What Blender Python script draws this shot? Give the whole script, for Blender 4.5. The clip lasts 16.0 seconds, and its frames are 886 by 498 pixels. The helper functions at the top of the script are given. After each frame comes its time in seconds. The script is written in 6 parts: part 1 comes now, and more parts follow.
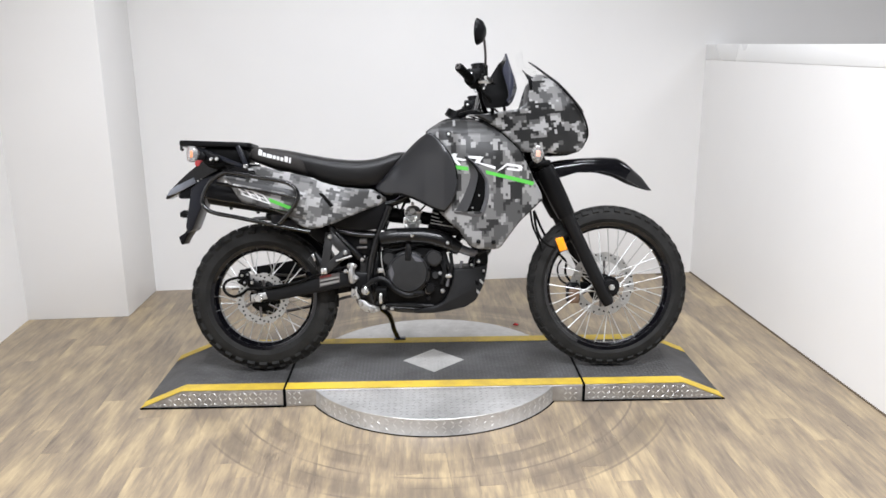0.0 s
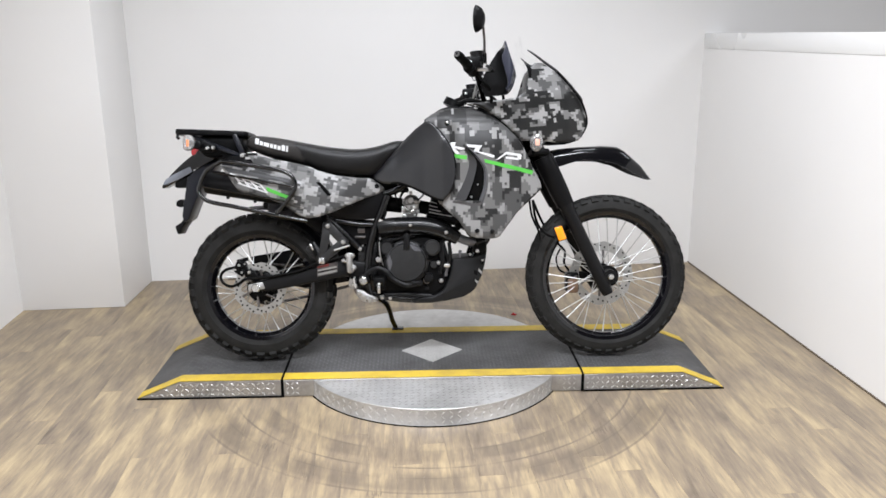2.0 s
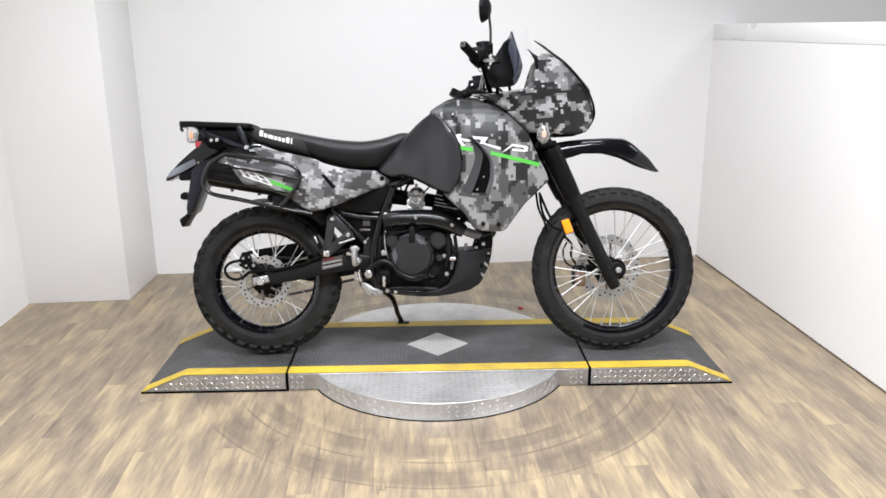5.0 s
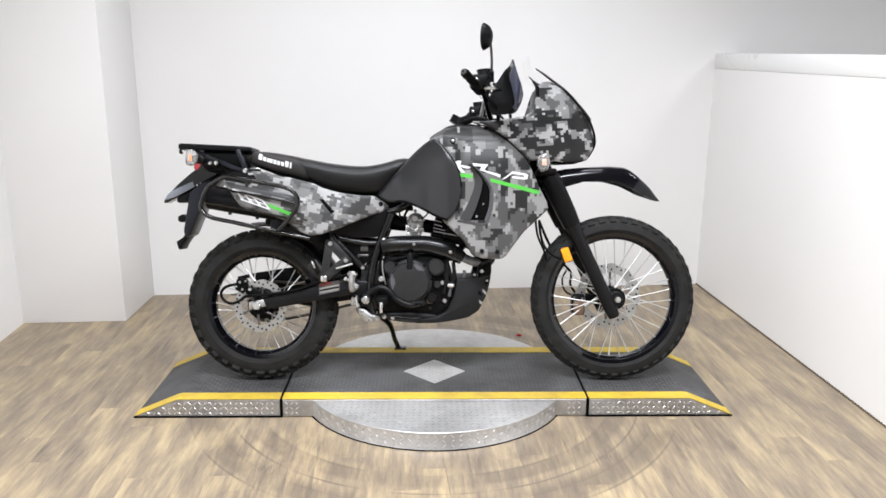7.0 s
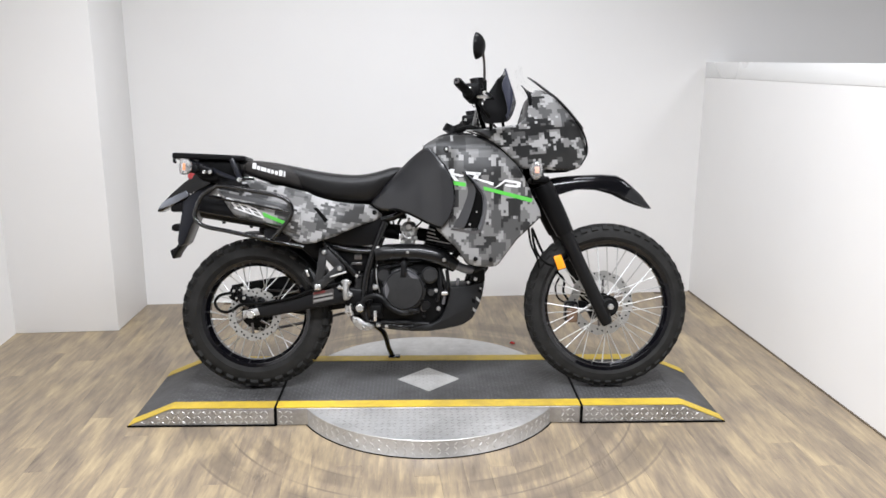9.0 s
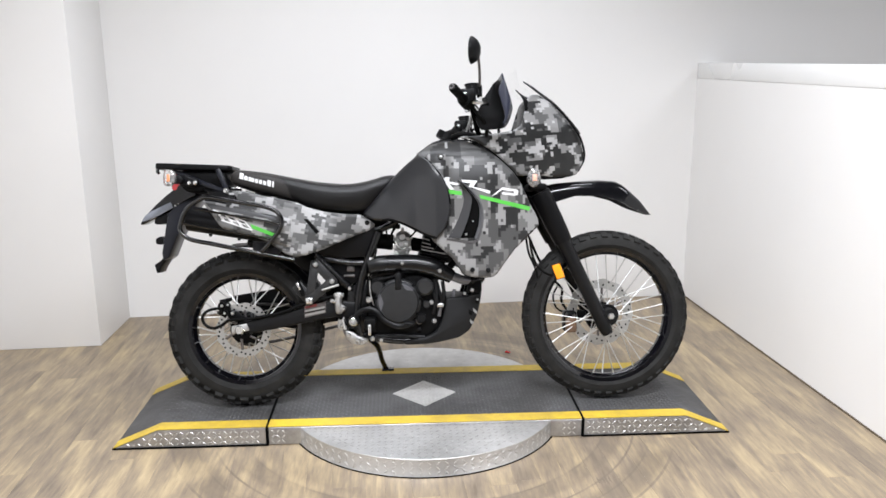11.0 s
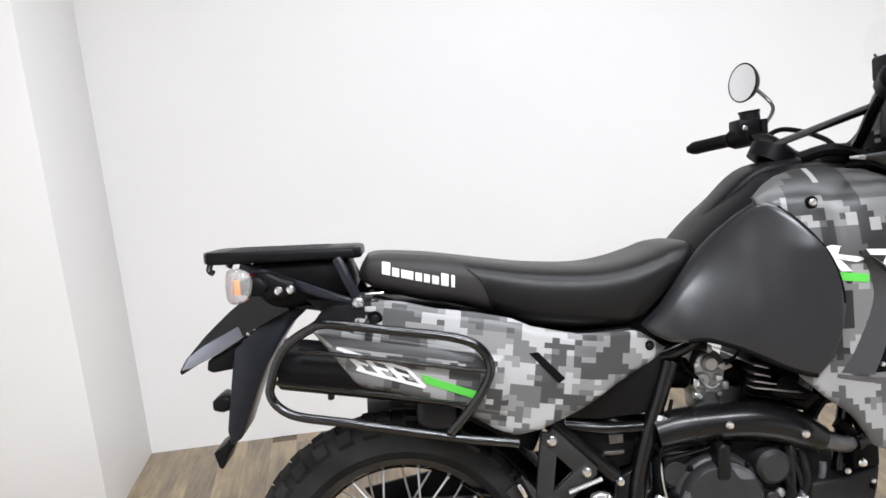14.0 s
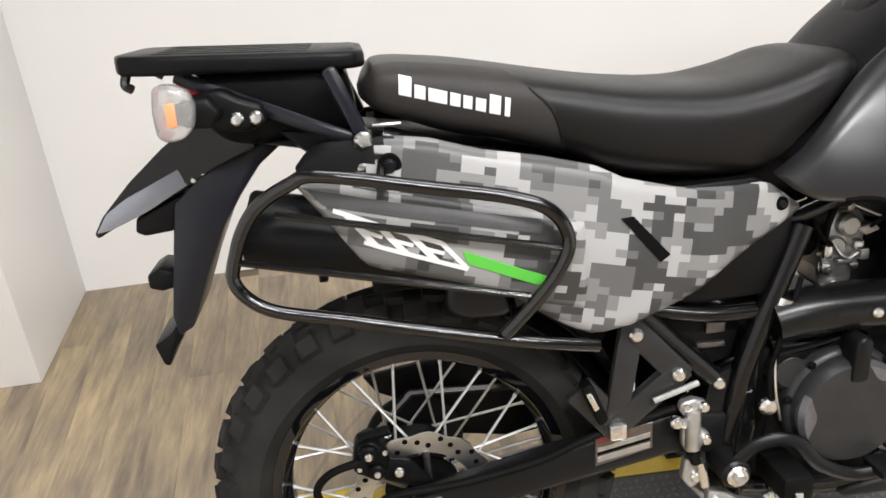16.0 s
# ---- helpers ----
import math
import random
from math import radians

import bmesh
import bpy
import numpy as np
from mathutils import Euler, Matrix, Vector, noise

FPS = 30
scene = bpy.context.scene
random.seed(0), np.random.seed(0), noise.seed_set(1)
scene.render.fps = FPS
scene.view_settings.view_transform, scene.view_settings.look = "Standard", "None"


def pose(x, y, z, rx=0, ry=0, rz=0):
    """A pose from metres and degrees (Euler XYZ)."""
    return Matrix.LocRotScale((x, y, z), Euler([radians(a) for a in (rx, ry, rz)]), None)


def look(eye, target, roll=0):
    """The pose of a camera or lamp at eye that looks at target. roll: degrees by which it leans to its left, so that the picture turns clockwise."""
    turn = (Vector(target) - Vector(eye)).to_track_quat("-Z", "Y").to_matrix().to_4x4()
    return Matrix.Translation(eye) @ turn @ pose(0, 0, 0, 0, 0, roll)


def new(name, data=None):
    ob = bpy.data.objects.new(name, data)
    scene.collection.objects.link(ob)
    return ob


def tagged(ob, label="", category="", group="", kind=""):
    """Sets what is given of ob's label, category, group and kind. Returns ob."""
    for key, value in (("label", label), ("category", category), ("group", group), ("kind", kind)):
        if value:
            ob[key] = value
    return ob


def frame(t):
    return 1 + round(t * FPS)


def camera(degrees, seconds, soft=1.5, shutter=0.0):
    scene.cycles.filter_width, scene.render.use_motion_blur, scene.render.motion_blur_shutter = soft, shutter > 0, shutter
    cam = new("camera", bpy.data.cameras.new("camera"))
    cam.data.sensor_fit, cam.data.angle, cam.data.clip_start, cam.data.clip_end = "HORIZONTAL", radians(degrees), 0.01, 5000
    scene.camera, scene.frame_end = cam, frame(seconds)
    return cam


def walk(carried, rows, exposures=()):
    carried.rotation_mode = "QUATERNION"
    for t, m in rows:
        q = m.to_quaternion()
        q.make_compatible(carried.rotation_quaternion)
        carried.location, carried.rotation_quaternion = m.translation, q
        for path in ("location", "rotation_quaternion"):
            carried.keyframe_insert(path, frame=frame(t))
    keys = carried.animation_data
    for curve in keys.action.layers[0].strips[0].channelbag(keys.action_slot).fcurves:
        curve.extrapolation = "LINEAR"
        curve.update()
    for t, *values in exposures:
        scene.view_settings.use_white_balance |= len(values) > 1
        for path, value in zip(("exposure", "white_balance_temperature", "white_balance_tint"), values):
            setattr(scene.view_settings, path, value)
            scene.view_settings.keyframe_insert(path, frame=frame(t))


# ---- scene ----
cam = camera(58.3, 16.0, soft=1.6)
PATH = [
    (0, (-0.033, -3.281, 1.439), (0.013, -1.345, 0.939), -0.45),
    (0.5, (-0.035, -3.276, 1.440), (0.014, -1.344, 0.924), -0.42),
    (1, (-0.045, -3.269, 1.435), (0.008, -1.338, 0.916), -0.34),
    (1.5, (-0.037, -3.267, 1.428), (0.009, -1.337, 0.909), -0.45),
    (2, (-0.045, -3.264, 1.428), (0.012, -1.334, 0.906), -0.40),
    (2.5, (-0.036, -3.257, 1.427), (0.012, -1.331, 0.889), -0.25),
    (3, (-0.036, -3.255, 1.422), (-0.001, -1.327, 0.892), -0.42),
    (3.5, (-0.035, -3.244, 1.425), (0.006, -1.318, 0.888), -0.46),
    (4, (-0.040, -3.244, 1.418), (-0.001, -1.318, 0.879), -0.63),
    (6.3, (-0.036, -3.217, 1.418), (0.005, -1.280, 0.897), -0.2),
    (6.5, (-0.035, -3.214, 1.419), (0.006, -1.277, 0.921), -0.12),
    (7, (-0.029, -3.209, 1.434), (0.009, -1.269, 0.948), 0.32),
    (7.5, (-0.042, -3.199, 1.446), (0.009, -1.260, 0.960), -0.04),
    (8, (-0.043, -3.208, 1.435), (0.008, -1.267, 0.957), 0.15),
    (8.5, (-0.041, -3.220, 1.432), (0.024, -1.277, 0.964), -0.08),
    (9, (-0.034, -3.222, 1.433), (0.023, -1.277, 0.969), 0.23),
    (11.3, (-0.088, -3.106, 1.456), (0.020, -1.159, 0.989), -0.2),
    (11.5, (-0.092, -3.101, 1.457), (0.021, -1.155, 1.008), -0.30),
    (11.8, (-0.142, -3.010, 1.455), (-0.029, -1.082, 0.936), -3.1),
    (12, (-0.164, -2.881, 1.423), (-0.065, -0.942, 0.940), -2.89),
    (12.2, (-0.206, -2.746, 1.447), (-0.181, -0.810, 0.946), -1.0),
    (12.5, (-0.306, -2.519, 1.450), (-0.388, -0.579, 0.975), -1.3),
    (12.7, (-0.395, -2.370, 1.437), (-0.377, -0.414, 1.022), -2.9),
    (13, (-0.477, -2.166, 1.445), (-0.407, -0.230, 0.950), -5.1),
    (13.2, (-0.510, -2.025, 1.424), (-0.420, -0.080, 0.964), -5.2),
    (13.5, (-0.563, -1.786, 1.422), (-0.587, 0.162, 0.969), -4.6),
    (13.7, (-0.611, -1.633, 1.415), (-0.633, 0.309, 0.938), -4.9),
    (14, (-0.686, -1.426, 1.404), (-0.568, 0.509, 0.913), -4.1),
    (14.2, (-0.712, -1.306, 1.407), (-0.560, 0.615, 0.874), -6.5),
    (14.3, (-0.717, -1.252, 1.403), (-0.540, 0.670, 0.878), -6.5),
    (14.5, (-0.712, -1.143, 1.398), (-0.600, 0.800, 0.938), -6.7),
    (14.7, (-0.697, -1.046, 1.401), (-0.660, 0.899, 0.934), -4.6),
    (14.9, (-0.681, -0.974, 1.378), (-0.707, 0.956, 0.856), -3.8),
    (15, (-0.679, -0.947, 1.371), (-0.712, 0.961, 0.771), -4.1),
    (15.2, (-0.681, -0.918, 1.358), (-0.629, 0.961, 0.674), -4.6),
    (15.5, (-0.713, -0.909, 1.339), (-0.615, 0.915, 0.526), -4.7),
    (15.7, (-0.742, -0.910, 1.326), (-0.608, 0.879, 0.442), -4.2),
    (16, (-0.776, -0.920, 1.301), (-0.579, 0.819, 0.333), -2.5),
]
EXPO = [(0, -0.66, 6500, 10), (2.5, -0.74), (3.5, -0.68), (4, -0.62), (6.5, -0.54), (7.5, -0.59), (9, -0.67), (11.5, -0.58), (12.5, -0.56), (14, -0.51), (15, -0.46, 6500, 10), (16, -0.54, 7000, 10)]
walk(cam, [(t, look(eye, target, roll)) for t, eye, target, roll in PATH], EXPO)

from mathutils.bvhtree import BVHTree

# ---- world and lights ----
ROOM = Matrix.Rotation(radians(4.0), 4, "Z")      # the room stands at four degrees to the turntable
CEIL = 3.1

world = bpy.data.worlds.new("world")
world.use_nodes = True
scene.world = world
world.node_tree.nodes["Background"].inputs["Color"].default_value = (0.95, 0.97, 1.0, 1)
world.node_tree.nodes["Background"].inputs["Strength"].default_value = 0.12


def ceiling_lamp(u, v, size_u, size_v, watts, colour):
    data = bpy.data.lights.new("unseen_ceiling_light", "AREA")
    data.shape, data.size, data.size_y, data.energy, data.color = "RECTANGLE", size_u, size_v, watts, colour
    data.spread = radians(155)        # narrowed spread, dims the upper walls
    ob = new("unseen_ceiling_light", data)
    ob.matrix_world = ROOM @ pose(u, v, CEIL - 0.06)
    return ob


WHITE = (0.95, 0.98, 1.05)
# Unseen lamps; the last is added to brighten the wall beyond the partition
for u, v, w in ((-0.55, 0.1, 31), (0.60, 0.1, 33), (-0.55, -1.75, 110), (0.45, -1.75, 104), (-0.2, -3.9, 120), (3.3, -0.6, 62)):
    ceiling_lamp(u, v, 1.2, 0.3, w, WHITE)


# ---- materials ----
def mat(name, base=(0.5, 0.5, 0.5), rough=0.5, metal=0.0, coat=0.0, var=0.15, scale=40.0, bump=0.0, bump_scale=300.0,
        wear=0.0, transmission=0.0, ior=1.5, rough_var=0.08, spec=0.5):
    m = bpy.data.materials.new(name)
    m.use_nodes = True
    nt = m.node_tree
    b = nt.nodes["Principled BSDF"]
    b.inputs["Metallic"].default_value = metal
    b.inputs["Coat Weight"].default_value = coat
    b.inputs["Coat Roughness"].default_value = 0.08
    b.inputs["Transmission Weight"].default_value = transmission
    b.inputs["IOR"].default_value = ior
    b.inputs["Specular IOR Level"].default_value = spec
    tc = nt.nodes.new("ShaderNodeTexCoord")
    n1 = nt.nodes.new("ShaderNodeTexNoise")
    n1.inputs["Scale"].default_value, n1.inputs["Detail"].default_value = scale, 6
    nt.links.new(tc.outputs["Object"], n1.inputs["Vector"])
    ramp = nt.nodes.new("ShaderNodeMixRGB")
    ramp.inputs[1].default_value = (*[c * (1 - var) for c in base], 1)
    ramp.inputs[2].default_value = (*[min(1, c * (1 + var) + wear) for c in base], 1)
    nt.links.new(n1.outputs["Fac"], ramp.inputs[0])
    nt.links.new(ramp.outputs[0], b.inputs["Base Color"])
    n2 = nt.nodes.new("ShaderNodeTexNoise")
    n2.inputs["Scale"].default_value, n2.inputs["Detail"].default_value = scale * 0.2, 3
    nt.links.new(tc.outputs["Object"], n2.inputs["Vector"])
    mr = nt.nodes.new("ShaderNodeMapRange")
    mr.inputs[3].default_value, mr.inputs[4].default_value = max(0.02, rough - rough_var), min(1, rough + rough_var)
    nt.links.new(n2.outputs["Fac"], mr.inputs[0])
    nt.links.new(mr.outputs[0], b.inputs["Roughness"])
    if bump:
        n3 = nt.nodes.new("ShaderNodeTexNoise")
        n3.inputs["Scale"].default_value, n3.inputs["Detail"].default_value = bump_scale, 4
        nt.links.new(tc.outputs["Object"], n3.inputs["Vector"])
        bp = nt.nodes.new("ShaderNodeBump")
        bp.inputs["Strength"].default_value, bp.inputs["Distance"].default_value = bump, 0.002
        nt.links.new(n3.outputs["Fac"], bp.inputs["Height"])
        nt.links.new(bp.outputs[0], b.inputs["Normal"])
    return m


def maths(nt, op, a, b=None):
    n = nt.nodes.new("ShaderNodeMath")
    n.operation = op
    for k, v in enumerate((a, b)):
        if v is None:
            continue
        if isinstance(v, (int, float)):
            n.inputs[k].default_value = v
        else:
            nt.links.new(v, n.inputs[k])
    return n.outputs[0]


def camo_material(angle, tones, block, stretch, levels, seed, size):
    """Printed film of square blocks in several greys under a clear coat. tones: ground, light, mid, dark, chip."""
    m = bpy.data.materials.new("camouflage film")
    m.use_nodes = True
    nt = m.node_tree
    b = nt.nodes["Principled BSDF"]
    tc = nt.nodes.new("ShaderNodeTexCoord")
    flat = nt.nodes.new("ShaderNodeVectorMath")
    flat.operation = "MULTIPLY"
    flat.inputs[1].default_value = (1, 0, 1)
    nt.links.new(tc.outputs["Object"], flat.inputs[0])
    rot = nt.nodes.new("ShaderNodeVectorRotate")
    rot.rotation_type = "Y_AXIS"
    rot.inputs["Angle"].default_value = radians(angle)
    nt.links.new(flat.outputs[0], rot.inputs["Vector"])

    def layer(scale, offset, level, detail=1.5):
        snap = nt.nodes.new("ShaderNodeVectorMath")
        snap.operation = "SNAP"
        snap.inputs[1].default_value = (block[0], 1, block[1])
        nt.links.new(rot.outputs[0], snap.inputs[0])
        move = nt.nodes.new("ShaderNodeVectorMath")
        move.operation = "MULTIPLY_ADD"
        move.inputs[1].default_value = (stretch[0], 1, stretch[1])
        move.inputs[2].default_value = [o + seed for o in offset]
        nt.links.new(snap.outputs[0], move.inputs[0])
        n = nt.nodes.new("ShaderNodeTexNoise")
        n.inputs["Scale"].default_value, n.inputs["Detail"].default_value, n.inputs["Roughness"].default_value = scale, detail, 0.6
        nt.links.new(move.outputs[0], n.inputs["Vector"])
        return maths(nt, "GREATER_THAN", n.outputs["Fac"], level)

    colour = None
    ground, light, mid, dark, chip = tones
    for mask, grey in ((layer(13 * size, (0.3, 0.7, 0.9), levels[0]), light), (layer(15 * size, (5.3, 2.7, 1.9), levels[1]), mid),
                       (layer(15 * size, (1.7, 6.3, 5.1), levels[2]), dark), (layer(44, (7.7, 1.2, 3.3), 0.70), mid), (layer(44, (2.4, 3.5, 8.8), 0.71), chip)):
        mix = nt.nodes.new("ShaderNodeMixRGB")
        nt.links.new(mask, mix.inputs[0])
        if colour is None:
            mix.inputs[1].default_value = (ground, ground * 0.985, ground * 0.965, 1)
        else:
            nt.links.new(colour, mix.inputs[1])
        mix.inputs[2].default_value = (grey, grey * 0.99, grey * 0.975, 1)
        colour = mix.outputs[0]
    nt.links.new(colour, b.inputs["Base Color"])
    n2 = nt.nodes.new("ShaderNodeTexNoise")
    n2.inputs["Scale"].default_value = 9
    nt.links.new(tc.outputs["Object"], n2.inputs["Vector"])
    mr = nt.nodes.new("ShaderNodeMapRange")
    mr.inputs[3].default_value, mr.inputs[4].default_value = 0.34, 0.48
    nt.links.new(n2.outputs["Fac"], mr.inputs[0])
    nt.links.new(mr.outputs[0], b.inputs["Roughness"])
    b.inputs["Specular IOR Level"].default_value = 0.32
    b.inputs["Coat Weight"].default_value, b.inputs["Coat Roughness"].default_value = 0.06, 0.3
    return m


def plank_material():
    """Wood-look vinyl: pale oak streaks, grey-brown blocks, rubbed ring marks round the turntable."""
    m = bpy.data.materials.new("oak vinyl plank")
    m.use_nodes = True
    nt = m.node_tree
    b = nt.nodes["Principled BSDF"]
    geo = nt.nodes.new("ShaderNodeNewGeometry")
    info = nt.nodes.new("ShaderNodeObjectInfo")
    sep = nt.nodes.new("ShaderNodeSeparateXYZ")
    nt.links.new(geo.outputs["Position"], sep.inputs[0])
    comb = nt.nodes.new("ShaderNodeCombineXYZ")
    nt.links.new(maths(nt, "MULTIPLY", sep.outputs[0], 9.0), comb.inputs[0])
    nt.links.new(sep.outputs[1], comb.inputs[1])
    nt.links.new(maths(nt, "MULTIPLY", info.outputs["Random"], 37.0), comb.inputs[2])
    streak = nt.nodes.new("ShaderNodeTexNoise")
    streak.inputs["Scale"].default_value, streak.inputs["Detail"].default_value, streak.inputs["Roughness"].default_value = 5.0, 8, 0.6
    nt.links.new(comb.outputs[0], streak.inputs["Vector"])
    fine = nt.nodes.new("ShaderNodeTexNoise")
    fine.inputs["Scale"].default_value, fine.inputs["Detail"].default_value = 22.0, 6
    nt.links.new(comb.outputs[0], fine.inputs["Vector"])
    ramp = nt.nodes.new("ShaderNodeValToRGB")
    el = ramp.color_ramp.elements
    el[0].position, el[0].color = 0.24, (0.090, 0.069, 0.050, 1)
    el[1].position, el[1].color = 0.76, (0.47, 0.362, 0.218, 1)
    for p, c in ((0.41, (0.190, 0.150, 0.109, 1)), (0.52, (0.258, 0.202, 0.136, 1)), (0.63, (0.360, 0.280, 0.172, 1))):
        e = el.new(p)
        e.color = c
    blocks = nt.nodes.new("ShaderNodeTexNoise")
    blocks.inputs["Scale"].default_value, blocks.inputs["Detail"].default_value = 1.0, 4
    comb2 = nt.nodes.new("ShaderNodeCombineXYZ")
    nt.links.new(maths(nt, "MULTIPLY", sep.outputs[0], 11.0), comb2.inputs[0])
    nt.links.new(maths(nt, "MULTIPLY", sep.outputs[1], 3.2), comb2.inputs[1])
    nt.links.new(maths(nt, "MULTIPLY", info.outputs["Random"], 61.0), comb2.inputs[2])
    nt.links.new(comb2.outputs[0], blocks.inputs["Vector"])
    tone = maths(nt, "ADD", maths(nt, "MULTIPLY", streak.outputs["Fac"], 0.36), maths(nt, "MULTIPLY", fine.outputs["Fac"], 0.16))
    tone = maths(nt, "ADD", tone, maths(nt, "MULTIPLY", maths(nt, "SUBTRACT", blocks.outputs["Fac"], 0.07), 0.60))
    tone = maths(nt, "ADD", tone, maths(nt, "MULTIPLY", maths(nt, "SUBTRACT", info.outputs["Random"], 0.5), 0.07))
    comb3 = nt.nodes.new("ShaderNodeCombineXYZ")
    nt.links.new(maths(nt, "MULTIPLY", sep.outputs[0], 70.0), comb3.inputs[0])
    nt.links.new(maths(nt, "MULTIPLY", sep.outputs[1], 7.0), comb3.inputs[1])
    nt.links.new(maths(nt, "MULTIPLY", info.outputs["Random"], 23.0), comb3.inputs[2])
    grain = nt.nodes.new("ShaderNodeTexNoise")
    grain.inputs["Scale"].default_value, grain.inputs["Detail"].default_value = 1.0, 5
    nt.links.new(comb3.outputs[0], grain.inputs["Vector"])
    tone = maths(nt, "ADD", tone, maths(nt, "MULTIPLY", maths(nt, "SUBTRACT", grain.outputs["Fac"], 0.5), 0.30))
    nt.links.new(tone, ramp.inputs[0])
    # rubbed ring marks
    r = maths(nt, "SQRT", maths(nt, "ADD", maths(nt, "POWER", sep.outputs[0], 2.0), maths(nt, "POWER", maths(nt, "SUBTRACT", sep.outputs[1], 0.02), 2.0)))
    patch = nt.nodes.new("ShaderNodeTexNoise")
    patch.inputs["Scale"].default_value, patch.inputs["Detail"].default_value = 3.5, 7
    nt.links.new(geo.outputs["Position"], patch.inputs["Vector"])
    total = None
    for radius, width, weight in ((0.66, 0.05, 0.40), (0.752, 0.005, 1.0), (0.785, 0.035, 0.75), (0.865, 0.004, 0.9), (0.955, 0.05, 0.75), (0.93, 0.005, 1.0), (1.02, 0.005, 0.8)):
        d = maths(nt, "ABSOLUTE", maths(nt, "SUBTRACT", r, radius))
        k = maths(nt, "MULTIPLY", maths(nt, "MINIMUM", maths(nt, "MAXIMUM", maths(nt, "MULTIPLY", maths(nt, "SUBTRACT", width * 1.4, d), 1.6 / width), 0.0), 1.0), weight)
        total = k if total is None else maths(nt, "MAXIMUM", total, k)
    mask = maths(nt, "MULTIPLY", total, maths(nt, "MINIMUM", maths(nt, "MAXIMUM", maths(nt, "MULTIPLY", maths(nt, "SUBTRACT", patch.outputs["Fac"], 0.38), 4.0), 0.0), 0.72))
    # dark scuffs, each a ragged spot
    for sx, sy, size in ((-0.60, -0.67, 0.035), (-0.44, -0.87, 0.028), (0.33, -0.87, 0.03), (0.62, -0.60, 0.02), (-0.2, -1.0, 0.022)):
        d = maths(nt, "SQRT", maths(nt, "ADD", maths(nt, "POWER", maths(nt, "SUBTRACT", sep.outputs[0], sx), 2.0), maths(nt, "POWER", maths(nt, "SUBTRACT", sep.outputs[1], sy), 2.0)))
        d = maths(nt, "ADD", d, maths(nt, "MULTIPLY", maths(nt, "SUBTRACT", fine.outputs["Fac"], 0.5), 0.16))
        mask = maths(nt, "MAXIMUM", mask, maths(nt, "MULTIPLY", maths(nt, "LESS_THAN", d, size * 0.6), 0.6))
    dark = nt.nodes.new("ShaderNodeMixRGB")
    nt.links.new(mask, dark.inputs[0])
    nt.links.new(ramp.outputs[0], dark.inputs[1])
    dark.inputs[2].default_value = (0.115, 0.092, 0.072, 1)
    nt.links.new(dark.outputs[0], b.inputs["Base Color"])
    mr = nt.nodes.new("ShaderNodeMapRange")
    mr.inputs[3].default_value, mr.inputs[4].default_value = 0.30, 0.48
    nt.links.new(patch.outputs["Fac"], mr.inputs[0])
    nt.links.new(mr.outputs[0], b.inputs["Roughness"])
    bp = nt.nodes.new("ShaderNodeBump")
    bp.inputs["Strength"].default_value, bp.inputs["Distance"].default_value = 0.12, 0.001
    nt.links.new(fine.outputs["Fac"], bp.inputs["Height"])
    nt.links.new(bp.outputs[0], b.inputs["Normal"])
    return m


M_WALL = mat("white wall paint", (0.80, 0.79, 0.775), 0.55, var=0.02, scale=3, bump=0.12, bump_scale=160)
# Ceiling, south and east walls are unseen; their greys set what black parts reflect
M_CEIL = mat("unseen ceiling grey", (0.22, 0.22, 0.22), 0.85, var=0.06, scale=5)
M_DIM = mat("unseen wall grey", (0.42, 0.415, 0.41), 0.7, var=0.08, scale=4)
M_TRIM = mat("white gloss trim", (0.83, 0.83, 0.82), 0.3, var=0.02, scale=6)
M_PLANK = plank_material()
M_SUB = mat("dark floor joint", (0.12, 0.09, 0.06), 0.8)
def soiled(name, base, dirt, rough, metal=0.0, amount=0.5, size=5.0, bump=0.15, bump_scale=240.0, spec=0.5):
    """A worn surface: its own colour, broad smears of dirt and small dark spots."""
    m = mat(name, base, rough, metal, var=0.15, scale=40, bump=bump, bump_scale=bump_scale, rough_var=0.12, spec=spec)
    nt = m.node_tree
    b = nt.nodes["Principled BSDF"]
    own = b.inputs["Base Color"].links[0].from_socket
    geo = nt.nodes.new("ShaderNodeNewGeometry")
    smear, spot = nt.nodes.new("ShaderNodeTexNoise"), nt.nodes.new("ShaderNodeTexNoise")
    smear.inputs["Scale"].default_value, smear.inputs["Detail"].default_value, smear.inputs["Roughness"].default_value = size, 8, 0.65
    spot.inputs["Scale"].default_value, spot.inputs["Detail"].default_value = size * 11, 3
    for n in (smear, spot):
        nt.links.new(geo.outputs["Position"], n.inputs["Vector"])
    wide = maths(nt, "MULTIPLY", maths(nt, "SUBTRACT", smear.outputs["Fac"], 0.42), 4.5)
    small = maths(nt, "MULTIPLY", maths(nt, "SUBTRACT", spot.outputs["Fac"], 0.66), 9.0)
    total = maths(nt, "MAXIMUM", wide, small)
    total = maths(nt, "MULTIPLY", maths(nt, "MINIMUM", maths(nt, "MAXIMUM", total, 0.0), 1.0), amount)
    mix = nt.nodes.new("ShaderNodeMixRGB")
    nt.links.new(total, mix.inputs[0])
    nt.links.new(own, mix.inputs[1])
    mix.inputs[2].default_value = (*dirt, 1)
    nt.links.new(mix.outputs[0], b.inputs["Base Color"])
    return m


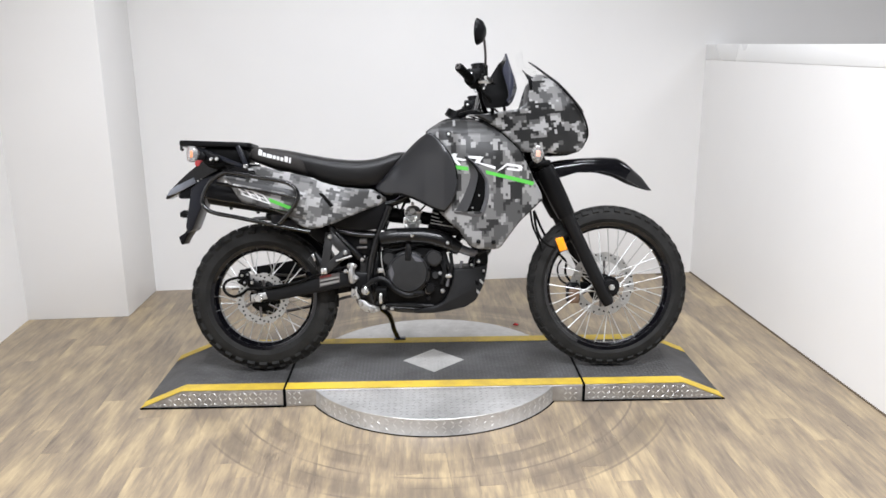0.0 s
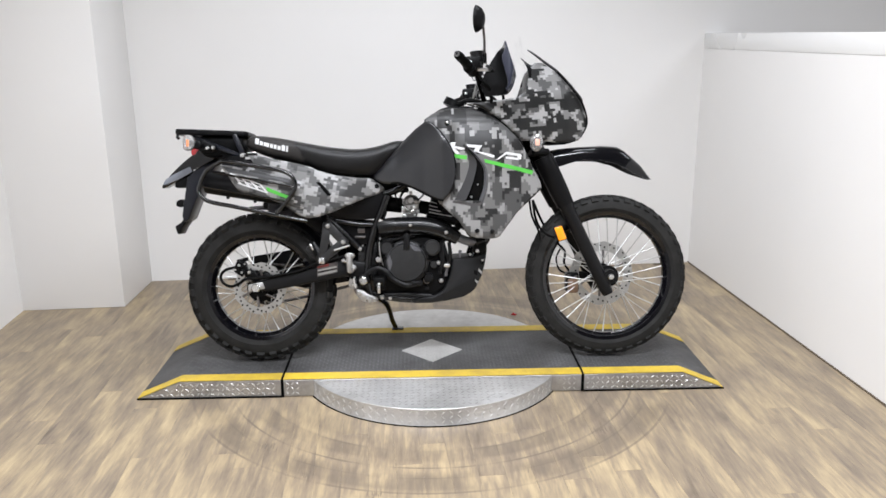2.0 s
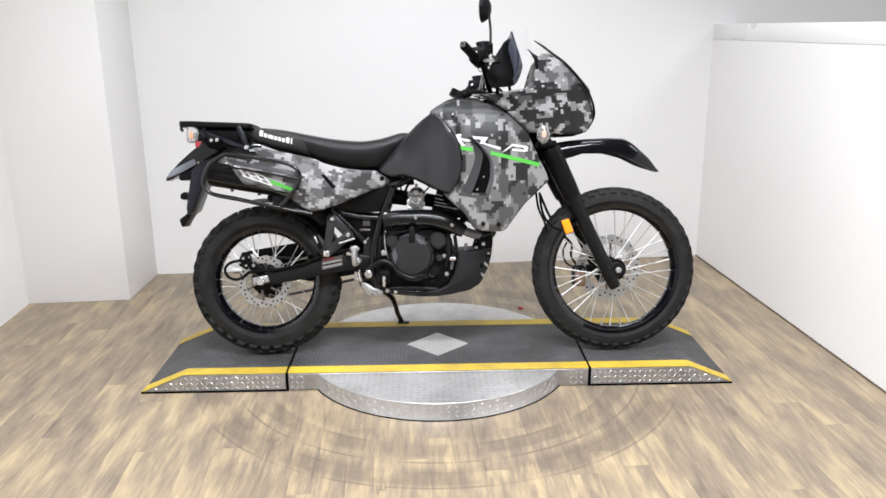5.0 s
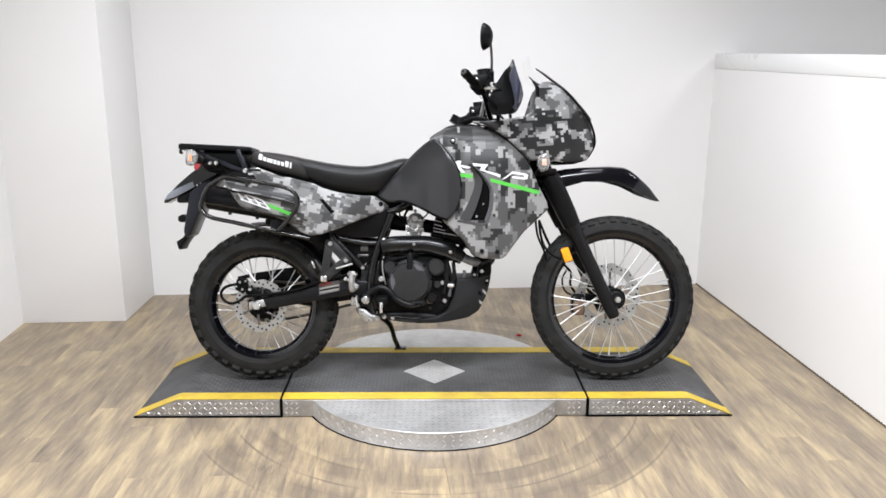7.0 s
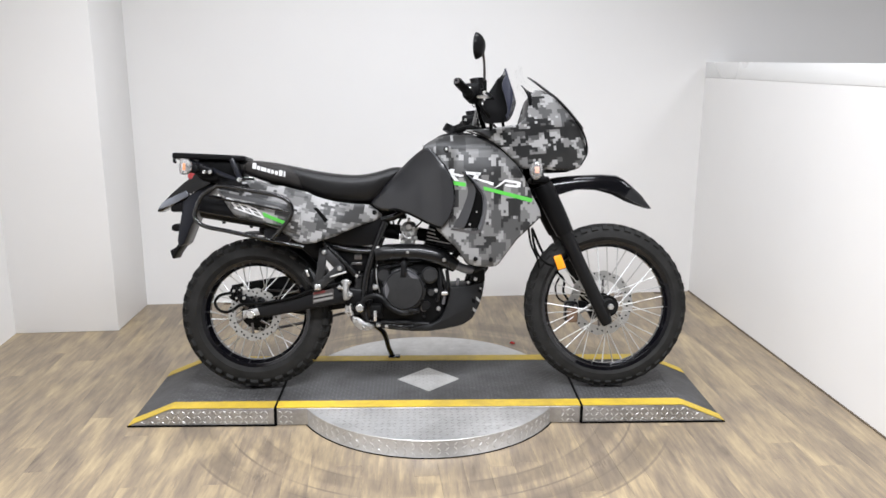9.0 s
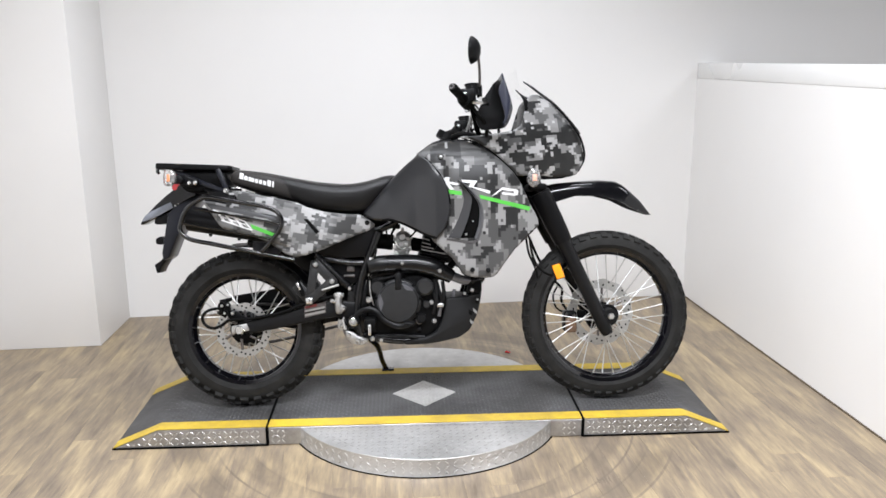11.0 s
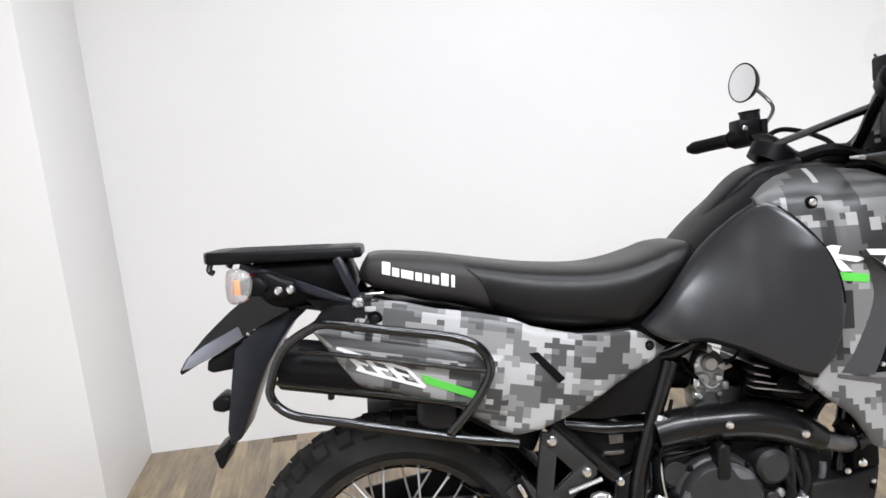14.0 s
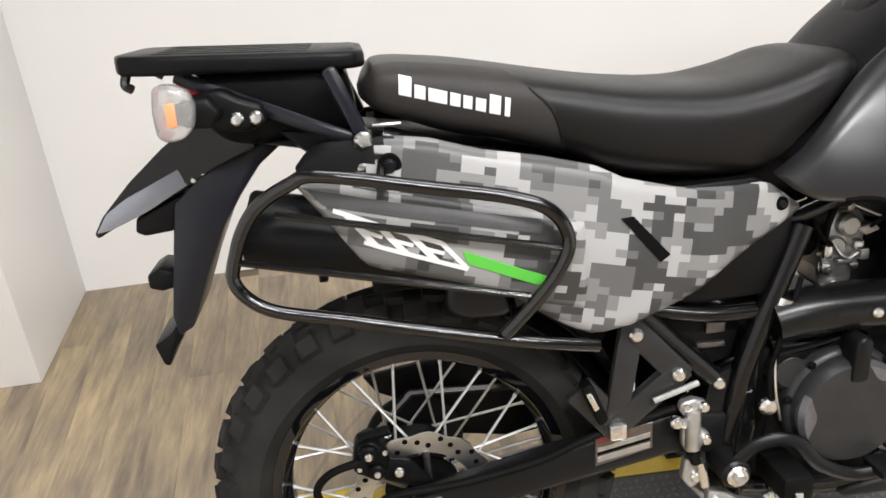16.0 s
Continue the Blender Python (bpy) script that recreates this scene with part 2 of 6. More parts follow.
M_LOZA = mat("polished tread bars", (0.60, 0.595, 0.58), 0.40, metal=0.9, var=0.15)
M_ALU = soiled("aluminium tread plate", (0.44, 0.43, 0.415), (0.20, 0.19, 0.175), 0.45, 0.75, 0.6, 7.0)
M_ALU_TOP = soiled("scuffed aluminium disc", (0.55, 0.545, 0.535), (0.27, 0.262, 0.25), 0.36, 0.6, 0.6, 3.5)
M_MAT = soiled("grey ribbed rubber deck", (0.074, 0.073, 0.074), (0.026, 0.025, 0.024), 0.62, 0.0, 0.8, 3.5, 0.3)
M_LOZ = soiled("worn deck tread", (0.115, 0.115, 0.117), (0.040, 0.039, 0.037), 0.45, 0.0, 0.8, 3.5)
M_YEL = soiled("yellow safety tape", (0.60, 0.42, 0.038), (0.33, 0.23, 0.04), 0.5, 0.0, 0.7, 6.0)
M_GAP = mat("black strips, slots and recess shade", (0.0025, 0.0025, 0.0025), 0.75, spec=0.05)
M_CAMO = camo_material(0, (0.120, 0.225, 0.058, 0.013, 0.18), (0.0098, 0.0115), (1.15, 0.85), (0.495, 0.545, 0.532), 4.0, 1.02)
M_CAMO_SIDE = camo_material(-11, (0.150, 0.265, 0.086, 0.034, 0.29), (0.0142, 0.0098), (0.85, 1.2), (0.49, 0.53, 0.575), 3.0, 1.3)
M_CAMO_NOSE = camo_material(6, (0.165, 0.300, 0.062, 0.008, 0.22), (0.0118, 0.0095), (0.85, 1.2), (0.51, 0.56, 0.495), 7.0, 1.15)
M_BLK = mat("satin black plastic", (0.0042, 0.0042, 0.0046), 0.36, spec=0.12, var=0.2, scale=60, bump=0.15, bump_scale=700)
M_GLS = mat("gloss black plastic", (0.004, 0.004, 0.005), 0.14, spec=0.25, coat=0.15, var=0.1)
M_KNEE = mat("satin black moulded cover", (0.0076, 0.0078, 0.0092), 0.32, spec=0.60, var=0.08, scale=30, bump=0.05, bump_scale=900, rough_var=0.03)
M_NAVY = mat("blue-black plastic", (0.0085, 0.0095, 0.0140), 0.30, spec=0.26, var=0.15)
M_GUARD = mat("dark blue-black guard", (0.014, 0.016, 0.032), 0.24, spec=0.3, var=0.15)
M_GUARD2 = mat("blue-grey guard lip", (0.019, 0.021, 0.034), 0.3, spec=0.35, var=0.2, scale=25)
M_FRAME = mat("black enamel steel", (0.003, 0.003, 0.0033), 0.22, spec=0.34, var=0.15, coat=0.05)
M_RAIL = mat("gloss black tube", (0.003, 0.003, 0.0033), 0.14, spec=0.5, var=0.15, coat=0.2, bump=0.12, bump_scale=250)
M_ENG = mat("black painted casting", (0.0038, 0.0038, 0.0040), 0.40, spec=0.08, var=0.25, scale=50, bump=0.2, bump_scale=400)
M_ENG2 = mat("worn black cover", (0.0066, 0.0066, 0.0070), 0.34, spec=0.16, var=0.25, scale=40, bump=0.12, bump_scale=500)
M_SKID = mat("matt black moulded guard", (0.0085, 0.0085, 0.0088), 0.5, spec=0.2, var=0.2, scale=30, bump=0.15, bump_scale=500)
M_COVER = mat("worn grey-black cover", (0.0185, 0.0185, 0.0188), 0.38, spec=0.30, var=0.4, scale=35, bump=0.15, bump_scale=400)
M_BRONZE = mat("bronze caliper paint", (0.15, 0.09, 0.055), 0.4, var=0.25)
M_RUB = mat("tyre rubber", (0.0195, 0.0192, 0.0185), 0.68, spec=0.10, var=0.55, scale=18, bump=0.25, bump_scale=350)
M_GRIP = mat("grip rubber", (0.002, 0.002, 0.002), 0.55, spec=0.1, var=0.2, bump=0.3, bump_scale=500)
M_SEAT = mat("black seat vinyl", (0.0048, 0.0045, 0.0045), 0.36, spec=0.26, var=0.12, scale=50, bump=0.22, bump_scale=800)
M_SEAT2 = mat("grey-black seat vinyl", (0.023, 0.0208, 0.0196), 0.5, spec=0.25, var=0.12, scale=50, bump=0.3, bump_scale=900)
M_STEEL = mat("bright zinc steel", (0.72, 0.72, 0.71), 0.28, metal=1.0, var=0.12)
M_SPOKE = mat("stainless spoke", (0.56, 0.56, 0.55), 0.46, metal=0.85, var=0.08)
M_DISC = mat("ground brake steel", (0.50, 0.50, 0.49), 0.34, metal=1.0, var=0.12, scale=90)
M_CAST = mat("raw cast alloy", (0.40, 0.395, 0.385), 0.42, metal=0.85, var=0.25, scale=80, bump=0.2, bump_scale=300)
M_HEAD = mat("grey heat shield", (0.0048, 0.0048, 0.0050), 0.27, spec=0.28, var=0.35, scale=25, coat=0.03)
M_LENS = mat("clear lens", (0.66, 0.65, 0.64), 0.10, transmission=0.72, var=0.15, scale=90, coat=0.3, bump=0.5, bump_scale=70)
M_AMB = mat("amber lens", (0.95, 0.32, 0.01), 0.22, var=0.08, coat=0.4)
M_ORG = mat("orange bulb", (0.85, 0.30, 0.14), 0.3, var=0.08)
M_ORG2 = mat("faded bulb", (0.80, 0.40, 0.30), 0.3, var=0.1)
M_RED = mat("red lens", (0.42, 0.008, 0.012), 0.15, var=0.1, coat=0.5)
M_RED2 = mat("faded red print", (0.16, 0.022, 0.02), 0.4, var=0.4, scale=70)
M_GRN = mat("lime green graphic", (0.075, 0.42, 0.05), 0.35, var=0.05)
M_WHT = mat("white graphic", (0.66, 0.66, 0.66), 0.35, var=0.04)
M_GREY = mat("silver reflector strip", (0.21, 0.225, 0.26), 0.25, metal=0.3, var=0.1)
M_MIR = mat("mirror glass", (0.86, 0.87, 0.88), 0.03, metal=1.0, var=0.01, rough_var=0.01)
M_CLR = mat("clear screen", (0.16, 0.16, 0.16), 0.12, var=0.01, rough_var=0.01)
M_EDGE = mat("dark screen edge", (0.03, 0.03, 0.032), 0.3, spec=0.3)
M_LIP = mat("pale grey vent lip", (0.085, 0.085, 0.090), 0.36, spec=0.35, var=0.15, scale=30)
nt = M_CLR.node_tree
clear, blend = nt.nodes.new("ShaderNodeBsdfTransparent"), nt.nodes.new("ShaderNodeMixShader")
blend.inputs[0].default_value = 0.015
nt.links.new(clear.outputs[0], blend.inputs[1])
nt.links.new(nt.nodes["Principled BSDF"].outputs[0], blend.inputs[2])
nt.links.new(blend.outputs[0], nt.nodes["Material Output"].inputs["Surface"])
M_TAG = mat("worn metal label", (0.15, 0.14, 0.138), 0.3, metal=0.9, var=0.4, scale=60)
M_BAND = mat("mid-grey smooth band", (0.048, 0.048, 0.050), 0.38, var=0.25, scale=30)
M_WORN = mat("bare rubbed metal", (0.13, 0.13, 0.14), 0.36, metal=0.6, var=0.5, scale=45, bump=0.1, bump_scale=300)
M_RAMP = mat("dark grey smooth film", (0.024, 0.024, 0.026), 0.35, var=0.15, scale=30)
M_RIM = mat("black anodised rim", (0.003, 0.003, 0.0042), 0.055, spec=0.5, var=0.1, rough_var=0.02)


# ---- builders ----
def mesh_from(bm, name, material, smooth=True, auto=35):
    me = bpy.data.meshes.new(name)
    bm.normal_update()
    for f in bm.faces:
        f.smooth = smooth
    if smooth and auto:
        lim = radians(auto)
        for e in bm.edges:
            if len(e.link_faces) == 2 and e.calc_face_angle(0) > lim:
                e.smooth = False
    bm.to_mesh(me)
    bm.free()
    for x in (material if isinstance(material, (list, tuple)) else [material]):
        me.materials.append(x)
    return me


def part(name, bm, material, parent=None, label="", auto=35):
    ob = new(name, mesh_from(bm, name, material, auto=auto))
    if parent is not None:
        ob.parent = parent
    if label:
        ob["label"] = label
    return ob


def empty(name, m=None):
    ob = new(name)
    ob.empty_display_size = 0.2
    if m is not None:
        ob.matrix_world = m
    return ob


def catmull(points, steps=6):
    pts = [Vector(p) for p in points]
    if len(pts) < 3:
        return pts
    full = [pts[0] * 2 - pts[1]] + pts + [pts[-1] * 2 - pts[-2]]
    out = []
    for i in range(1, len(full) - 2):
        p0, p1, p2, p3 = full[i - 1:i + 3]
        for k in range(steps):
            s = k / steps
            out.append(0.5 * (2 * p1 + (p2 - p0) * s + (2 * p0 - 5 * p1 + 4 * p2 - p3) * s * s + (3 * p1 - p0 - 3 * p2 + p3) * s ** 3))
    out.append(pts[-1])
    return out


def tube(bm, points, r, sides=10, steps=6, smooth=True, closed=False, radii=None, flat=1.0):
    """A round bar along a line of points, with capped ends. radii: one for each given point."""
    pts = catmull(points, steps) if smooth else [Vector(p) for p in points]
    n = len(pts)
    rr = [r] * n
    if radii:
        rr = [float(np.interp(k / max(1, n - 1), np.linspace(0, 1, len(radii)), radii)) for k in range(n)]
    rings, side = [], None
    for k, p in enumerate(pts):
        a = pts[(k - 1) % n] if (k or closed) else p
        b = pts[(k + 1) % n] if (k < n - 1 or closed) else p
        d = (b - a).normalized()
        if side is None:
            side = d.cross(Vector((0, 0, 1)))
            if side.length < 0.1:
                side = d.cross(Vector((0, 1, 0)))
        side = (side - d * side.dot(d)).normalized()
        up = d.cross(side)
        rings.append([bm.verts.new(p + (side * math.cos(q) * flat + up * math.sin(q)) * rr[k])
                      for q in (2 * math.pi * j / sides for j in range(sides))])
    for k in range(n if closed else n - 1):
        A, B = rings[k], rings[(k + 1) % n]
        for j in range(sides):
            bm.faces.new((A[j], A[(j + 1) % sides], B[(j + 1) % sides], B[j]))
    if not closed:
        bm.faces.new(rings[0][::-1])
        bm.faces.new(rings[-1])
    return bm


def rod(a, b, r, sides=14, bm=None, r2=None):
    bm = bm or bmesh.new()
    return tube(bm, [a, b], r, sides, smooth=False, radii=[r, r2 if r2 is not None else r])


def bar(points, r, sides=10, steps=6, radii=None, flat=1.0):
    return tube(bmesh.new(), points, r, sides, steps, radii=radii, flat=flat)


def lathe(bm, profile, centre, sides=48, axis="Y"):
    """Turns a profile of (radius, offset along the axis) about an axis."""
    c = Vector(centre)
    rings = []
    for k in range(sides):
        q = 2 * math.pi * k / sides
        ring = []
        for r, o in profile:
            if axis == "Y":
                v = Vector((r * math.cos(q), o, r * math.sin(q)))
            elif axis == "X":
                v = Vector((o, r * math.cos(q), r * math.sin(q)))
            else:
                v = Vector((r * math.cos(q), r * math.sin(q), o))
            ring.append(bm.verts.new(c + v))
        rings.append(ring)
    n = len(profile)
    for k in range(sides):
        A, B = rings[k], rings[(k + 1) % sides]
        for j in range(n - 1):
            if profile[j][0] < 1e-6 and profile[j + 1][0] < 1e-6:
                continue
            bm.faces.new((A[j], A[j + 1], B[j + 1], B[j]))
    bmesh.ops.remove_doubles(bm, verts=bm.verts, dist=1e-6)
    bmesh.ops.recalc_face_normals(bm, faces=bm.faces)
    return bm


def knob(centre, r, y0, y1, bm=None, sides=28, bevel=0.003):
    """A round cover or bolt head whose axis is across the machine."""
    bm2 = bmesh.new()
    s = 1 if y1 > y0 else -1
    lathe(bm2, [(0, y0), (r, y0), (r, y1 - s * bevel), (r - bevel, y1), (0, y1)], (centre[0], 0, centre[1]), sides)
    if bm is None:
        return bm2
    merge(bm, bm2)
    return bm


def merge(bm, other):
    me = bpy.data.meshes.new("tmp")
    other.to_mesh(me)
    other.free()
    bm.from_mesh(me)
    bpy.data.meshes.remove(me)
    return bm


def plate(poly, y0, y1, bevel=0.004, segs=2):
    """A solid cut from an outline in x and z, between two places across."""
    bm = bmesh.new()
    a = [bm.verts.new((x, y0, z)) for x, z in poly]
    b = [bm.verts.new((x, y1, z)) for x, z in poly]
    bm.faces.new(a)
    bm.faces.new(b[::-1])
    n = len(poly)
    for k in range(n):
        bm.faces.new((a[k], b[k], b[(k + 1) % n], a[(k + 1) % n]))
    bmesh.ops.recalc_face_normals(bm, faces=bm.faces)
    if bevel:
        bmesh.ops.bevel(bm, geom=list(bm.edges), offset=bevel, segments=segs, profile=0.5, affect="EDGES", clamp_overlap=True)
    return bm


def box(x0, x1, y0, y1, z0, z1, bevel=0.004, segs=2):
    return plate([(x0, z0), (x1, z0), (x1, z1), (x0, z1)], y0, y1, bevel, segs)


def along(table, x):
    return float(np.interp(x, [p[0] for p in table], [p[1] for p in table]))


def shell(top, bottom, depth, side=-1, nx=44, nz=18, thick=0.004, rim=0.012):
    """A moulded panel between an upper and a lower outline, standing off the middle plane by depth(x, z, f)."""
    bm = bmesh.new()
    x0, x1 = max(top[0][0], bottom[0][0]), min(top[-1][0], bottom[-1][0])
    outer, inner = [], []
    for i in range(nx + 1):
        x = x0 + (x1 - x0) * (0.5 - 0.5 * math.cos(math.pi * i / nx))
        zt, zb = along(top, x), along(bottom, x)
        zt = max(zt, zb + 0.002)
        co, ci = [], []
        for j in range(nz + 1):
            f = 0.5 - 0.5 * math.cos(math.pi * j / nz)
            z = zb + (zt - zb) * f
            e = min(f * (zt - zb), (1 - f) * (zt - zb), x - x0 + 0.002, x1 - x + 0.002)
            tuck = 0.0 if e > rim else rim * 0.55 * (1 - e / rim) ** 2
            d = depth(x, z, f) - tuck
            co.append(bm.verts.new((x, side * d, z)))
            ci.append(bm.verts.new((x, side * (d - thick), z)))
        outer.append(co)
        inner.append(ci)
    for i in range(nx):
        for j in range(nz):
            bm.faces.new((outer[i][j], outer[i + 1][j], outer[i + 1][j + 1], outer[i][j + 1]))
            bm.faces.new((inner[i][j + 1], inner[i + 1][j + 1], inner[i + 1][j], inner[i][j]))
        for j in (0, nz):
            bm.faces.new((outer[i][j], inner[i][j], inner[i + 1][j], outer[i + 1][j]))
    for i in (0, nx):
        for j in range(nz):
            bm.faces.new((outer[i][j], outer[i][j + 1], inner[i][j + 1], inner[i][j]))
    bmesh.ops.recalc_face_normals(bm, faces=bm.faces)
    return bm


def loft(stations, nx=56, around=28, power=3.2, lower=0.9):
    """A closed body through stations (x low, z low, x high, z high, half width)."""
    bm = bmesh.new()
    rings = []
    for i in range(nx + 1):
        u = i / nx * (len(stations) - 1)
        k = min(int(u), len(stations) - 2)
        q4 = [np.array(stations[max(0, min(len(stations) - 1, k + o))], float) for o in (-1, 0, 1, 2)]
        s = u - k
        xb, zb, xt, zt, w = [float(v) for v in 0.5 * (2 * q4[1] + (q4[2] - q4[0]) * s + (2 * q4[0] - 5 * q4[1] + 4 * q4[2] - q4[3]) * s * s + (3 * q4[1] - q4[0] - 3 * q4[2] + q4[3]) * s ** 3)]
        ring = []
        for j in range(around):
            q = 2 * math.pi * j / around
            cy, sz = math.cos(q), math.sin(q)
            y = w * math.copysign(abs(cy) ** (2 / power), cy)
            f = 0.5 + 0.5 * math.copysign(abs(sz) ** (2 / power), sz)
            y *= lower + (1 - lower) * min(1, f * 2)
            ring.append(bm.verts.new((xb + (xt - xb) * f, y, zb + (zt - zb) * f)))
        rings.append(ring)
    for i in range(nx):
        for j in range(around):
            bm.faces.new((rings[i][j], rings[i][(j + 1) % around], rings[i + 1][(j + 1) % around], rings[i + 1][j]))
    bm.faces.new(rings[0])
    bm.faces.new(rings[-1][::-1])
    bmesh.ops.recalc_face_normals(bm, faces=bm.faces)
    return bm


def tree_of(bm):
    return BVHTree.FromBMesh(bm)


def decal(poly, tree, lift=0.0015, n=10, fallback=-0.2):
    """A thin printed film laid on a surface seen from the right side: a four-cornered patch."""
    bm = bmesh.new()
    a, b, c, d = [Vector((p[0], 0, p[1])) for p in poly]
    grid, under = [], []
    for i in range(n + 1):
        row, low = [], []
        for j in range(4):
            u, v = i / n, j / 3
            p = a.lerp(b, u).lerp(d.lerp(c, u), v)
            hit = tree.ray_cast(Vector((p.x, -1, p.z)), Vector((0, 1, 0)))
            y = hit[0].y if hit[0] is not None else fallback
            row.append(bm.verts.new((p.x, y - lift, p.z)))
            low.append(bm.verts.new((p.x, y + 0.001, p.z)))
        grid.append(row)
        under.append(low)
    for i in range(n):
        for j in range(3):
            bm.faces.new((grid[i][j], grid[i + 1][j], grid[i + 1][j + 1], grid[i][j + 1]))
    for j in range(3):
        for i in (0, n):
            bm.faces.new((grid[i][j], grid[i][j + 1], under[i][j + 1], under[i][j]))
    for i in range(n):
        for j in (0, 3):
            bm.faces.new((grid[i][j], under[i][j], under[i + 1][j], grid[i + 1][j]))
    bmesh.ops.recalc_face_normals(bm, faces=bm.faces)
    return bm


def bolt(parent, x, z, y, r=0.008, material=None, name="bolt"):
    """A domed screw head standing off the right side."""
    bm = bmesh.new()
    lathe(bm, [(0, y), (r, y), (r, y - r * 0.5), (r * 0.7, y - r * 0.9), (0, y - r)], (x, 0, z), 14)
    return part(name, bm, material or M_STEEL, parent)


# ---- the room ----
def room_box(name, u0, u1, v0, v1, z0, z1, material, label, category="wall", bevel=0.0, skew=0.0):
    bm = bmesh.new()
    bmesh.ops.create_cube(bm, size=1)
    for v in bm.verts:
        v.co = Vector((u0 + (v.co.x + 0.5) * (u1 - u0), v0 + (v.co.y + 0.5) * (v1 - v0), z0 + (v.co.z + 0.5) * (z1 - z0)))
    for v in bm.verts:
        v.co.x -= skew * (V_B - v.co.y)
    if bevel:
        bmesh.ops.bevel(bm, geom=list(bm.edges), offset=bevel, segments=2, profile=0.5, affect="EDGES")
    ob = new(name, mesh_from(bm, name, material))
    ob.matrix_world = ROOM
    return tagged(ob, label, category, kind="structure")


U_L, U_R, V_B, V_F, U_FAR = -2.13, 1.785, 1.485, -6.0, 5.2
room_box("wall_north", U_L - 0.15, U_FAR + 0.15, V_B, V_B + 0.15, 0, CEIL, M_WALL, "white painted plaster back wall, faintly marked")
room_box("wall_west", U_L - 0.15, U_L, V_F, V_B, 0, CEIL, M_WALL, "white painted plaster side wall")
room_box("wall_pillar", U_L, -1.566, 1.015, V_B, 0, CEIL, M_WALL, "square white boxed-in column in the corner", "pillar", 0.004, 0.066)
room_box("wall_partition", U_R, U_R + 0.12, V_F, V_B, 0, 1.335, M_WALL, "low white partition wall with a capping board", skew=0.019)
room_box("trim_partition_cap", U_R - 0.0025, U_R + 0.125, V_F, V_B - 0.002, 1.3355, 1.425, M_TRIM, "white capping board along the partition's top", "trim", 0.004, 0.019)
room_box("trim_partition_foot", U_R - 0.005, U_R - 0.0005, V_F, V_B - 0.002, -0.001, 0.007, M_SUB, "thin dark line along the foot of the partition", "trim", skew=0.019)
room_box("wall_south", U_L - 0.15, U_FAR + 0.15, V_F - 0.15, V_F, 0, CEIL, M_DIM, "unseen plain grey wall added to close the far end")
room_box("wall_east", U_FAR, U_FAR + 0.15, V_F, V_B, 0, CEIL, M_DIM, "unseen plain grey wall added beyond the partition")
room_box("ceiling", U_L - 0.15, U_FAR + 0.15, V_F - 0.15, V_B + 0.15, CEIL, CEIL + 0.1, M_CEIL, "unseen plain grey ceiling added over the room", "ceiling")
FLOOR = room_box("floor", U_L - 0.15, U_FAR + 0.15, V_F - 0.15, V_B + 0.15, -0.1, -0.004, M_SUB, "pale oak wood-look plank floor with scuff rings", "floor")

# ---- turntable and ramps ----
DECK, Y_F, Y_B = 0.076, -0.265, 0.300
X_J, X_FLAT, X_END = 0.615, 1.03, 1.205
TT, TT_R = Vector((0.0, 0.015, 0)), 0.562


def lozenges(spots, size=(0.026, 0.0085), height=0.0016):
    """Raised tread bars at (place, normal, direction)."""
    verts, faces = [], []
    for p, n, d in spots:
        p, n, d = Vector(p), Vector(n), Vector(d)
        e = n.cross(d)
        k = len(verts)
        a, b = d * size[0] / 2, e * size[1] / 2
        verts += [p + a, p + b, p - a, p - b, p + a * 0.35 + n * height, p - a * 0.35 + n * height]
        faces += [(k, k + 1, k + 4), (k + 1, k + 2, k + 5), (k + 1, k + 5, k + 4), (k + 2, k + 3, k + 5), (k + 3, k, k + 4), (k + 3, k + 4, k + 5)]
    me = bpy.data.meshes.new("tread")
    me.from_pydata([tuple(v) for v in verts], [], faces)
    return me


def tread(parent, spots, material, size=(0.026, 0.0085), height=0.0016):
    me = lozenges(spots, size, height)
    me.materials.append(material)
    ob = new("tread", me)
    ob.parent = parent
    return tagged(ob, kind="stuff")


def face_spots(x0, x1, y, height_at, step=0.0205):
    """Tread bars on an upright front face."""
    out = []
    for i in range(int((x1 - x0) / step)):
        for j in range(3):
            x, z = x0 + (i + 0.5) * step, 0.015 + j * 0.0215
            if z < height_at(x) - 0.008:
                s = 1 if (i + j) % 2 else -1
                out.append(((x, y, z), (0, -1, 0), Vector((1, 0, s)).normalized()))
    return out


def deck_spots(x0, x1, y0, y1, z_at, step=0.021, skip=None):
    out = []
    for i in range(int((x1 - x0) / step)):
        for j in range(int((y1 - y0) / step)):
            x, y = x0 + (i + 0.5) * step, y0 + (j + 0.5) * step
            if skip and skip(x, y):
                continue
            s = 1 if (i + j) % 2 else -1
            slope = (z_at(x + 0.001) - z_at(x - 0.001)) / 0.002
            n = Vector((-slope, 0, 1)).normalized()
            d = Vector((1, s, slope)).normalized()
            out.append(((x, y, z_at(x)), n, d))
    return out


def ramp_z(x):
    x = abs(x)
    return DECK if x < X_FLAT else max(0.004, DECK * (X_END - x) / (X_END - X_FLAT))


def strip(x_list, y0, y1, z_at, lift, thick=0.0015):
    bm = bmesh.new()
    rows = [[bm.verts.new((x, y, z_at(x) + q)) for y, q in ((y0, lift - thick), (y0, lift), (y1, lift), (y1, lift - thick))] for x in x_list]
    for a, b in zip(rows, rows[1:]):
        for k in range(3):
            bm.faces.new((a[k], b[k], b[k + 1], a[k + 1]))
    bm.faces.new(rows[0])
    bm.faces.new(rows[-1][::-1])
    bmesh.ops.recalc_face_normals(bm, faces=bm.faces)
    return bm


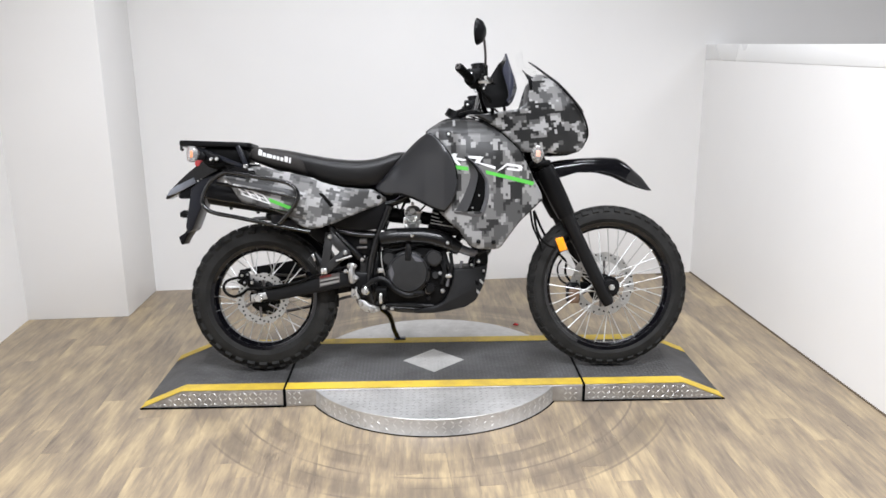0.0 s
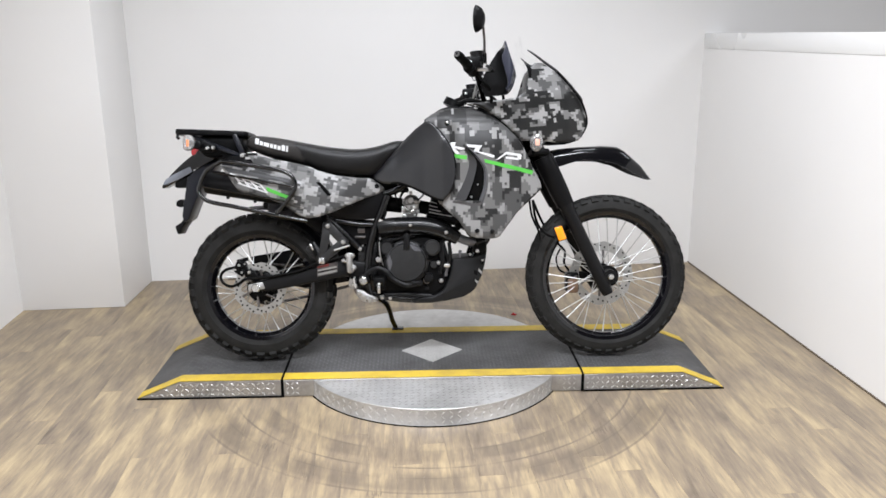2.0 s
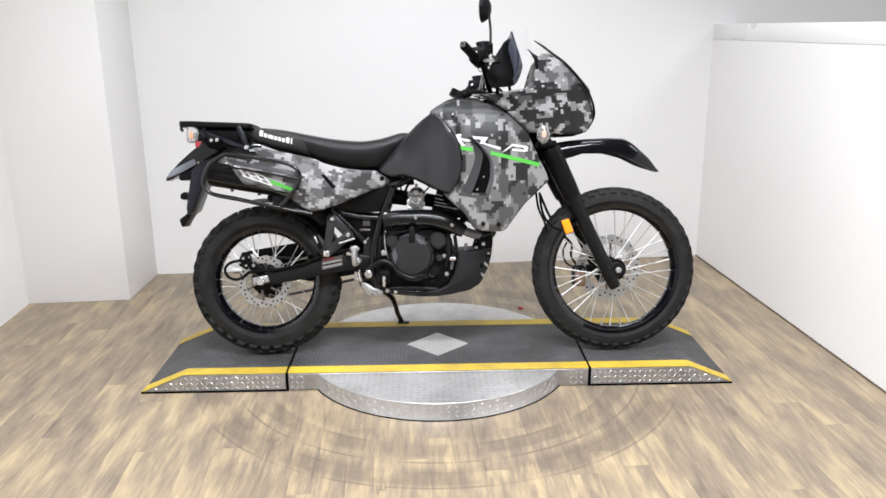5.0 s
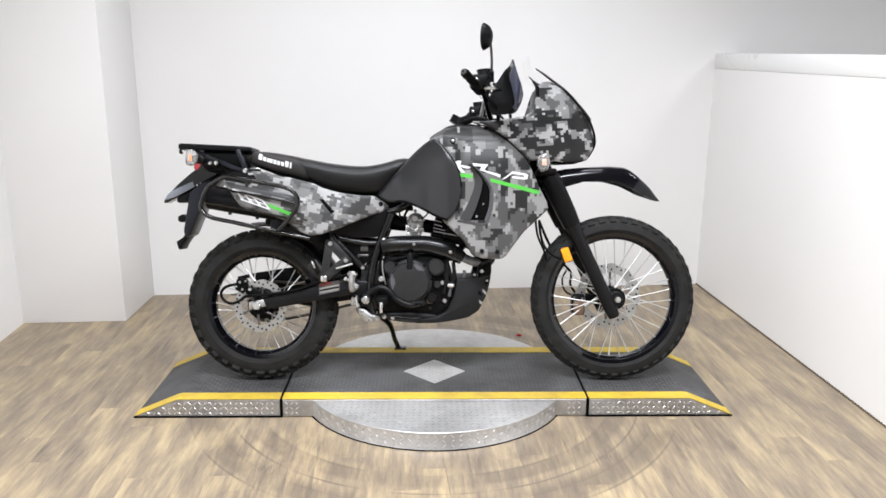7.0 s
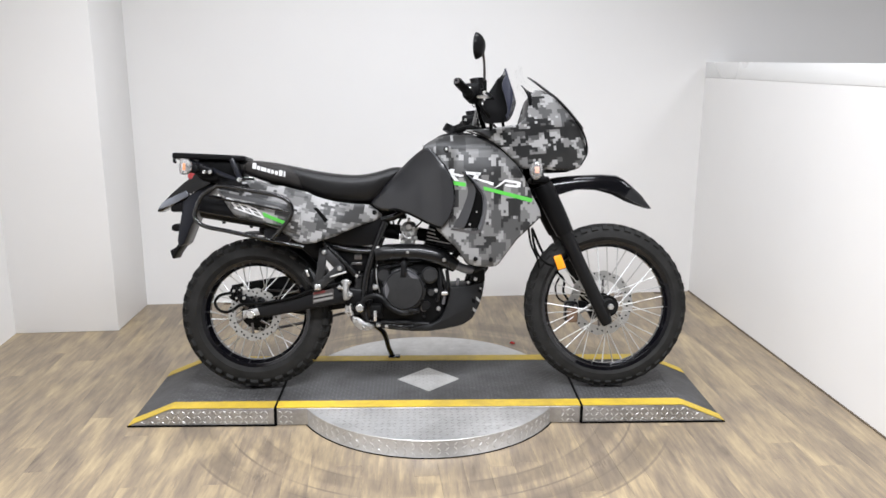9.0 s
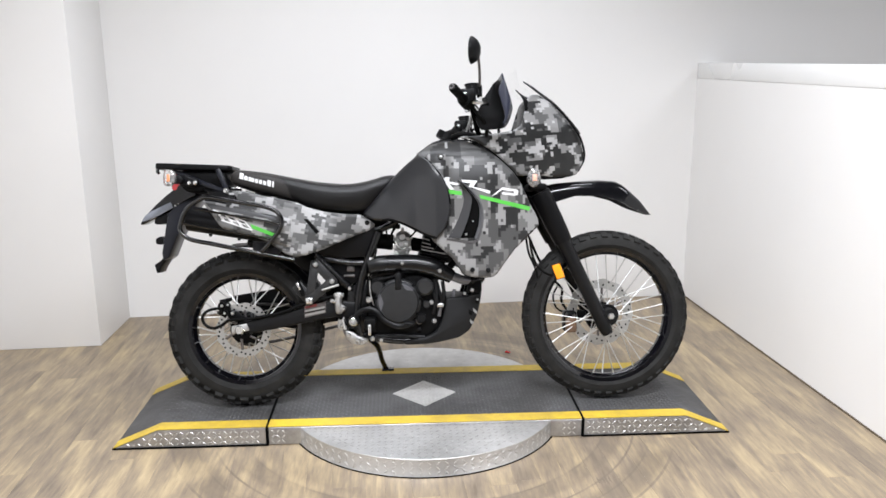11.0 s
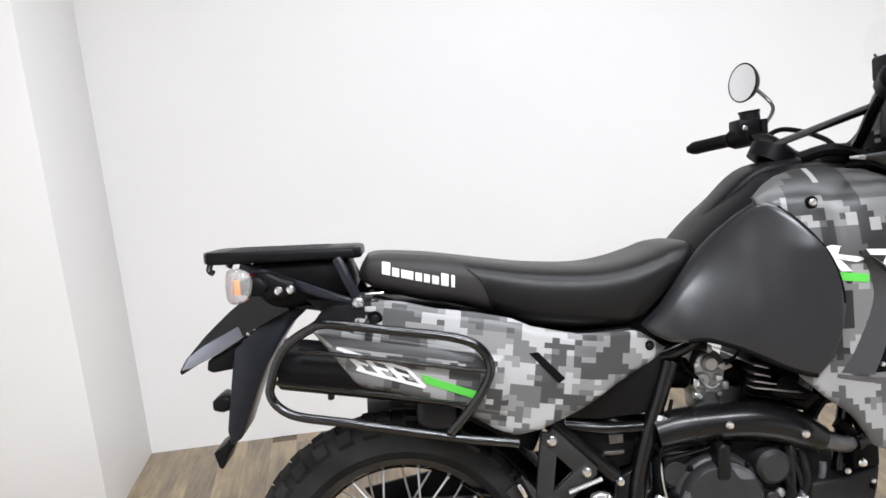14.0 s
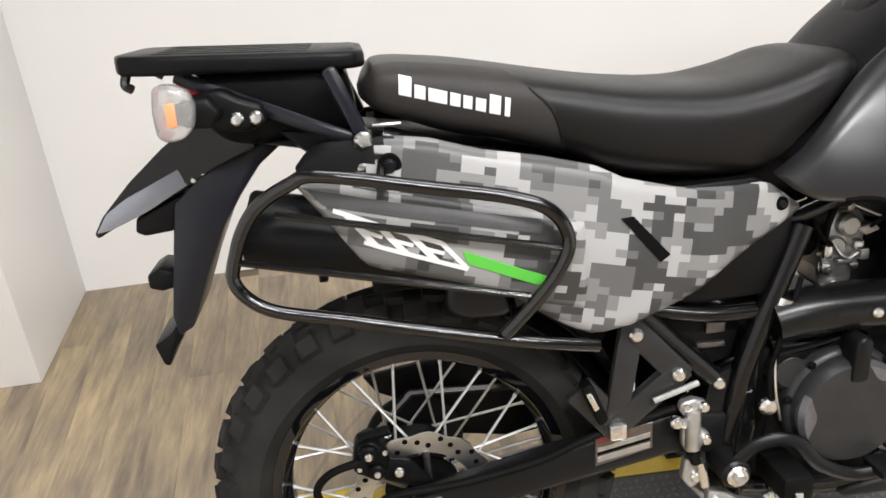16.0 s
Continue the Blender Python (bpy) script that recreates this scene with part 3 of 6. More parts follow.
platform = empty("turntable", pose(0, 0, 0))
tagged(platform, "round aluminium tread-plate turntable with a rubber centre deck", "turntable")
disc = bmesh.new()
lathe(disc, [(0, 0.0), (TT_R + 0.004, 0.0), (TT_R, 0.006), (TT_R, 0.0695), (TT_R - 0.0015, 0.071), (0, 0.071)], TT, 96, "Z")
disc = part("disc", disc, M_ALU_TOP, platform, "scuffed aluminium turntable disc")
rim = []
n_rim = 112
for i in range(n_rim):
    q = 2 * math.pi * i / n_rim
    nrm = Vector((math.cos(q), math.sin(q), 0))
    for j in range(3):
        s = 1 if (i + j) % 2 else -1
        tang = Vector((-math.sin(q), math.cos(q), 0))
        rim.append((TT + nrm * TT_R + Vector((0, 0, 0.016 + 0.019 * j)), nrm, (tang + Vector((0, 0, s))).normalized()))
tread(disc, rim, M_LOZA, (0.024, 0.0060), 0.0018)
top = deck_spots(-TT_R, TT_R, -TT_R, TT_R + 0.03, lambda x: 0.071, 0.0245,
                 lambda x, y: (Vector((x, y, 0)) - TT).length > TT_R - 0.02 or y > Y_F - 0.01)
tread(disc, top, M_ALU, size=(0.025, 0.0075), height=0.0013)
ring = bmesh.new()
lathe(ring, [(TT_R + 0.001, 0.0), (TT_R + 0.0065, 0.0), (TT_R + 0.0065, 0.003), (TT_R + 0.001, 0.003)], TT, 96, "Z")
part("edge_strip", ring, M_GAP, platform, "black rubber edge strip")
hub = bmesh.new()
merge(hub, box(-X_J + 0.004, X_J - 0.004, Y_F, Y_B, 0.002, DECK - 0.002, 0.002, 1))
deck = part("deck", hub, M_ALU, platform, "aluminium-sided deck")
bm = strip([-X_J + 0.004, X_J - 0.004], Y_F + 0.06, Y_B - 0.06, ramp_z, 0.0, 0.002)
mat_top = part("deck_mat", bm, M_MAT, platform, "dark grey rubber tread mat")
in_diamond = lambda x, y: abs(x) / 0.145 + abs(y - 0.018) / 0.143 < 1
tread(mat_top, deck_spots(-X_J + 0.01, X_J - 0.01, Y_F + 0.066, Y_B - 0.066, ramp_z, 0.0165, in_diamond), M_LOZ, (0.017, 0.006), 0.0016)
for a, b in ((Y_F - 0.001, Y_F + 0.062), (Y_B - 0.062, Y_B + 0.001)):
    part("safety_tape", strip([-X_J + 0.004, X_J - 0.004], a, b, ramp_z, 0.0025), M_YEL, platform, "yellow safety tape along the deck edge")
tread(deck, face_spots(-X_J + 0.01, -0.53, Y_F, lambda x: DECK) + face_spots(0.53, X_J - 0.01, Y_F, lambda x: DECK), M_LOZA, (0.021, 0.0052), 0.0016)
bm = bmesh.new()
c4 = [(-0.134, 0.018), (0, -0.113), (0.134, 0.018), (0, 0.149)]
lo = [bm.verts.new((x, y, DECK)) for x, y in c4]
hi = [bm.verts.new((x * 0.985, 0.018 + (y - 0.018) * 0.985, DECK + 0.003)) for x, y in c4]
bm.faces.new(hi)
for k in range(4):
    bm.faces.new((lo[k], lo[(k + 1) % 4], hi[(k + 1) % 4], hi[k]))
bmesh.ops.recalc_face_normals(bm, faces=bm.faces)
dia = part("diamond_plate", bm, M_ALU_TOP, platform, "bare aluminium diamond set into the deck")
tread(dia, deck_spots(-0.13, 0.13, -0.11, 0.145, lambda x: DECK + 0.003, 0.0165, lambda x, y: abs(x) / 0.122 + abs(y - 0.018) / 0.12 > 1), M_LOZA, (0.018, 0.0065), 0.0018)


def make_ramp(side):
    """A wedge with a flat part, against the turntable's deck."""
    ob = empty("ramp")
    tagged(ob, "low aluminium ramp with rubber tread and yellow tape", "ramp", "ramps")
    prof = [(X_J + 0.006, 0.002), (X_END, 0.002), (X_FLAT, DECK - 0.002), (X_J + 0.006, DECK - 0.002)]
    body = part("body", plate([(side * x, z) for x, z in prof], Y_F, Y_B, 0.0015, 1), M_ALU, ob, "aluminium tread-plate sides")
    xs = [side * x for x in (X_J + 0.006, X_FLAT - 0.004, X_FLAT + 0.004, X_END - 0.002)]
    m = part("mat", strip(xs, Y_F + 0.06, Y_B - 0.06, ramp_z, 0.0, 0.002), M_MAT, ob, "dark grey rubber tread mat")
    x0, x1 = sorted((side * (X_J + 0.012), side * (X_END - 0.01)))
    tread(m, deck_spots(x0, x1, Y_F + 0.066, Y_B - 0.066, ramp_z, 0.0165), M_LOZ, (0.017, 0.006), 0.0016)
    for a, b in ((Y_F - 0.001, Y_F + 0.062), (Y_B - 0.062, Y_B + 0.001)):
        part("safety_tape", strip(xs, a, b, ramp_z, 0.0025), M_YEL, ob, "yellow safety tape")
    tread(body, face_spots(x0, x1, Y_F, ramp_z), M_LOZA, (0.021, 0.0052), 0.0016)
    part("edge_strip", box(*sorted((side * X_J, side * X_END)), Y_F - 0.006, Y_F + 0.004, 0.0005, 0.006, 0), M_GAP, ob)
    part("joint_strip", box(*sorted((side * (X_J - 0.005), side * (X_J + 0.006))), Y_F - 0.004, Y_B, 0.001, DECK + 0.001, 0.001, 1), M_GAP, ob, "black joint strip")
    return ob


make_ramp(-1)
make_ramp(1)

# ---- motorcycle ----
BIKE = empty("motorcycle", pose(0, -0.035, 0.085, -11.0))
tagged(BIKE, "dual-sport motorcycle in grey block camouflage leaning on its side stand", "motorcycle")


def wheel(name, x, z, R, tyre_w, tyre_h, rim_r, n_spoke, n_knob, knob_len, disc_r, disc_y, hub_r, label, y=0.0, knob_h=0.009):
    """Hub with tyre, rim, spokes and brake disc. Built about the axle."""
    hubm = bmesh.new()
    lathe(hubm, [(0, -0.07), (0.018, -0.07), (0.02, -0.055), (hub_r, -0.05), (hub_r, -0.042), (hub_r * 0.62, -0.03), (hub_r * 0.6, 0.03),
                 (hub_r, 0.042), (hub_r, 0.05), (0.02, 0.055), (0.018, 0.07), (0, 0.07)], (0, 0, 0), 32)
    w = part(name, hubm, M_ENG, BIKE, label)
    w.matrix_basis = pose(x, y, z, 0, 7, 0)
    # tyre carcass
    ty = bmesh.new()
    prof = []
    for k in range(19):
        q = math.pi * (k / 18 - 0.5) * 1.16
        prof.append((R - tyre_h * 0.08 - tyre_h * 0.92 * (1 - math.cos(q) ** 0.72 if abs(q) < math.pi / 2 else 1), tyre_w * math.sin(q) * (1 if abs(q) < 1.2 else 0.97)))
    prof = [(rim_r - 0.002, -tyre_w * 0.62)] + [(r, o) for r, o in prof if r > rim_r + 0.006] + [(rim_r - 0.002, tyre_w * 0.62)]
    lathe(ty, prof, (0, 0, 0), 72)
    bmesh.ops.recalc_face_normals(ty, faces=ty.faces)
    part("tyre", ty, M_RUB, w, "knobbly black tyre", auto=40)
    # tread blocks in staggered rows
    ty = bmesh.new()
    rng = random.Random(3)
    rows = [(-0.70, 0.26, 0), (-0.27, 0.26, 0.5), (0.27, 0.26, 0), (0.70, 0.26, 0.5)]
    for k in range(n_knob):
        for off, half, ph in rows:
            q = 2 * math.pi * (k + ph) / n_knob
            a = off * 1.1
            rr = R - tyre_h * 0.11 - tyre_h * 0.62 * (1 - math.cos(a))
            o = tyre_w * math.sin(a)
            radial, tang, ax = Vector((math.cos(q), 0, math.sin(q))), Vector((-math.sin(q), 0, math.cos(q))), Vector((0, 1, 0))
            out = (radial * math.cos(a) + ax * math.sin(a)).normalized()
            sid = out.cross(tang)
            c = radial * rr + ax * o
            L, W, H = knob_len * (0.9 + 0.2 * rng.random()) / 2, tyre_w * half * 0.86, knob_h
            vs = []
            for h, sc in ((-0.006, 1.06), (H, 0.92)):
                for sx, sy in ((-1, -1), (1, -1), (1, 1), (-1, 1)):
                    vs.append(ty.verts.new(c + tang * L * sx * sc + sid * W * sy * sc + out * h))
            ty.faces.new((vs[4], vs[5], vs[6], vs[7]))
            for e in range(4):
                ty.faces.new((vs[e], vs[(e + 1) % 4], vs[4 + (e + 1) % 4], vs[4 + e]))
    bmesh.ops.recalc_face_normals(ty, faces=ty.faces)
    tagged(part("tyre_tread", ty, M_RUB, w, "knobbly tread blocks", auto=40), kind="stuff")
    ri = bmesh.new()
    rw = tyre_w * 0.66
    lathe(ri, [(rim_r + 0.008, -rw), (rim_r + 0.004, -rw - 0.004), (rim_r - 0.010, -rw), (rim_r - 0.013, -rw * 0.7), (rim_r - 0.024, -rw * 0.35),
               (rim_r - 0.024, rw * 0.35), (rim_r - 0.013, rw * 0.7), (rim_r - 0.010, rw), (rim_r + 0.004, rw + 0.004), (rim_r + 0.008, rw)], (0, 0, 0), 72)
    part("rim", ri, M_RIM, w, "gloss black wheel rim")
    # crossed spokes
    for k in range(n_spoke):
        sgn = 1 if k % 2 else -1
        lean = radians(34) * (1 if (k // 2) % 2 else -1)
        q = 2 * math.pi * (k + 0.5) / n_spoke
        q0 = q + lean
        a = Vector((math.cos(q0) * hub_r * 0.96, sgn * 0.046, math.sin(q0) * hub_r * 0.96))
        b = Vector((math.cos(q) * (rim_r - 0.018), sgn * 0.008, math.sin(q) * (rim_r - 0.018)))
        sp = bmesh.new()
        rod(a, a.lerp(b, 0.92), 0.0023, 6, sp)
        rod(a.lerp(b, 0.92), b, 0.0033, 6, sp)
        part("spoke", sp, M_SPOKE, w)
    # wavy drilled brake disc: a ring with a scalloped edge
    dm = bmesh.new()
    n = 72
    inner = disc_r * 0.72
    ringv = []
    for k in range(n):
        q = 2 * math.pi * k / n
        ro = disc_r * (1 + 0.022 * math.cos(12 * q))
        ringv.append([dm.verts.new((math.cos(q) * r, disc_y + o, math.sin(q) * r)) for r, o in ((inner, -0.002), (ro, -0.002), (ro, 0.002), (inner, 0.002))])
    for k in range(n):
        A, B = ringv[k], ringv[(k + 1) % n]
        for j in range(4):
            dm.faces.new((A[j], A[(j + 1) % 4], B[(j + 1) % 4], B[j]))
    bmesh.ops.recalc_face_normals(dm, faces=dm.faces)
    d = part("brake_disc", dm, M_DISC, w, "ground steel wave brake disc")
    hm = bmesh.new()
    for k in range(36):
        q = 2 * math.pi * k / 36
        r = disc_r * (0.83 + 0.055 * (k % 3))
        merge(hm, knob((math.cos(q) * r, math.sin(q) * r), 0.0043, disc_y - 0.0012, disc_y - 0.0024, sides=8, bevel=0.0003))
    ob = part("disc_hole", hm, M_GAP, d)
    tagged(ob, kind="stuff")
    cm = bmesh.new()
    for k in range(6):
        q = 2 * math.pi * (k + 0.3) / 6
        cm2 = rod((math.cos(q) * hub_r * 0.5, disc_y, math.sin(q) * hub_r * 0.5), (math.cos(q + 0.25) * inner * 1.03, disc_y, math.sin(q + 0.25) * inner * 1.03), 0.0055, 8)
        part("carrier_arm", cm2, M_TAG, w)
    lathe(cm, [(0.02, disc_y - 0.006), (hub_r * 0.62, disc_y - 0.006), (hub_r * 0.62, disc_y + 0.02), (0.02, disc_y + 0.02)], (0, 0, 0), 28)
    part("disc_carrier", cm, M_ENG, d, "black disc carrier")
    return w


RX, RZ, FX, FZ = -0.722, 0.306, 0.752, 0.334
wheel("rear_wheel", RX, RZ, 0.314, 0.062, 0.092, 0.222, 36, 34, 0.030, 0.108, -0.072, 0.058, "rear spoked wheel with knobbly tyre", -0.012, 0.011)
wheel("front_wheel", FX, FZ, 0.349, 0.046, 0.078, 0.272, 36, 44, 0.026, 0.139, 0.074, 0.046, "tall front spoked wheel with knobbly tyre", -0.03, 0.006)

# swingarm and rear axle
for s, nm in ((-1, ""), (1, "")):
    y = s * 0.113
    arm = plate([(-0.745, 0.297), (-0.74, 0.335), (-0.672, 0.354), (-0.47, 0.398), (-0.36, 0.424), (-0.25, 0.412), (-0.25, 0.345), (-0.36, 0.355), (-0.672, 0.298)], y - 0.017, y + 0.017, 0.009, 3)
    arm = part("swingarm", arm, M_ENG2, BIKE, "black box-section swingarm")
    if s < 0:
        tag = plate([(-0.474, 0.355), (-0.474, 0.403), (-0.389, 0.417), (-0.389, 0.374)], y - 0.0195, y - 0.016, 0.0005, 1)
        part("label", tag, M_TAG, arm, "scuffed metallic label")
        for name, lo, hi, m in (("label_bar", 0.036, 0.046, M_RED2), ("label_stripe", 0.023, 0.030, M_CAST), ("label_stripe", 0.006, 0.014, M_CAST), ("label_print", 0.0175, 0.0215, M_GAP)):
            x1 = -0.425 if m is M_RED2 else -0.393
            part(name, plate([(x, 0.355 + f + (x + 0.474) * 0.19) for x, f in ((-0.471, lo), (x1, lo), (x1, hi), (-0.471, hi))], y - 0.0208, y - 0.019, 0), m, arm)
        nut = knob((-0.727, 0.314), 0.019, y - 0.017, y - 0.036, sides=6)
        part("axle_nut", nut, M_STEEL, arm, "bright axle nut")
        part("axle_adjuster", plate([(-0.76, 0.296), (-0.76, 0.328), (-0.70, 0.338), (-0.69, 0.310)], y - 0.022, y - 0.016, 0.003), M_CAST, arm, "alloy chain adjuster")
part("brake_hose", bar([(-0.81, -0.115, 0.400), (-0.854, -0.12, 0.389), (-0.875, -0.12, 0.363), (-0.862, -0.122, 0.333), (-0.829, -0.125, 0.321), (-0.795, -0.13, 0.334), (-0.765, -0.135, 0.352), (-0.67, -0.137, 0.360), (-0.559, -0.137, 0.380), (-0.479, -0.138, 0.41), (-0.36, -0.14, 0.44)], 0.006), M_GRIP, BIKE, "black rubber brake hose")
cal = plate([(-0.858, 0.372), (-0.850, 0.412), (-0.828, 0.422), (-0.808, 0.408), (-0.802, 0.375), (-0.825, 0.352)], -0.110, -0.062, 0.009, 3)
merge(cal, knob((-0.832, 0.402), 0.014, -0.105, -0.120))
merge(cal, knob((-0.822, 0.372), 0.012, -0.105, -0.118))
merge(cal, plate([(-0.815, 0.352), (-0.812, 0.385), (-0.775, 0.378), (-0.745, 0.345), (-0.755, 0.328)], -0.106, -0.092, 0.005))
merge(cal, box(-0.850, -0.835, -0.122, -0.085, 0.375, 0.40, 0.004))
merge(cal, rod((-0.845, -0.09, 0.415), (-0.80, -0.09, 0.425), 0.008, 10))
for v in cal.verts:
    v.co.x += 0.034
    v.co.z += 0.006
cal = part("rear_caliper", cal, M_ENG, BIKE, "black rear brake caliper")
for x, z, r in ((-0.798, 0.408, 0.006), (-0.788, 0.378, 0.005), (-0.757, 0.378, 0.007), (-0.812, 0.39, 0.004), (-0.775, 0.412, 0.004)):
    bolt(cal, x, z, -0.119, r)

# chain and sprocket on the far side
spr = bmesh.new()
lathe(spr, [(0.03, 0.082), (0.082, 0.082), (0.084, 0.086), (0.082, 0.09), (0.03, 0.09)], (RX, 0, RZ), 44)
part("sprocket", spr, M_ENG2, BIKE, "steel rear sprocket")
ch = bmesh.new()
tube(ch, [(RX, 0.086, RZ + 0.086), (-0.26, 0.086, RZ + 0.06), (-0.225, 0.086, RZ + 0.035), (-0.26, 0.086, RZ + 0.01), (RX, 0.086, RZ - 0.086), (RX - 0.086, 0.086, RZ)], 0.007, 6, 8, closed=True)
part("chain", ch, M_TAG, BIKE, "drive chain")
part("chain_guard", plate([(-0.80, 0.425), (-0.60, 0.456), (-0.36, 0.470), (-0.29, 0.42), (-0.36, 0.31), (-0.55, 0.282), (-0.655, 0.300), (-0.72, 0.365), (-0.78, 0.395)], 0.094, 0.108, 0.004), M_BLK, BIKE, "black chain guard")


def arc_sheet(cx, cz, r, a0, a1, half, thick=0.004, n=24, crown=0.012):
    bm = bmesh.new()
    rows = []
    for i in range(n + 1):
        q = radians(a0 + (a1 - a0) * i / n)
        row = []
        for dr in (0, thick):
            for k in range(7):
                y = half * (k / 3 - 1)
                rr = r + crown * (1 - (y / half) ** 2) + dr
                row.append(bm.verts.new((cx + rr * math.cos(q), y, cz + rr * math.sin(q))))
        rows.append(row)
    for a, b in zip(rows, rows[1:]):
        for k in range(6):
            bm.faces.new((a[k], a[k + 1], b[k + 1], b[k]))
            bm.faces.new((a[7 + k], b[7 + k], b[8 + k], a[8 + k]))
        for k in (0, 6):
            bm.faces.new((a[k], b[k], b[7 + k], a[7 + k]))
    for row in (rows[0], rows[-1]):
        for k in range(6):
            bm.faces.new((row[k], row[k + 1], row[8 + k], row[7 + k]))
    bmesh.ops.recalc_face_normals(bm, faces=bm.faces)
    return bm


part("rear_inner_fender", arc_sheet(RX, RZ, 0.330, 18, 98, 0.075), M_BLK, BIKE, "black inner mudguard over the rear wheel")
part("rear_hugger", arc_sheet(RX, RZ, 0.303, 6, 64, 0.076, crown=0.031), M_BLK, BIKE, "black rear hugger with sides")
part("fender_bracket", plate([(-0.675, 0.615), (-0.668, 0.69), (-0.63, 0.70), (-0.585, 0.69), (-0.562, 0.615), (-0.60, 0.598), (-0.65, 0.600)], -0.125, 0.12, 0.012, 3), M_NAVY, BIKE, "dark plastic fender bracket")

# frame
FR = [
    ([(-0.178, -0.122, 0.69), (-0.205, -0.125, 0.62), (-0.232, -0.127, 0.55), (-0.258, -0.122, 0.45), (-0.268, -0.12, 0.33), (-0.255, -0.115, 0.27)], 0.0165),
    ([(-0.425, -0.125, 0.60), (-0.36, -0.125, 0.535), (-0.30, -0.125, 0.475)], 0.016),
    ([(-0.39, -0.118, 0.585), (-0.31, -0.125, 0.572), (-0.235, -0.122, 0.568)], 0.012),
    ([(-0.74, -0.105, 0.855), (-0.55, -0.115, 0.79), (-0.38, -0.115, 0.73), (-0.18, -0.11, 0.70), (0.0, -0.09, 0.80), (0.3, -0.05, 0.95)], 0.015),
    ([(0.31, -0.02, 0.94), (0.26, -0.03, 0.75), (0.20, -0.06, 0.52), (0.14, -0.1, 0.33), (0.08, -0.105, 0.265), (-0.10, -0.105, 0.255), (-0.26, -0.105, 0.28)], 0.017),
]
for pts, r in FR:
    for s in (1, -1):
        part("frame_tube", bar([(x, y * s, z) for x, y, z in pts], r, 12), M_FRAME, BIKE)
part("steering_head", rod((0.385, 0, 1.04), (0.455, 0, 0.86), 0.035), M_FRAME, BIKE, "black steering head")
part("pivot_plate", plate([(-0.30, 0.47), (-0.225, 0.50), (-0.225, 0.38), (-0.24, 0.29), (-0.30, 0.27), (-0.325, 0.33)], -0.122, -0.095, 0.006), M_FRAME, BIKE, "black swingarm pivot plate")
part("pivot_plate", plate([(-0.30, 0.47), (-0.225, 0.50), (-0.225, 0.38), (-0.24, 0.29), (-0.30, 0.27), (-0.325, 0.33)], 0.095, 0.122, 0.006), M_FRAME, BIKE)


def strap(a, b, w, y0, y1, bevel=0.004):
    """A flat bar between two places in x and z."""
    a, b = Vector(a), Vector(b)
    d = (b - a).normalized()
    n = Vector((-d.y, d.x)) * w / 2
    a2, b2 = a - d * w * 0.35, b + d * w * 0.35
    return plate([tuple(a2 - n), tuple(b2 - n), tuple(b2 + n), tuple(a2 + n)], y0, y1, bevel)


hang = strap((-0.424, 0.570), (-0.360, 0.500), 0.036, -0.152, -0.136)
hang = part("passenger_peg_bracket", hang, M_COVER, BIKE, "black triangular passenger peg bracket")
part("bracket_arm", strap((-0.360, 0.500), (-0.449, 0.428), 0.036, -0.1525, -0.1355), M_COVER, hang)
part("bracket_arm", strap((-0.428, 0.570), (-0.450, 0.430), 0.034, -0.1515, -0.1365), M_COVER, hang)
part("bracket_arm", strap((-0.492, 0.478), (-0.452, 0.430), 0.044, -0.149, -0.134), M_COVER, hang)
for x, z in ((-0.424, 0.567), (-0.362, 0.500)):
    bolt(hang, x, z, -0.152, 0.010)
part("peg_pivot", box(-0.463, -0.438, -0.165, -0.15, 0.413, 0.438, 0.004), M_STEEL, hang, "zinc peg pivot")
part("folded_peg", plate([(-0.505, 0.505), (-0.49, 0.51), (-0.465, 0.45), (-0.478, 0.44)], -0.17, -0.148, 0.005), M_GRIP, hang, "folded rubber passenger peg")
part("peg_end", plate([(-0.500, 0.496), (-0.492, 0.498), (-0.480, 0.472), (-0.487, 0.468)], -0.1735, -0.168, 0.002), M_STEEL, hang, "bright peg end")

mc = plate([(-0.348, 0.440), (-0.346, 0.452), (-0.328, 0.457), (-0.311, 0.450), (-0.307, 0.440), (-0.318, 0.430), (-0.319, 0.408), (-0.304, 0.398), (-0.303, 0.386),
            (-0.316, 0.377), (-0.321, 0.368), (-0.336, 0.370), (-0.342, 0.383), (-0.343, 0.412), (-0.338, 0.428)], -0.152, -0.136, 0.005, 3)
for v in mc.verts:
    v.co.x = -0.334 + (v.co.x + 0.326) * 1.08
mc = part("heel_guard", mc, M_CAST, BIKE, "bare alloy rear brake master cylinder")
for x, z, r in ((-0.323, 0.444, 0.008), (-0.318, 0.391, 0.008), (-0.363, 0.424, 0.009), (-0.347, 0.445, 0.006)):
    bolt(mc, x, z, -0.152, r)
part("cylinder_body", bar([(-0.339, -0.153, 0.440), (-0.339, -0.156, 0.41), (-0.338, -0.153, 0.380)], 0.011, 12), M_CAST, mc)
part("hose_union", rod((-0.367, -0.145, 0.424), (-0.347, -0.150, 0.418), 0.008, 10), M_STEEL, mc)
part("pushrod_boot", rod((-0.333, -0.145, 0.370), (-0.328, -0.145, 0.348), 0.011, 12, r2=0.007), M_GRIP, mc)
part("brake_push_rod", rod((-0.321, -0.145, 0.350), (-0.313, -0.145, 0.308), 0.0075), M_STEEL, mc)
foot = part("pushrod_fork", plate([(-0.340, 0.352), (-0.318, 0.356), (-0.310, 0.335), (-0.314, 0.308), (-0.332, 0.300), (-0.345, 0.318)], -0.140, -0.122, 0.005, 3), M_CAST, BIKE, "bare alloy fork under the brake cylinder")
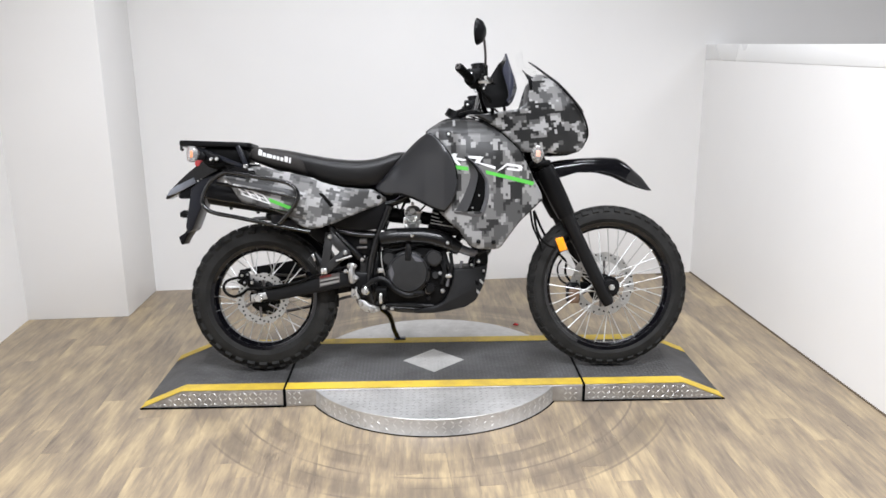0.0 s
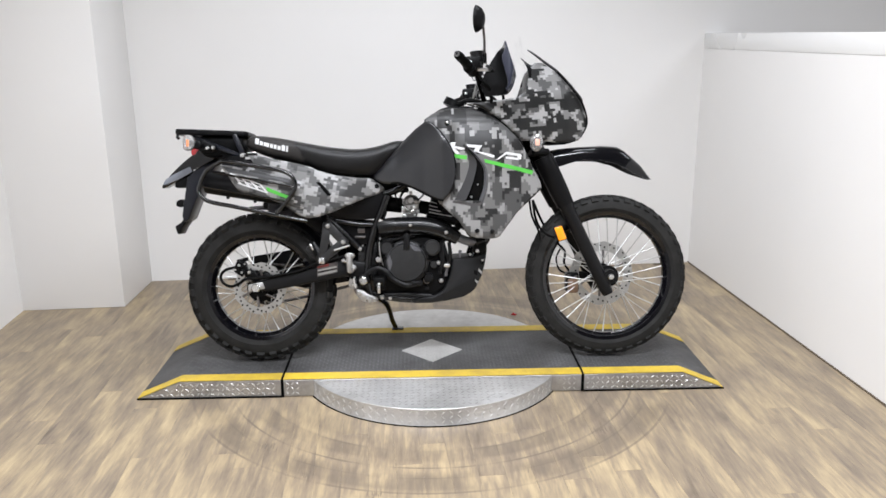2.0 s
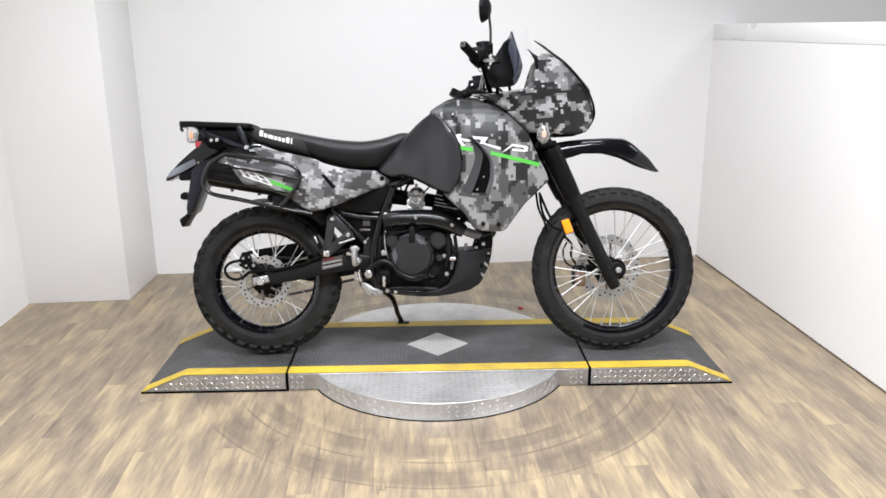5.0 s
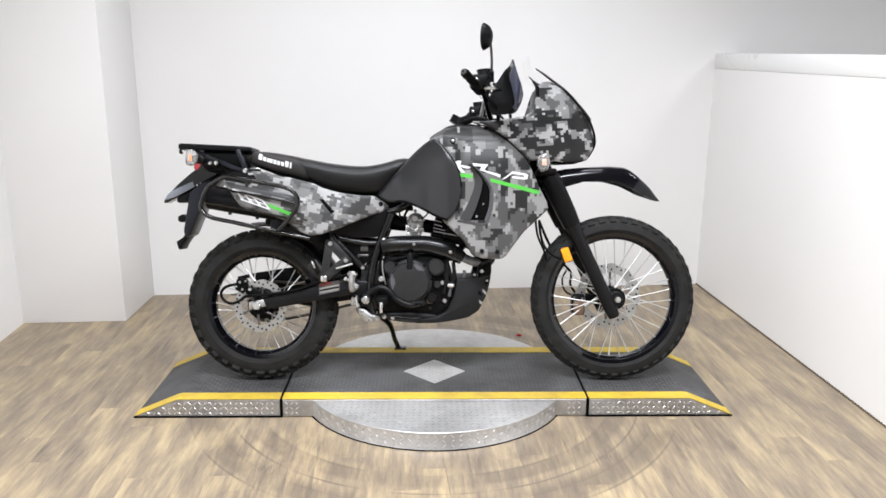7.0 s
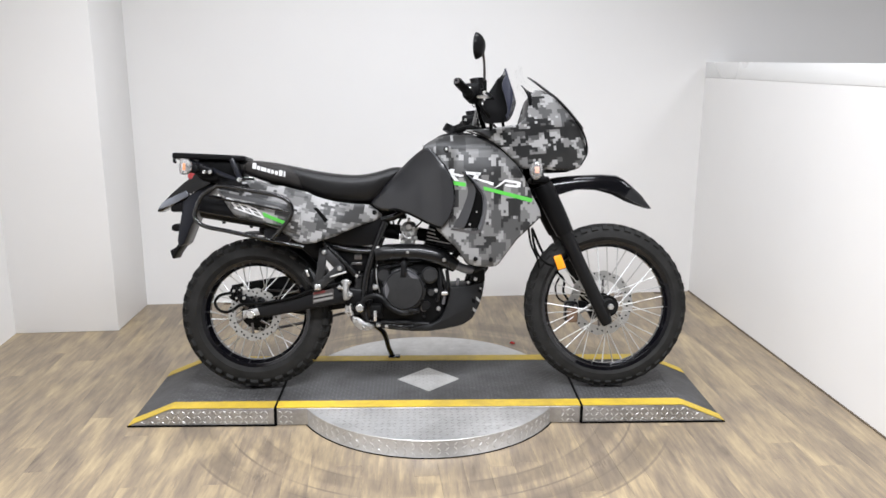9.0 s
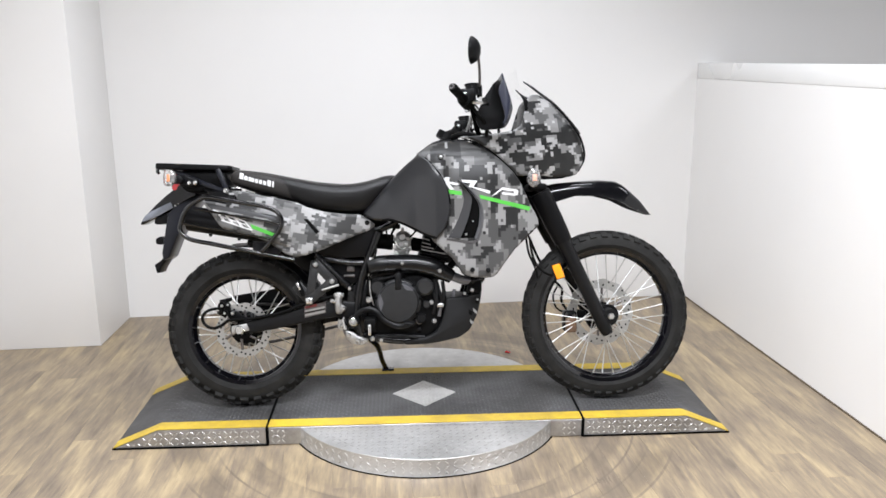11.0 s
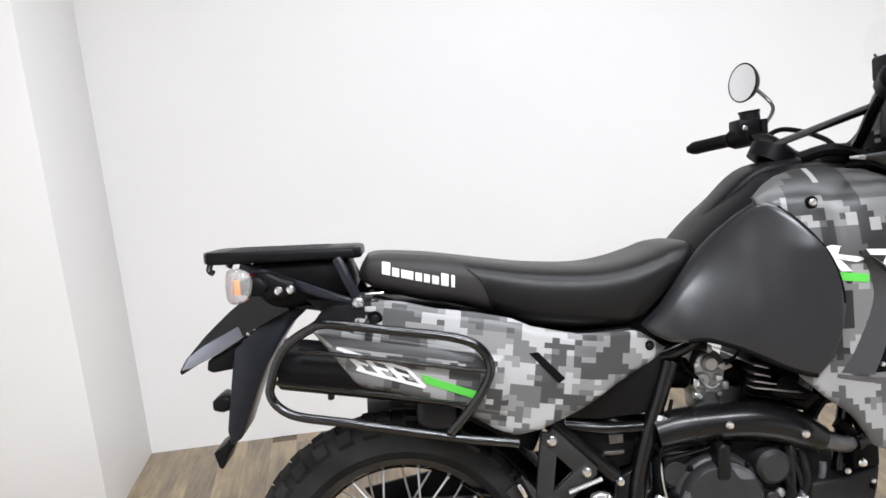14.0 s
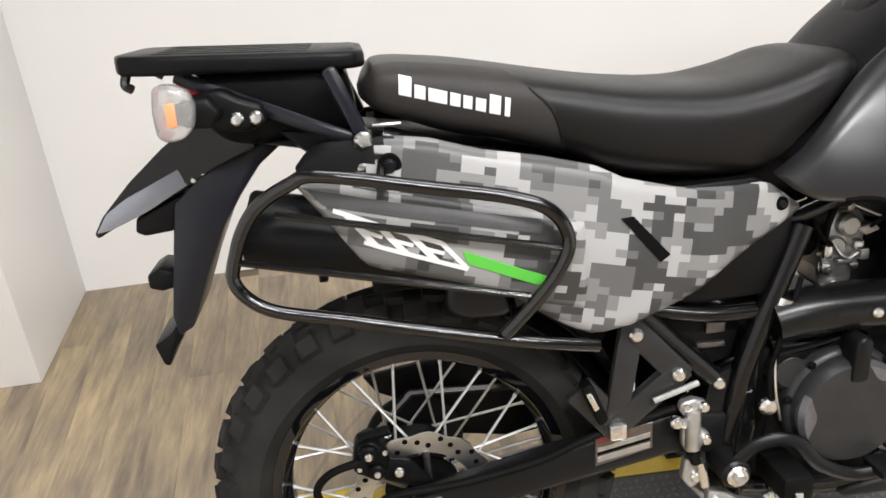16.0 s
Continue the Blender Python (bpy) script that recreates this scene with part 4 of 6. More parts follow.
bolt(foot, -0.326, 0.322, -0.140, 0.008)
part("linkage_casting", plate([(-0.330, 0.315), (-0.312, 0.312), (-0.297, 0.280), (-0.270, 0.262), (-0.272, 0.252), (-0.298, 0.256), (-0.322, 0.285)], -0.120, -0.10, 0.008), M_TAG, BIKE, "alloy suspension linkage")
pivot = part("pedal_pivot", knob((-0.280, 0.341), 0.022, -0.12, -0.178, sides=28), M_ENG2, BIKE, "brake pedal pivot")
part("pivot_bolt", knob((-0.280, 0.341), 0.0165, -0.177, -0.184, sides=24), M_STEEL, pivot, "bright pivot bolt with washer")
part("bolt_head", knob((-0.280, 0.341), 0.009, -0.183, -0.190, sides=6, bevel=0.0015), M_CAST, pivot)
peg_bracket = part("peg_bracket", plate([(-0.312, 0.305), (-0.285, 0.300), (-0.262, 0.282), (-0.225, 0.270), (-0.222, 0.255), (-0.250, 0.246), (-0.285, 0.250), (-0.312, 0.278)], -0.156, -0.138, 0.006), M_CAST, BIKE, "bare alloy foot peg bracket")
for x, z, r in ((-0.300, 0.288, 0.009), (-0.262, 0.262, 0.010), (-0.236, 0.261, 0.007)):
    bolt(peg_bracket, x, z, -0.156, r)
for x, z, r in ((-0.219, 0.4225, 0.0135), (-0.294, 0.469, 0.009), (-0.25, 0.262, 0.011), (-0.207, 0.267, 0.010), (-0.173, 0.262, 0.009)):
    bolt(BIKE, x, z, -0.135, r)

part("shift_link", rod((-0.400, -0.160, 0.467), (-0.335, -0.158, 0.486), 0.0045, 10), M_CAST, BIKE, "bright link rod")

# pedal, pegs, stand
part("brake_pedal", bar([(-0.284, -0.165, 0.345), (-0.258, -0.17, 0.377), (-0.222, -0.175, 0.390), (-0.189, -0.178, 0.379), (-0.157, -0.18, 0.344), (-0.106, -0.182, 0.321), (-0.060, -0.19, 0.328)], 0.0105, flat=0.7), M_ENG2, BIKE, "black brake pedal")
part("pedal_pad", box(-0.082, -0.042, -0.215, -0.165, 0.327, 0.339, 0.003), M_ENG2, BIKE)
for s in (-1, 1):
    peg = box(-0.236, -0.190, *sorted((s * 0.14, s * 0.225)), 0.318, 0.358, 0.008)
    p = part("foot_peg", peg, M_GRIP, BIKE, "black rubber foot peg")
    part("peg_cap", box(-0.2205, -0.2085, *sorted((s * 0.224, s * 0.230)), 0.294, 0.337, 0.003), M_STEEL, p, "bright peg end plate")
st = bmesh.new()
tube(st, [(-0.262, 0.09, 0.275), (-0.238, 0.13, 0.235), (-0.205, 0.18, 0.195), (-0.190, 0.23, 0.150), (-0.182, 0.275, 0.105), (-0.162, 0.325, 0.05)], 0.012, 10, 6, radii=[0.014, 0.014, 0.013, 0.011, 0.011, 0.011])
st = part("side_stand", st, M_FRAME, BIKE, "black side stand, down")
part("stand_foot", plate([(-0.185, 0.047), (-0.13, 0.047), (-0.13, 0.060), (-0.185, 0.060)], 0.30, 0.355, 0.004), M_FRAME, st)
part("stand_spring", bar([(-0.255, 0.11, 0.28), (-0.235, 0.155, 0.215)], 0.007), M_STEEL, st)

# engine
case = plate([(-0.235, 0.29), (-0.225, 0.50), (-0.15, 0.525), (0.0, 0.525), (0.055, 0.50), (0.085, 0.40), (0.065, 0.30), (0.0, 0.25), (-0.21, 0.250)], -0.112, 0.112, 0.018, 3)
eng = part("engine_case", case, M_ENG, BIKE, "black painted crankcase")
cl = bmesh.new()
lathe(cl, [(0, -0.11), (0.092, -0.11), (0.092, -0.134), (0.088, -0.140), (0.083, -0.142), (0.081, -0.160), (0.075, -0.168), (0.03, -0.171), (0, -0.171)], (-0.103, 0, 0.412), 48)
cl = part("clutch_cover", cl, M_COVER, eng, "round worn black clutch cover")
for k in range(9):
    q = 2 * math.pi * (k + 0.2) / 9
    bolt(cl, -0.103 + 0.089 * math.cos(q), 0.412 + 0.089 * math.sin(q), -0.140, 0.006, M_ENG)
for a0, a1, inner in ((154, 206, 0.058), (38, 78, 0.060)):
    rub = bmesh.new()
    grid = []
    for k in range(15):
        f = k / 14
        q = radians(a0 + (a1 - a0) * f)
        w = math.sin(math.pi * f)
        rim_line = [(0.0818, -0.1605 + 0.008 * w), (0.0817, -0.1606), (0.0755, -0.1687), (0.0755 + (inner - 0.0755) * w, -0.1687 - 0.0012 * w)]
        grid.append([rub.verts.new((-0.103 + r * math.cos(q), o, 0.412 + r * math.sin(q))) for r, o in rim_line])
    for A, B in zip(grid, grid[1:]):
        for j in range(3):
            rub.faces.new((A[j], A[j + 1], B[j + 1], B[j]))
    bmesh.ops.remove_doubles(rub, verts=rub.verts, dist=1e-5)
    bmesh.ops.recalc_face_normals(rub, faces=rub.faces)
    part("rubbed_edge", rub, M_WORN, cl, "paint rubbed off the cover's edge")
part("pump_cover", knob((0.004, 0.471), 0.034, -0.11, -0.156, bevel=0.008), M_COVER, eng, "black water pump cover")
part("oil_cap", knob((-0.012, 0.345), 0.020, -0.11, -0.140, bevel=0.004), M_ENG2, eng)
part("case_rib", plate([(-0.215, 0.45), (-0.205, 0.505), (-0.14, 0.513), (-0.10, 0.525), (-0.06, 0.515), (-0.15, 0.50), (-0.19, 0.46)], -0.135, -0.105, 0.007), M_ENG, eng)
part("kick_boss", knob((-0.184, 0.471), 0.031, -0.105, -0.136, bevel=0.008), M_COVER, eng, "round boss on the engine case")
for k in range(3):
    part("case_fin", bar([(-0.208 + 0.006 * k, -0.122, 0.508 + 0.011 * k), (-0.150, -0.124, 0.510 + 0.011 * k), (-0.118, -0.118, 0.508 + 0.010 * k)], 0.0032, 6), M_TAG if k == 2 else M_ENG2, eng)
part("pump_hub", knob((0.010, 0.398), 0.015, -0.11, -0.130, bevel=0.003), M_COVER, eng)
sight = part("oil_sight_glass", knob((-0.020, 0.334), 0.015, -0.11, -0.136, bevel=0.003), M_TAG, eng, "round oil sight glass")
part("sight_lens", knob((-0.020, 0.334), 0.009, -0.135, -0.138, bevel=0.001), M_GAP, sight)
for x0, z0, x1, z1, r in ((-0.21, 0.515, -0.06, 0.535, 0.006), (0.035, 0.46, 0.06, 0.37, 0.009), (0.055, 0.47, 0.075, 0.40, 0.007), (-0.20, 0.275, 0.0, 0.268, 0.008)):
    part("case_pipe", bar([(x0, -0.118, z0), ((x0 + x1) / 2, -0.126, (z0 + z1) / 2 + 0.004), (x1, -0.118, z1)], r, 8), M_ENG2, eng)
part("case_lug", knob((-0.050, 0.324), 0.013, -0.105, -0.130, bevel=0.004), M_COVER, eng)
part("clutch_lever", plate([(-0.116, 0.464), (-0.112, 0.528), (-0.100, 0.535), (-0.088, 0.526), (-0.090, 0.464)], -0.175, -0.13, 0.006, 3), M_ENG2, eng)
for x, z in ((0.03, 0.405), (0.045, 0.45), (0.0, 0.41), (-0.02, 0.30), (0.04, 0.33), (-0.2, 0.3)):
    bolt(eng, x, z, -0.113, 0.010, M_ENG2 if x < 0.02 else M_CAST)
for k, (a, b) in enumerate((((0.045, -0.118, 0.50), (0.035, -0.122, 0.36)), ((0.075, -0.115, 0.49), (0.068, -0.118, 0.38)))):
    part("oil_pipe", bar([a, (a[0] + 0.004, -0.128, (a[2] + b[2]) / 2), b], 0.008), M_ENG2, eng)
part("oil_fitting", box(0.052, 0.078, -0.138, -0.118, 0.388, 0.402, 0.004), M_STEEL, eng, "bright pipe fitting")
part("water_pipe", bar([(0.082, -0.120, 0.452), (0.074, -0.124, 0.41), (0.064, -0.122, 0.380), (0.060, -0.118, 0.350)], 0.0075, 10), M_WORN, eng, "pale metal water pipe")
part("water_pipe", bar([(0.122, -0.112, 0.456), (0.119, -0.114, 0.435), (0.114, -0.110, 0.410)], 0.007, 10), M_WORN, eng, "pale metal water pipe")
cyl = plate([(-0.045, 0.50), (0.07, 0.50), (0.135, 0.70), (0.02, 0.73)], -0.075, 0.075, 0.012)
cyl = part("cylinder", cyl, M_ENG, BIKE, "black finned cylinder")
for x0, z0, x1, z1, m in ((-0.002, 0.662, 0.027, 0.653, M_STEEL), (-0.004, 0.645, 0.030, 0.636, M_STEEL), (-0.006, 0.630, 0.042, 0.619, M_STEEL), (-0.007, 0.617, 0.095, 0.597, M_STEEL),
                          (-0.010, 0.602, 0.100, 0.578, M_ENG), (-0.012, 0.586, 0.100, 0.562, M_ENG)):
    part("fin", plate([(x0, z0 - 0.002), (x1, z1 - 0.002), (x1, z1 + 0.002), (x0, z0 + 0.002)], -0.105, 0.105, 0.001, 1), m, cyl)
head = plate([(0.01, 0.70), (0.14, 0.68), (0.155, 0.79), (0.03, 0.80)], -0.09, 0.09, 0.015)
part("cylinder_head", head, M_ENG, BIKE)

carb = plate([(-0.115, 0.60), (-0.118, 0.66), (-0.10, 0.69), (-0.06, 0.69), (-0.045, 0.665), (-0.055, 0.60), (-0.075, 0.583), (-0.10, 0.583)], -0.075, 0.0, 0.010, 2)
carb = part("carburettor", carb, M_CAST, BIKE, "bare alloy carburettor")
part("float_bowl", box(-0.112, -0.058, -0.07, 0.0, 0.565, 0.612, 0.012, 3), M_CAST, carb)
part("top_cap", knob((-0.082, 0.668), 0.017, -0.07, -0.090, bevel=0.005), M_CAST, carb)
part("throttle_wheel", knob((-0.1, 0.635), 0.017, -0.07, -0.085, bevel=0.003), M_CAST, carb)
part("intake_boot", rod((-0.12, -0.04, 0.645), (-0.20, -0.04, 0.655), 0.032), M_GRIP, carb)
part("manifold", rod((-0.05, -0.04, 0.64), (0.0, -0.03, 0.63), 0.028), M_GRIP, carb)
for x, y, z, r in ((-0.105, -0.078, 0.60, 0.006), (-0.066, -0.078, 0.605, 0.006), (-0.112, -0.078, 0.668, 0.006), (-0.055, -0.078, 0.665, 0.007), (-0.09, -0.072, 0.572, 0.008)):
    bolt(carb, x, z, y, r)
part("choke_lever", plate([(-0.075, 0.665), (-0.05, 0.672), (-0.038, 0.66), (-0.06, 0.652)], -0.092, -0.08, 0.003), M_CAST, carb)
part("drain_hose", bar([(-0.085, -0.05, 0.565), (-0.09, -0.06, 0.53), (-0.10, -0.06, 0.48)], 0.004), M_GRIP, carb)
part("fuel_hose", bar([(-0.108, -0.09, 0.71), (-0.125, -0.10, 0.68), (-0.12, -0.085, 0.645)], 0.005), M_GRIP, carb)
part("throttle_line", bar([(-0.10, -0.085, 0.635), (-0.14, -0.10, 0.67), (-0.15, -0.08, 0.73)], 0.0035), M_GRIP, carb)
for x0, x1, z0, z1, y0, y1, m in ((-0.122, -0.108, 0.622, 0.642, -0.092, -0.07, 1), (-0.075, -0.060, 0.632, 0.645, -0.09, -0.07, 1), (-0.096, -0.070, 0.610, 0.618, -0.085, -0.07, 0),
                                  (-0.060, -0.046, 0.612, 0.630, -0.084, -0.06, 0), (-0.118, -0.104, 0.596, 0.612, -0.083, -0.07, 1), (-0.088, -0.076, 0.690, 0.706, -0.085, -0.06, 0)):
    part("carb_fitting", box(x0, x1, y0, y1, z0, z1, 0.003), M_STEEL if m else M_CAST, carb)
part("carb_spring", bar([(-0.112, -0.09, 0.65), (-0.10, -0.094, 0.63), (-0.085, -0.092, 0.622), (-0.07, -0.09, 0.628)], 0.003, 6), M_STEEL, carb)
part("choke_line", bar([(-0.055, -0.09, 0.665), (-0.03, -0.10, 0.69), (-0.02, -0.10, 0.72)], 0.0035, 6), M_GRIP, carb)
part("fuel_tap", box(-0.125, -0.09, -0.10, -0.075, 0.70, 0.72, 0.005), M_ENG, carb)

# wiring and small fittings beside the frame
part("wire_loom", bar([(-0.185, -0.142, 0.62), (-0.205, -0.145, 0.55), (-0.222, -0.143, 0.48), (-0.215, -0.14, 0.42), (-0.222, -0.138, 0.37)], 0.004), M_GRIP, BIKE)
part("brake_wire", bar([(-0.215, -0.142, 0.50), (-0.212, -0.145, 0.45), (-0.20, -0.142, 0.40)], 0.0022), M_STEEL, BIKE)
part("breather_hose", bar([(-0.14, -0.10, 0.52), (-0.19, -0.11, 0.535), (-0.23, -0.10, 0.53)], 0.007), M_GRIP, BIKE)
part("clamp_ring", rod((-0.20, -0.127, 0.588), (-0.206, -0.127, 0.572), 0.021), M_STEEL, BIKE)
part("coolant_hose", bar([(0.03, -0.10, 0.49), (0.09, -0.10, 0.53), (0.14, -0.09, 0.58), (0.20, -0.09, 0.62)], 0.014, 10), M_GRIP, BIKE, "black coolant hose")
part("head_bracket", plate([(0.03, 0.60), (0.10, 0.56), (0.16, 0.57), (0.11, 0.60), (0.06, 0.635)], -0.10, -0.085, 0.003), M_ENG2, BIKE)
part("radiator_hose", bar([(0.16, -0.10, 0.53), (0.19, -0.11, 0.50), (0.20, -0.09, 0.45)], 0.012, 10), M_GRIP, BIKE)

# exhaust
hp = bmesh.new()
tube(hp, [(-0.215, -0.125, 0.553), (-0.17, -0.128, 0.562), (-0.10, -0.13, 0.564), (-0.03, -0.132, 0.562), (0.035, -0.132, 0.547), (0.075, -0.13, 0.528), (0.112, -0.125, 0.507)], 0.033, 14, 5,
     radii=[0.034, 0.036, 0.036, 0.037, 0.037, 0.034, 0.027])
hp = part("exhaust_header", hp, M_HEAD, BIKE, "black shielded exhaust header")
part("header_pipe", bar([(0.088, -0.125, 0.519), (0.116, -0.124, 0.509), (0.145, -0.120, 0.497), (0.172, -0.113, 0.490), (0.200, -0.104, 0.492)], 0.0185, 14), M_WORN, hp, "bare metal exhaust pipe beyond the shield")
part("header_bend", bar([(0.185, -0.11, 0.490), (0.225, -0.10, 0.50), (0.215, -0.075, 0.56), (0.16, -0.05, 0.645), (0.12, -0.045, 0.68)], 0.023, 12), M_HEAD, hp)
for x, z in ((-0.085, 0.567), (0.062, 0.535)):
    bolt(hp, x, z, -0.166, 0.008)
part("exhaust_mid_pipe", bar([(-0.20, -0.11, 0.556), (-0.27, -0.055, 0.56), (-0.38, -0.06, 0.61), (-0.50, -0.14, 0.68)], 0.026, 12), M_HEAD, hp)
mu = bmesh.new()
tube(mu, [(-0.918, -0.118, 0.756), (-0.912, -0.118, 0.7548), (-0.60, -0.165, 0.705), (-0.50, -0.165, 0.688)], 0.05, 24, smooth=False, radii=[0.045, 0.049, 0.050, 0.034])
mu = part("muffler", mu, M_BLK, BIKE, "black cylindrical muffler")
part("tail_pipe", rod((-0.925, -0.118, 0.75), (-0.87, -0.125, 0.742), 0.018), M_GAP, mu)
for x, z in ((-0.83, 0.695), (-0.72, 0.678)):
    part("muffler_clip", box(x - 0.006, x + 0.006, -0.145, -0.13, z - 0.012, z + 0.01, 0.002, 1), M_FRAME, mu)


def shield_y(x, z, f):
    return float(np.interp(x, [-0.85, -0.75, -0.6], [0.166, 0.196, 0.212])) + 0.007 * math.sin(math.pi * min(1, max(0, f))) ** 0.7


sh_bm = shell([(-0.850, 0.822), (-0.82, 0.819), (-0.70, 0.796), (-0.554, 0.762), (-0.51, 0.748)],
              [(-0.850, 0.814), (-0.813, 0.765), (-0.796, 0.735), (-0.778, 0.714), (-0.661, 0.684), (-0.572, 0.652), (-0.51, 0.635)], shield_y)
sh_tree = tree_of(sh_bm)
shield = part("heat_shield", sh_bm, M_CAMO_SIDE, BIKE, "grey block-camouflage muffler shield")
part("green_stripe", decal([(-0.660, 0.730), (-0.559, 0.689), (-0.571, 0.679), (-0.655, 0.713)], sh_tree), M_GRN, shield, "lime green stripe")


def stroke(p, q, w, tree, parent, lift=0.0015):
    """A thin straight white stroke of the printed mark."""
    p, q = Vector(p), Vector(q)
    n = Vector((-(q - p).y, (q - p).x)).normalized() * w / 2
    part("white_graphic", decal([tuple(p + n), tuple(q + n), tuple(q - n), tuple(p - n)], tree, lift, 6), M_WHT, parent)


part("top_band", decal([(-0.838, 0.8135), (-0.562, 0.7595), (-0.566, 0.7435), (-0.818, 0.7930)], sh_tree, 0.0016, 14), M_BAND, shield, "dark band along the upper edge")
# number mark drawn as slanted open boxes between two lines
stroke((-0.808, 0.7865), (-0.684, 0.741), 0.0055, sh_tree, shield)
stroke((-0.775, 0.747), (-0.655, 0.706), 0.0055, sh_tree, shield)
stroke((-0.684, 0.741), (-0.655, 0.706), 0.0055, sh_tree, shield)
for k in range(3):
    f = 0.06 + 0.31 * k
    top_l, low_l = Vector((-0.800, 0.7837)).lerp(Vector((-0.684, 0.741)), f), Vector((-0.768, 0.7445)).lerp(Vector((-0.655, 0.706)), f)
    stroke(top_l, low_l, 0.0075, sh_tree, shield, 0.0018)
    step = Vector((0.024, -0.0085))
    stroke(top_l.lerp(low_l, 0.5), top_l.lerp(low_l, 0.5) + step, 0.0045, sh_tree, shield, 0.0021)

# side guard rails
loop = [(-0.928, -0.195, 0.738), (-0.915, -0.196, 0.771), (-0.893, -0.198, 0.802), (-0.853, -0.203, 0.826), (-0.818, -0.208, 0.834), (-0.699, -0.222, 0.813), (-0.605, -0.236, 0.796),
        (-0.558, -0.24, 0.776), (-0.538, -0.24, 0.740), (-0.549, -0.24, 0.706), (-0.578, -0.238, 0.667), (-0.618, -0.235, 0.625)]
guard = part("luggage_guard", bar(loop, 0.0085, 12, 5), M_RAIL, BIKE, "black tubular luggage guard rail")
part("lower_rail", bar([(-0.928, -0.195, 0.738), (-0.932, -0.195, 0.716), (-0.919, -0.196, 0.692), (-0.885, -0.20, 0.672), (-0.80, -0.21, 0.655), (-0.754, -0.215, 0.645), (-0.60, -0.226, 0.612), (-0.54, -0.224, 0.599), (-0.497, -0.220, 0.590)], 0.0085, 12, 5), M_RAIL, guard)
part("cross_rail", rod((-0.873, -0.20, 0.791), (-0.544, -0.237, 0.729), 0.0045, 8), M_RAIL, guard)
part("cross_rail", rod((-0.922, -0.198, 0.737), (-0.585, -0.236, 0.673), 0.0045, 8), M_RAIL, guard)
for x, y, z in ((-0.75, -0.215, 0.825), (-0.60, -0.23, 0.634)):
    part("rail_stay", rod((x, y, z), (x + 0.01, -0.09, z + 0.01), 0.006, 8), M_FRAME, guard)

# black side cover beneath the camouflage panel, inner fender core
part("air_box", plate([(-0.47, 0.66), (-0.425, 0.603), (-0.32, 0.588), (-0.20, 0.594), (-0.19, 0.72), (-0.25, 0.765), (-0.45, 0.76)], -0.128, 0.12, 0.010), M_BLK, BIKE, "black plastic air box")
part("battery_tray", plate([(-0.40, 0.575), (-0.245, 0.562), (-0.262, 0.49), (-0.30, 0.48)], -0.105, 0.10, 0.006), M_BLK, BIKE, "black battery tray")
part("tray_plug", box(-0.305, -0.275, -0.112, -0.10, 0.535, 0.555, 0.003), M_TAG, BIKE)
part("tray_plug", box(-0.318, -0.275, -0.112, -0.10, 0.513, 0.522, 0.002), M_TAG, BIKE)
part("shock_absorber", rod((-0.33, 0.0, 0.60), (-0.33, 0.0, 0.33), 0.035), M_ENG, BIKE)
part("tank_tail_filler", plate([(-0.28, 0.70), (-0.15, 0.71), (-0.10, 0.80), (-0.12, 0.90), (-0.20, 0.87), (-0.27, 0.78)], -0.085, 0.085, 0.01), M_BLK, BIKE, "black inner frame cover")
part("tail_core", plate([(-0.88, 0.875), (-0.60, 0.83), (-0.45, 0.78), (-0.45, 0.70), (-0.60, 0.70), (-0.78, 0.79)], -0.09, 0.09, 0.012), M_BLK, BIKE, "black under-seat tray")

# small red scrap lying on the floor behind the turntable
scrap = plate([(-0.014, 0.0), (0.013, 0.001), (0.016, 0.006), (-0.006, 0.011)], -0.007, 0.007, 0.0015)
scrap = new("plastic_scrap", mesh_from(scrap, "plastic_scrap", M_RED))
scrap.matrix_world = pose(0.441, 0.665, 0.0, 0, 0, -35)
tagged(scrap, "small red plastic scrap lying on the floor", "scrap")
part("mudguard_front", plate([(-0.70, 0.668), (-0.60, 0.662), (-0.45, 0.625), (-0.425, 0.575), (-0.45, 0.525), (-0.485, 0.545), (-0.53, 0.583), (-0.58, 0.612), (-0.64, 0.633), (-0.70, 0.643)], -0.09, 0.09, 0.008), M_BLK, BIKE, "black inner mudguard front")

# seat
seat_st = [(-0.757, 0.895, -0.764, 0.915, 0.080), (-0.748, 0.886, -0.752, 0.940, 0.108), (-0.728, 0.876, -0.730, 0.954, 0.122), (-0.658, 0.850, -0.648, 0.947, 0.132),
           (-0.588, 0.834, -0.579, 0.935, 0.136), (-0.517, 0.810, -0.499, 0.919, 0.140), (-0.458, 0.782, -0.425, 0.906, 0.143), (-0.398, 0.768, -0.345, 0.897, 0.145),
           (-0.329, 0.761, -0.285, 0.896, 0.146), (-0.290, 0.758, -0.235, 0.903, 0.145), (-0.262, 0.757, -0.190, 0.914, 0.143), (-0.248, 0.758, -0.150, 0.926, 0.139),
           (-0.240, 0.760, -0.115, 0.928, 0.134), (-0.234, 0.766, -0.098, 0.920, 0.126)]
sb = loft([(a, b, c, d - 0.010, w) for a, b, c, d, w in seat_st], 280, 72, 3.9, 0.96)
seam = [(-0.600, 0.945), (-0.556, 0.905), (-0.526, 0.870), (-0.508, 0.80)]
for f in sb.faces:
    c = f.calc_center_median()
    sx = float(np.interp(c.z, [p[1] for p in seam[::-1]], [p[0] for p in seam[::-1]]))
    f.material_index = 1 if c.x < sx and abs(c.y) > 0.075 else 0
seat_tree = tree_of(sb)
seat = part("seat", sb, [M_SEAT, M_SEAT2], BIKE, "long stepped black vinyl seat with a greyer rear section")
